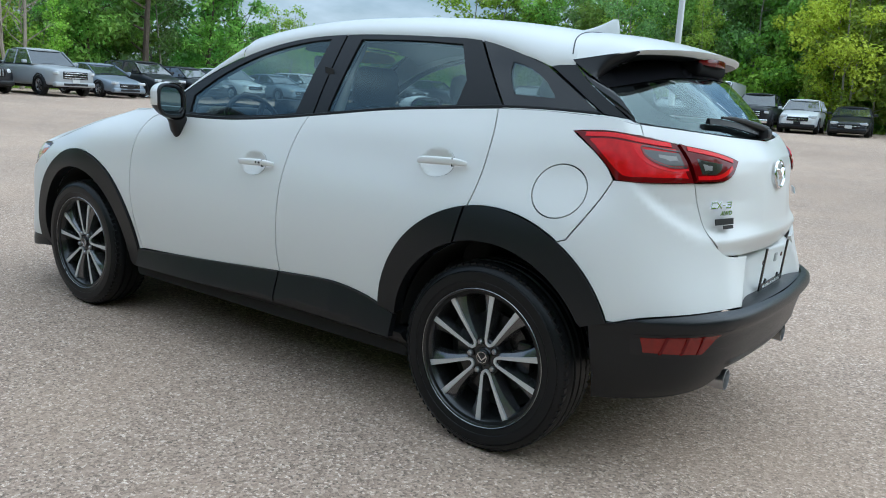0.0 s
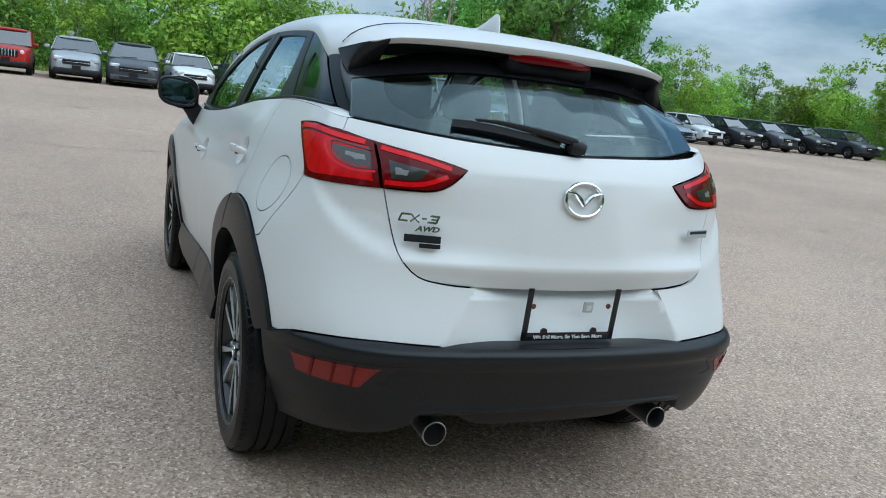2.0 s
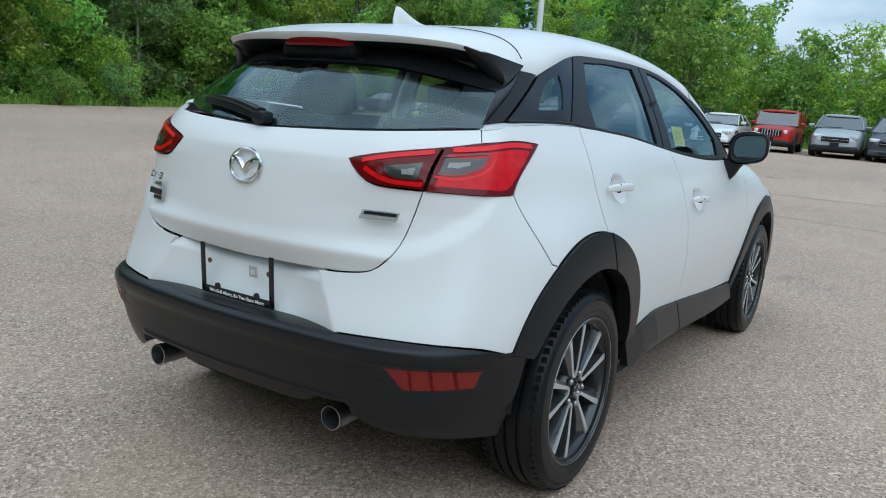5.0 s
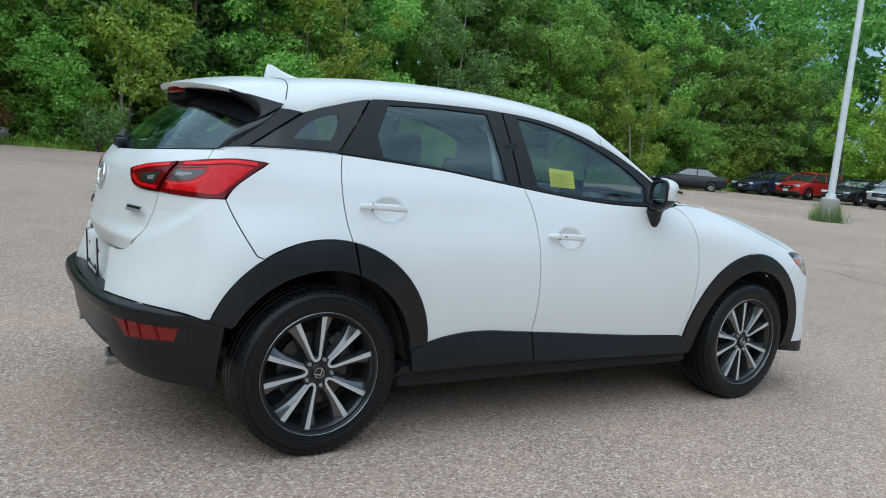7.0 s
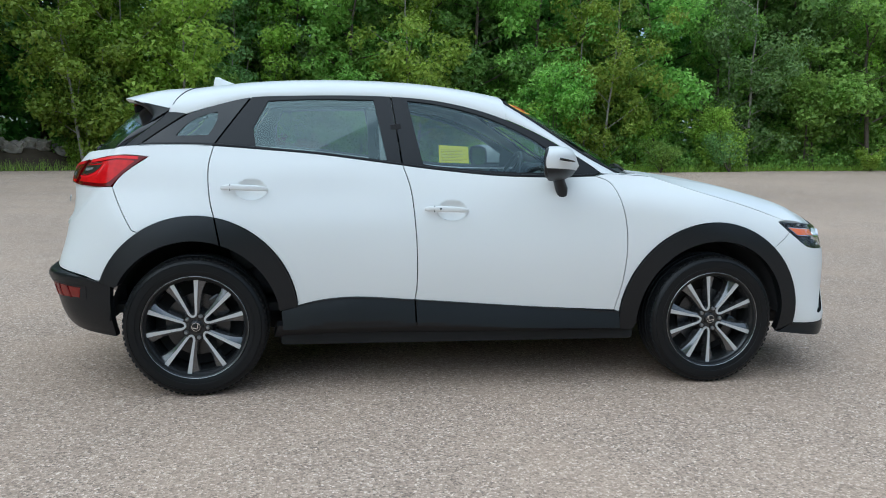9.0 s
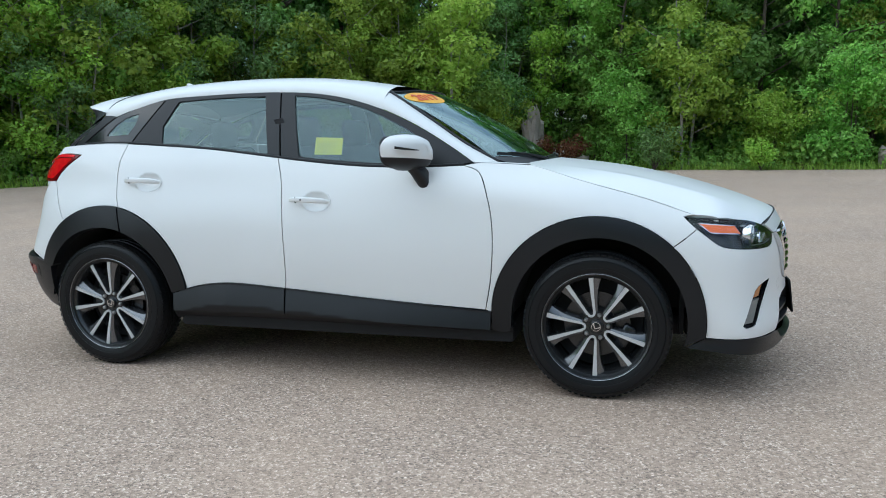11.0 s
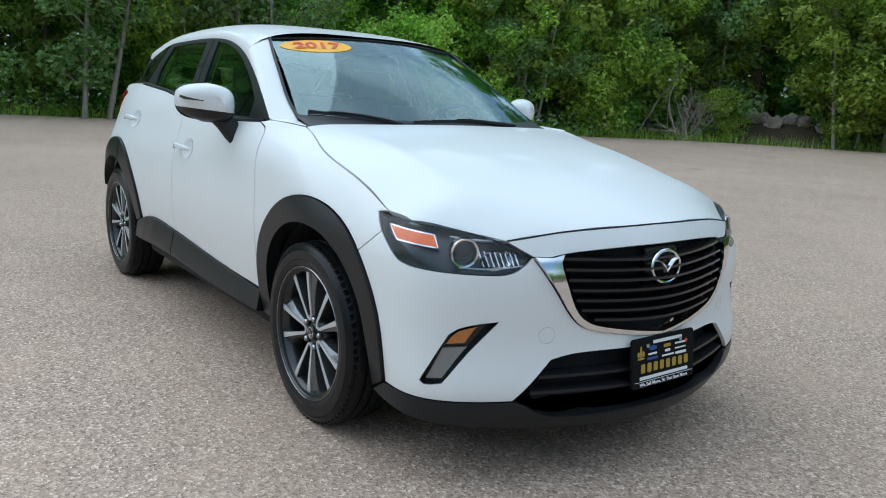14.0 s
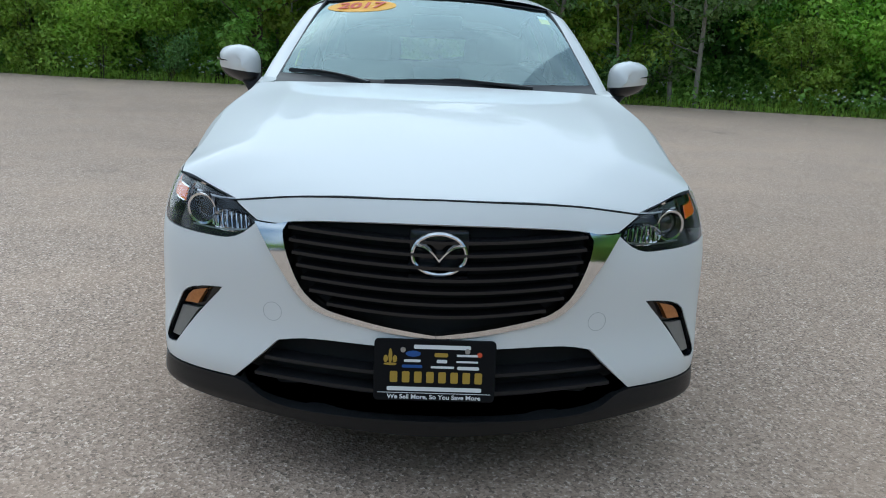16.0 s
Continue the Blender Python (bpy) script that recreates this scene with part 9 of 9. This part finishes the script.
dead_branch(ALONG * 0.15, ALONG * -0.05 + Vector((0, 0, 0.55)), 0.055, 0.02, 0)
dead_branch(ALONG * 0.1 + Vector((0, 0, 0.3)), ALONG * -1.2 + Vector((0, 0, 0.35)), 0.030, 0.04, 2)
for k in range(22):
    p0 = ALONG * (0.35 + rs.normal(0, 0.3)) + AWAY * (0.2 + 0.5 * rs.rand())
    p1 = p0 + ALONG * (0.25 + rs.normal(0, 0.55)) + AWAY * rs.normal(0, 0.3) + Vector((0, 0, 0.7 + 1.1 * rs.rand()))
    dead_branch(p0, p1, 0.017 + 0.008 * rs.rand(), 0.10, 4)

bare = thing("bare_tree", "bare grey dead tree among the green woods", "tree", "", Matrix.Translation((37.0, -15.2, gz(37.0, -15.2))))
wood = bmesh.new()
for stem, lean in ((0, -0.03), (1, 0.06), (2, 0.02)):
    base = Vector((0.3 * stem - 0.3, 0.5 * (stem - 1), -0.1))
    line = [base + Vector((lean * z * 0.5 + rs.normal(0, 0.08), lean * z + rs.normal(0, 0.08), z)) for z in (0.0, 2.2, 4.4, 6.4, 8.2)]
    sweep(line, circle(1.0, 6), wood, up=(0.1, 1, 0), scale=[0.11, 0.085, 0.06, 0.035, 0.012])
    for k in range(22):
        z = 2.0 + 6.0 * rs.rand()
        at = line[0].lerp(line[-1], z / 8.2)
        a, ln = rs.rand() * 6.28, (0.6 + 1.5 * rs.rand()) * (1.15 - z / 12)
        tip = at + Vector((math.cos(a) * ln * 0.8, math.sin(a) * ln * 0.8, ln * (0.5 + 0.5 * rs.rand())))
        mid = at.lerp(tip, 0.5) + Vector(rs.normal(0, 0.06, 3))
        sweep([at, mid, tip], circle(1.0, 5), wood, up=(0.2, 0.3, 1), scale=[0.035, 0.022, 0.006])
        for _ in range(3):
            q = mid.lerp(tip, rs.rand())
            sweep([q, q + Vector((rs.normal(0, 0.25), rs.normal(0, 0.25), 0.25 + 0.3 * rs.rand()))], circle(1.0, 4), wood, up=(0.2, 1, 0.3), scale=[0.014, 0.005])
part("branch", wood, DEAD, bare, "bare grey limbs and twigs")
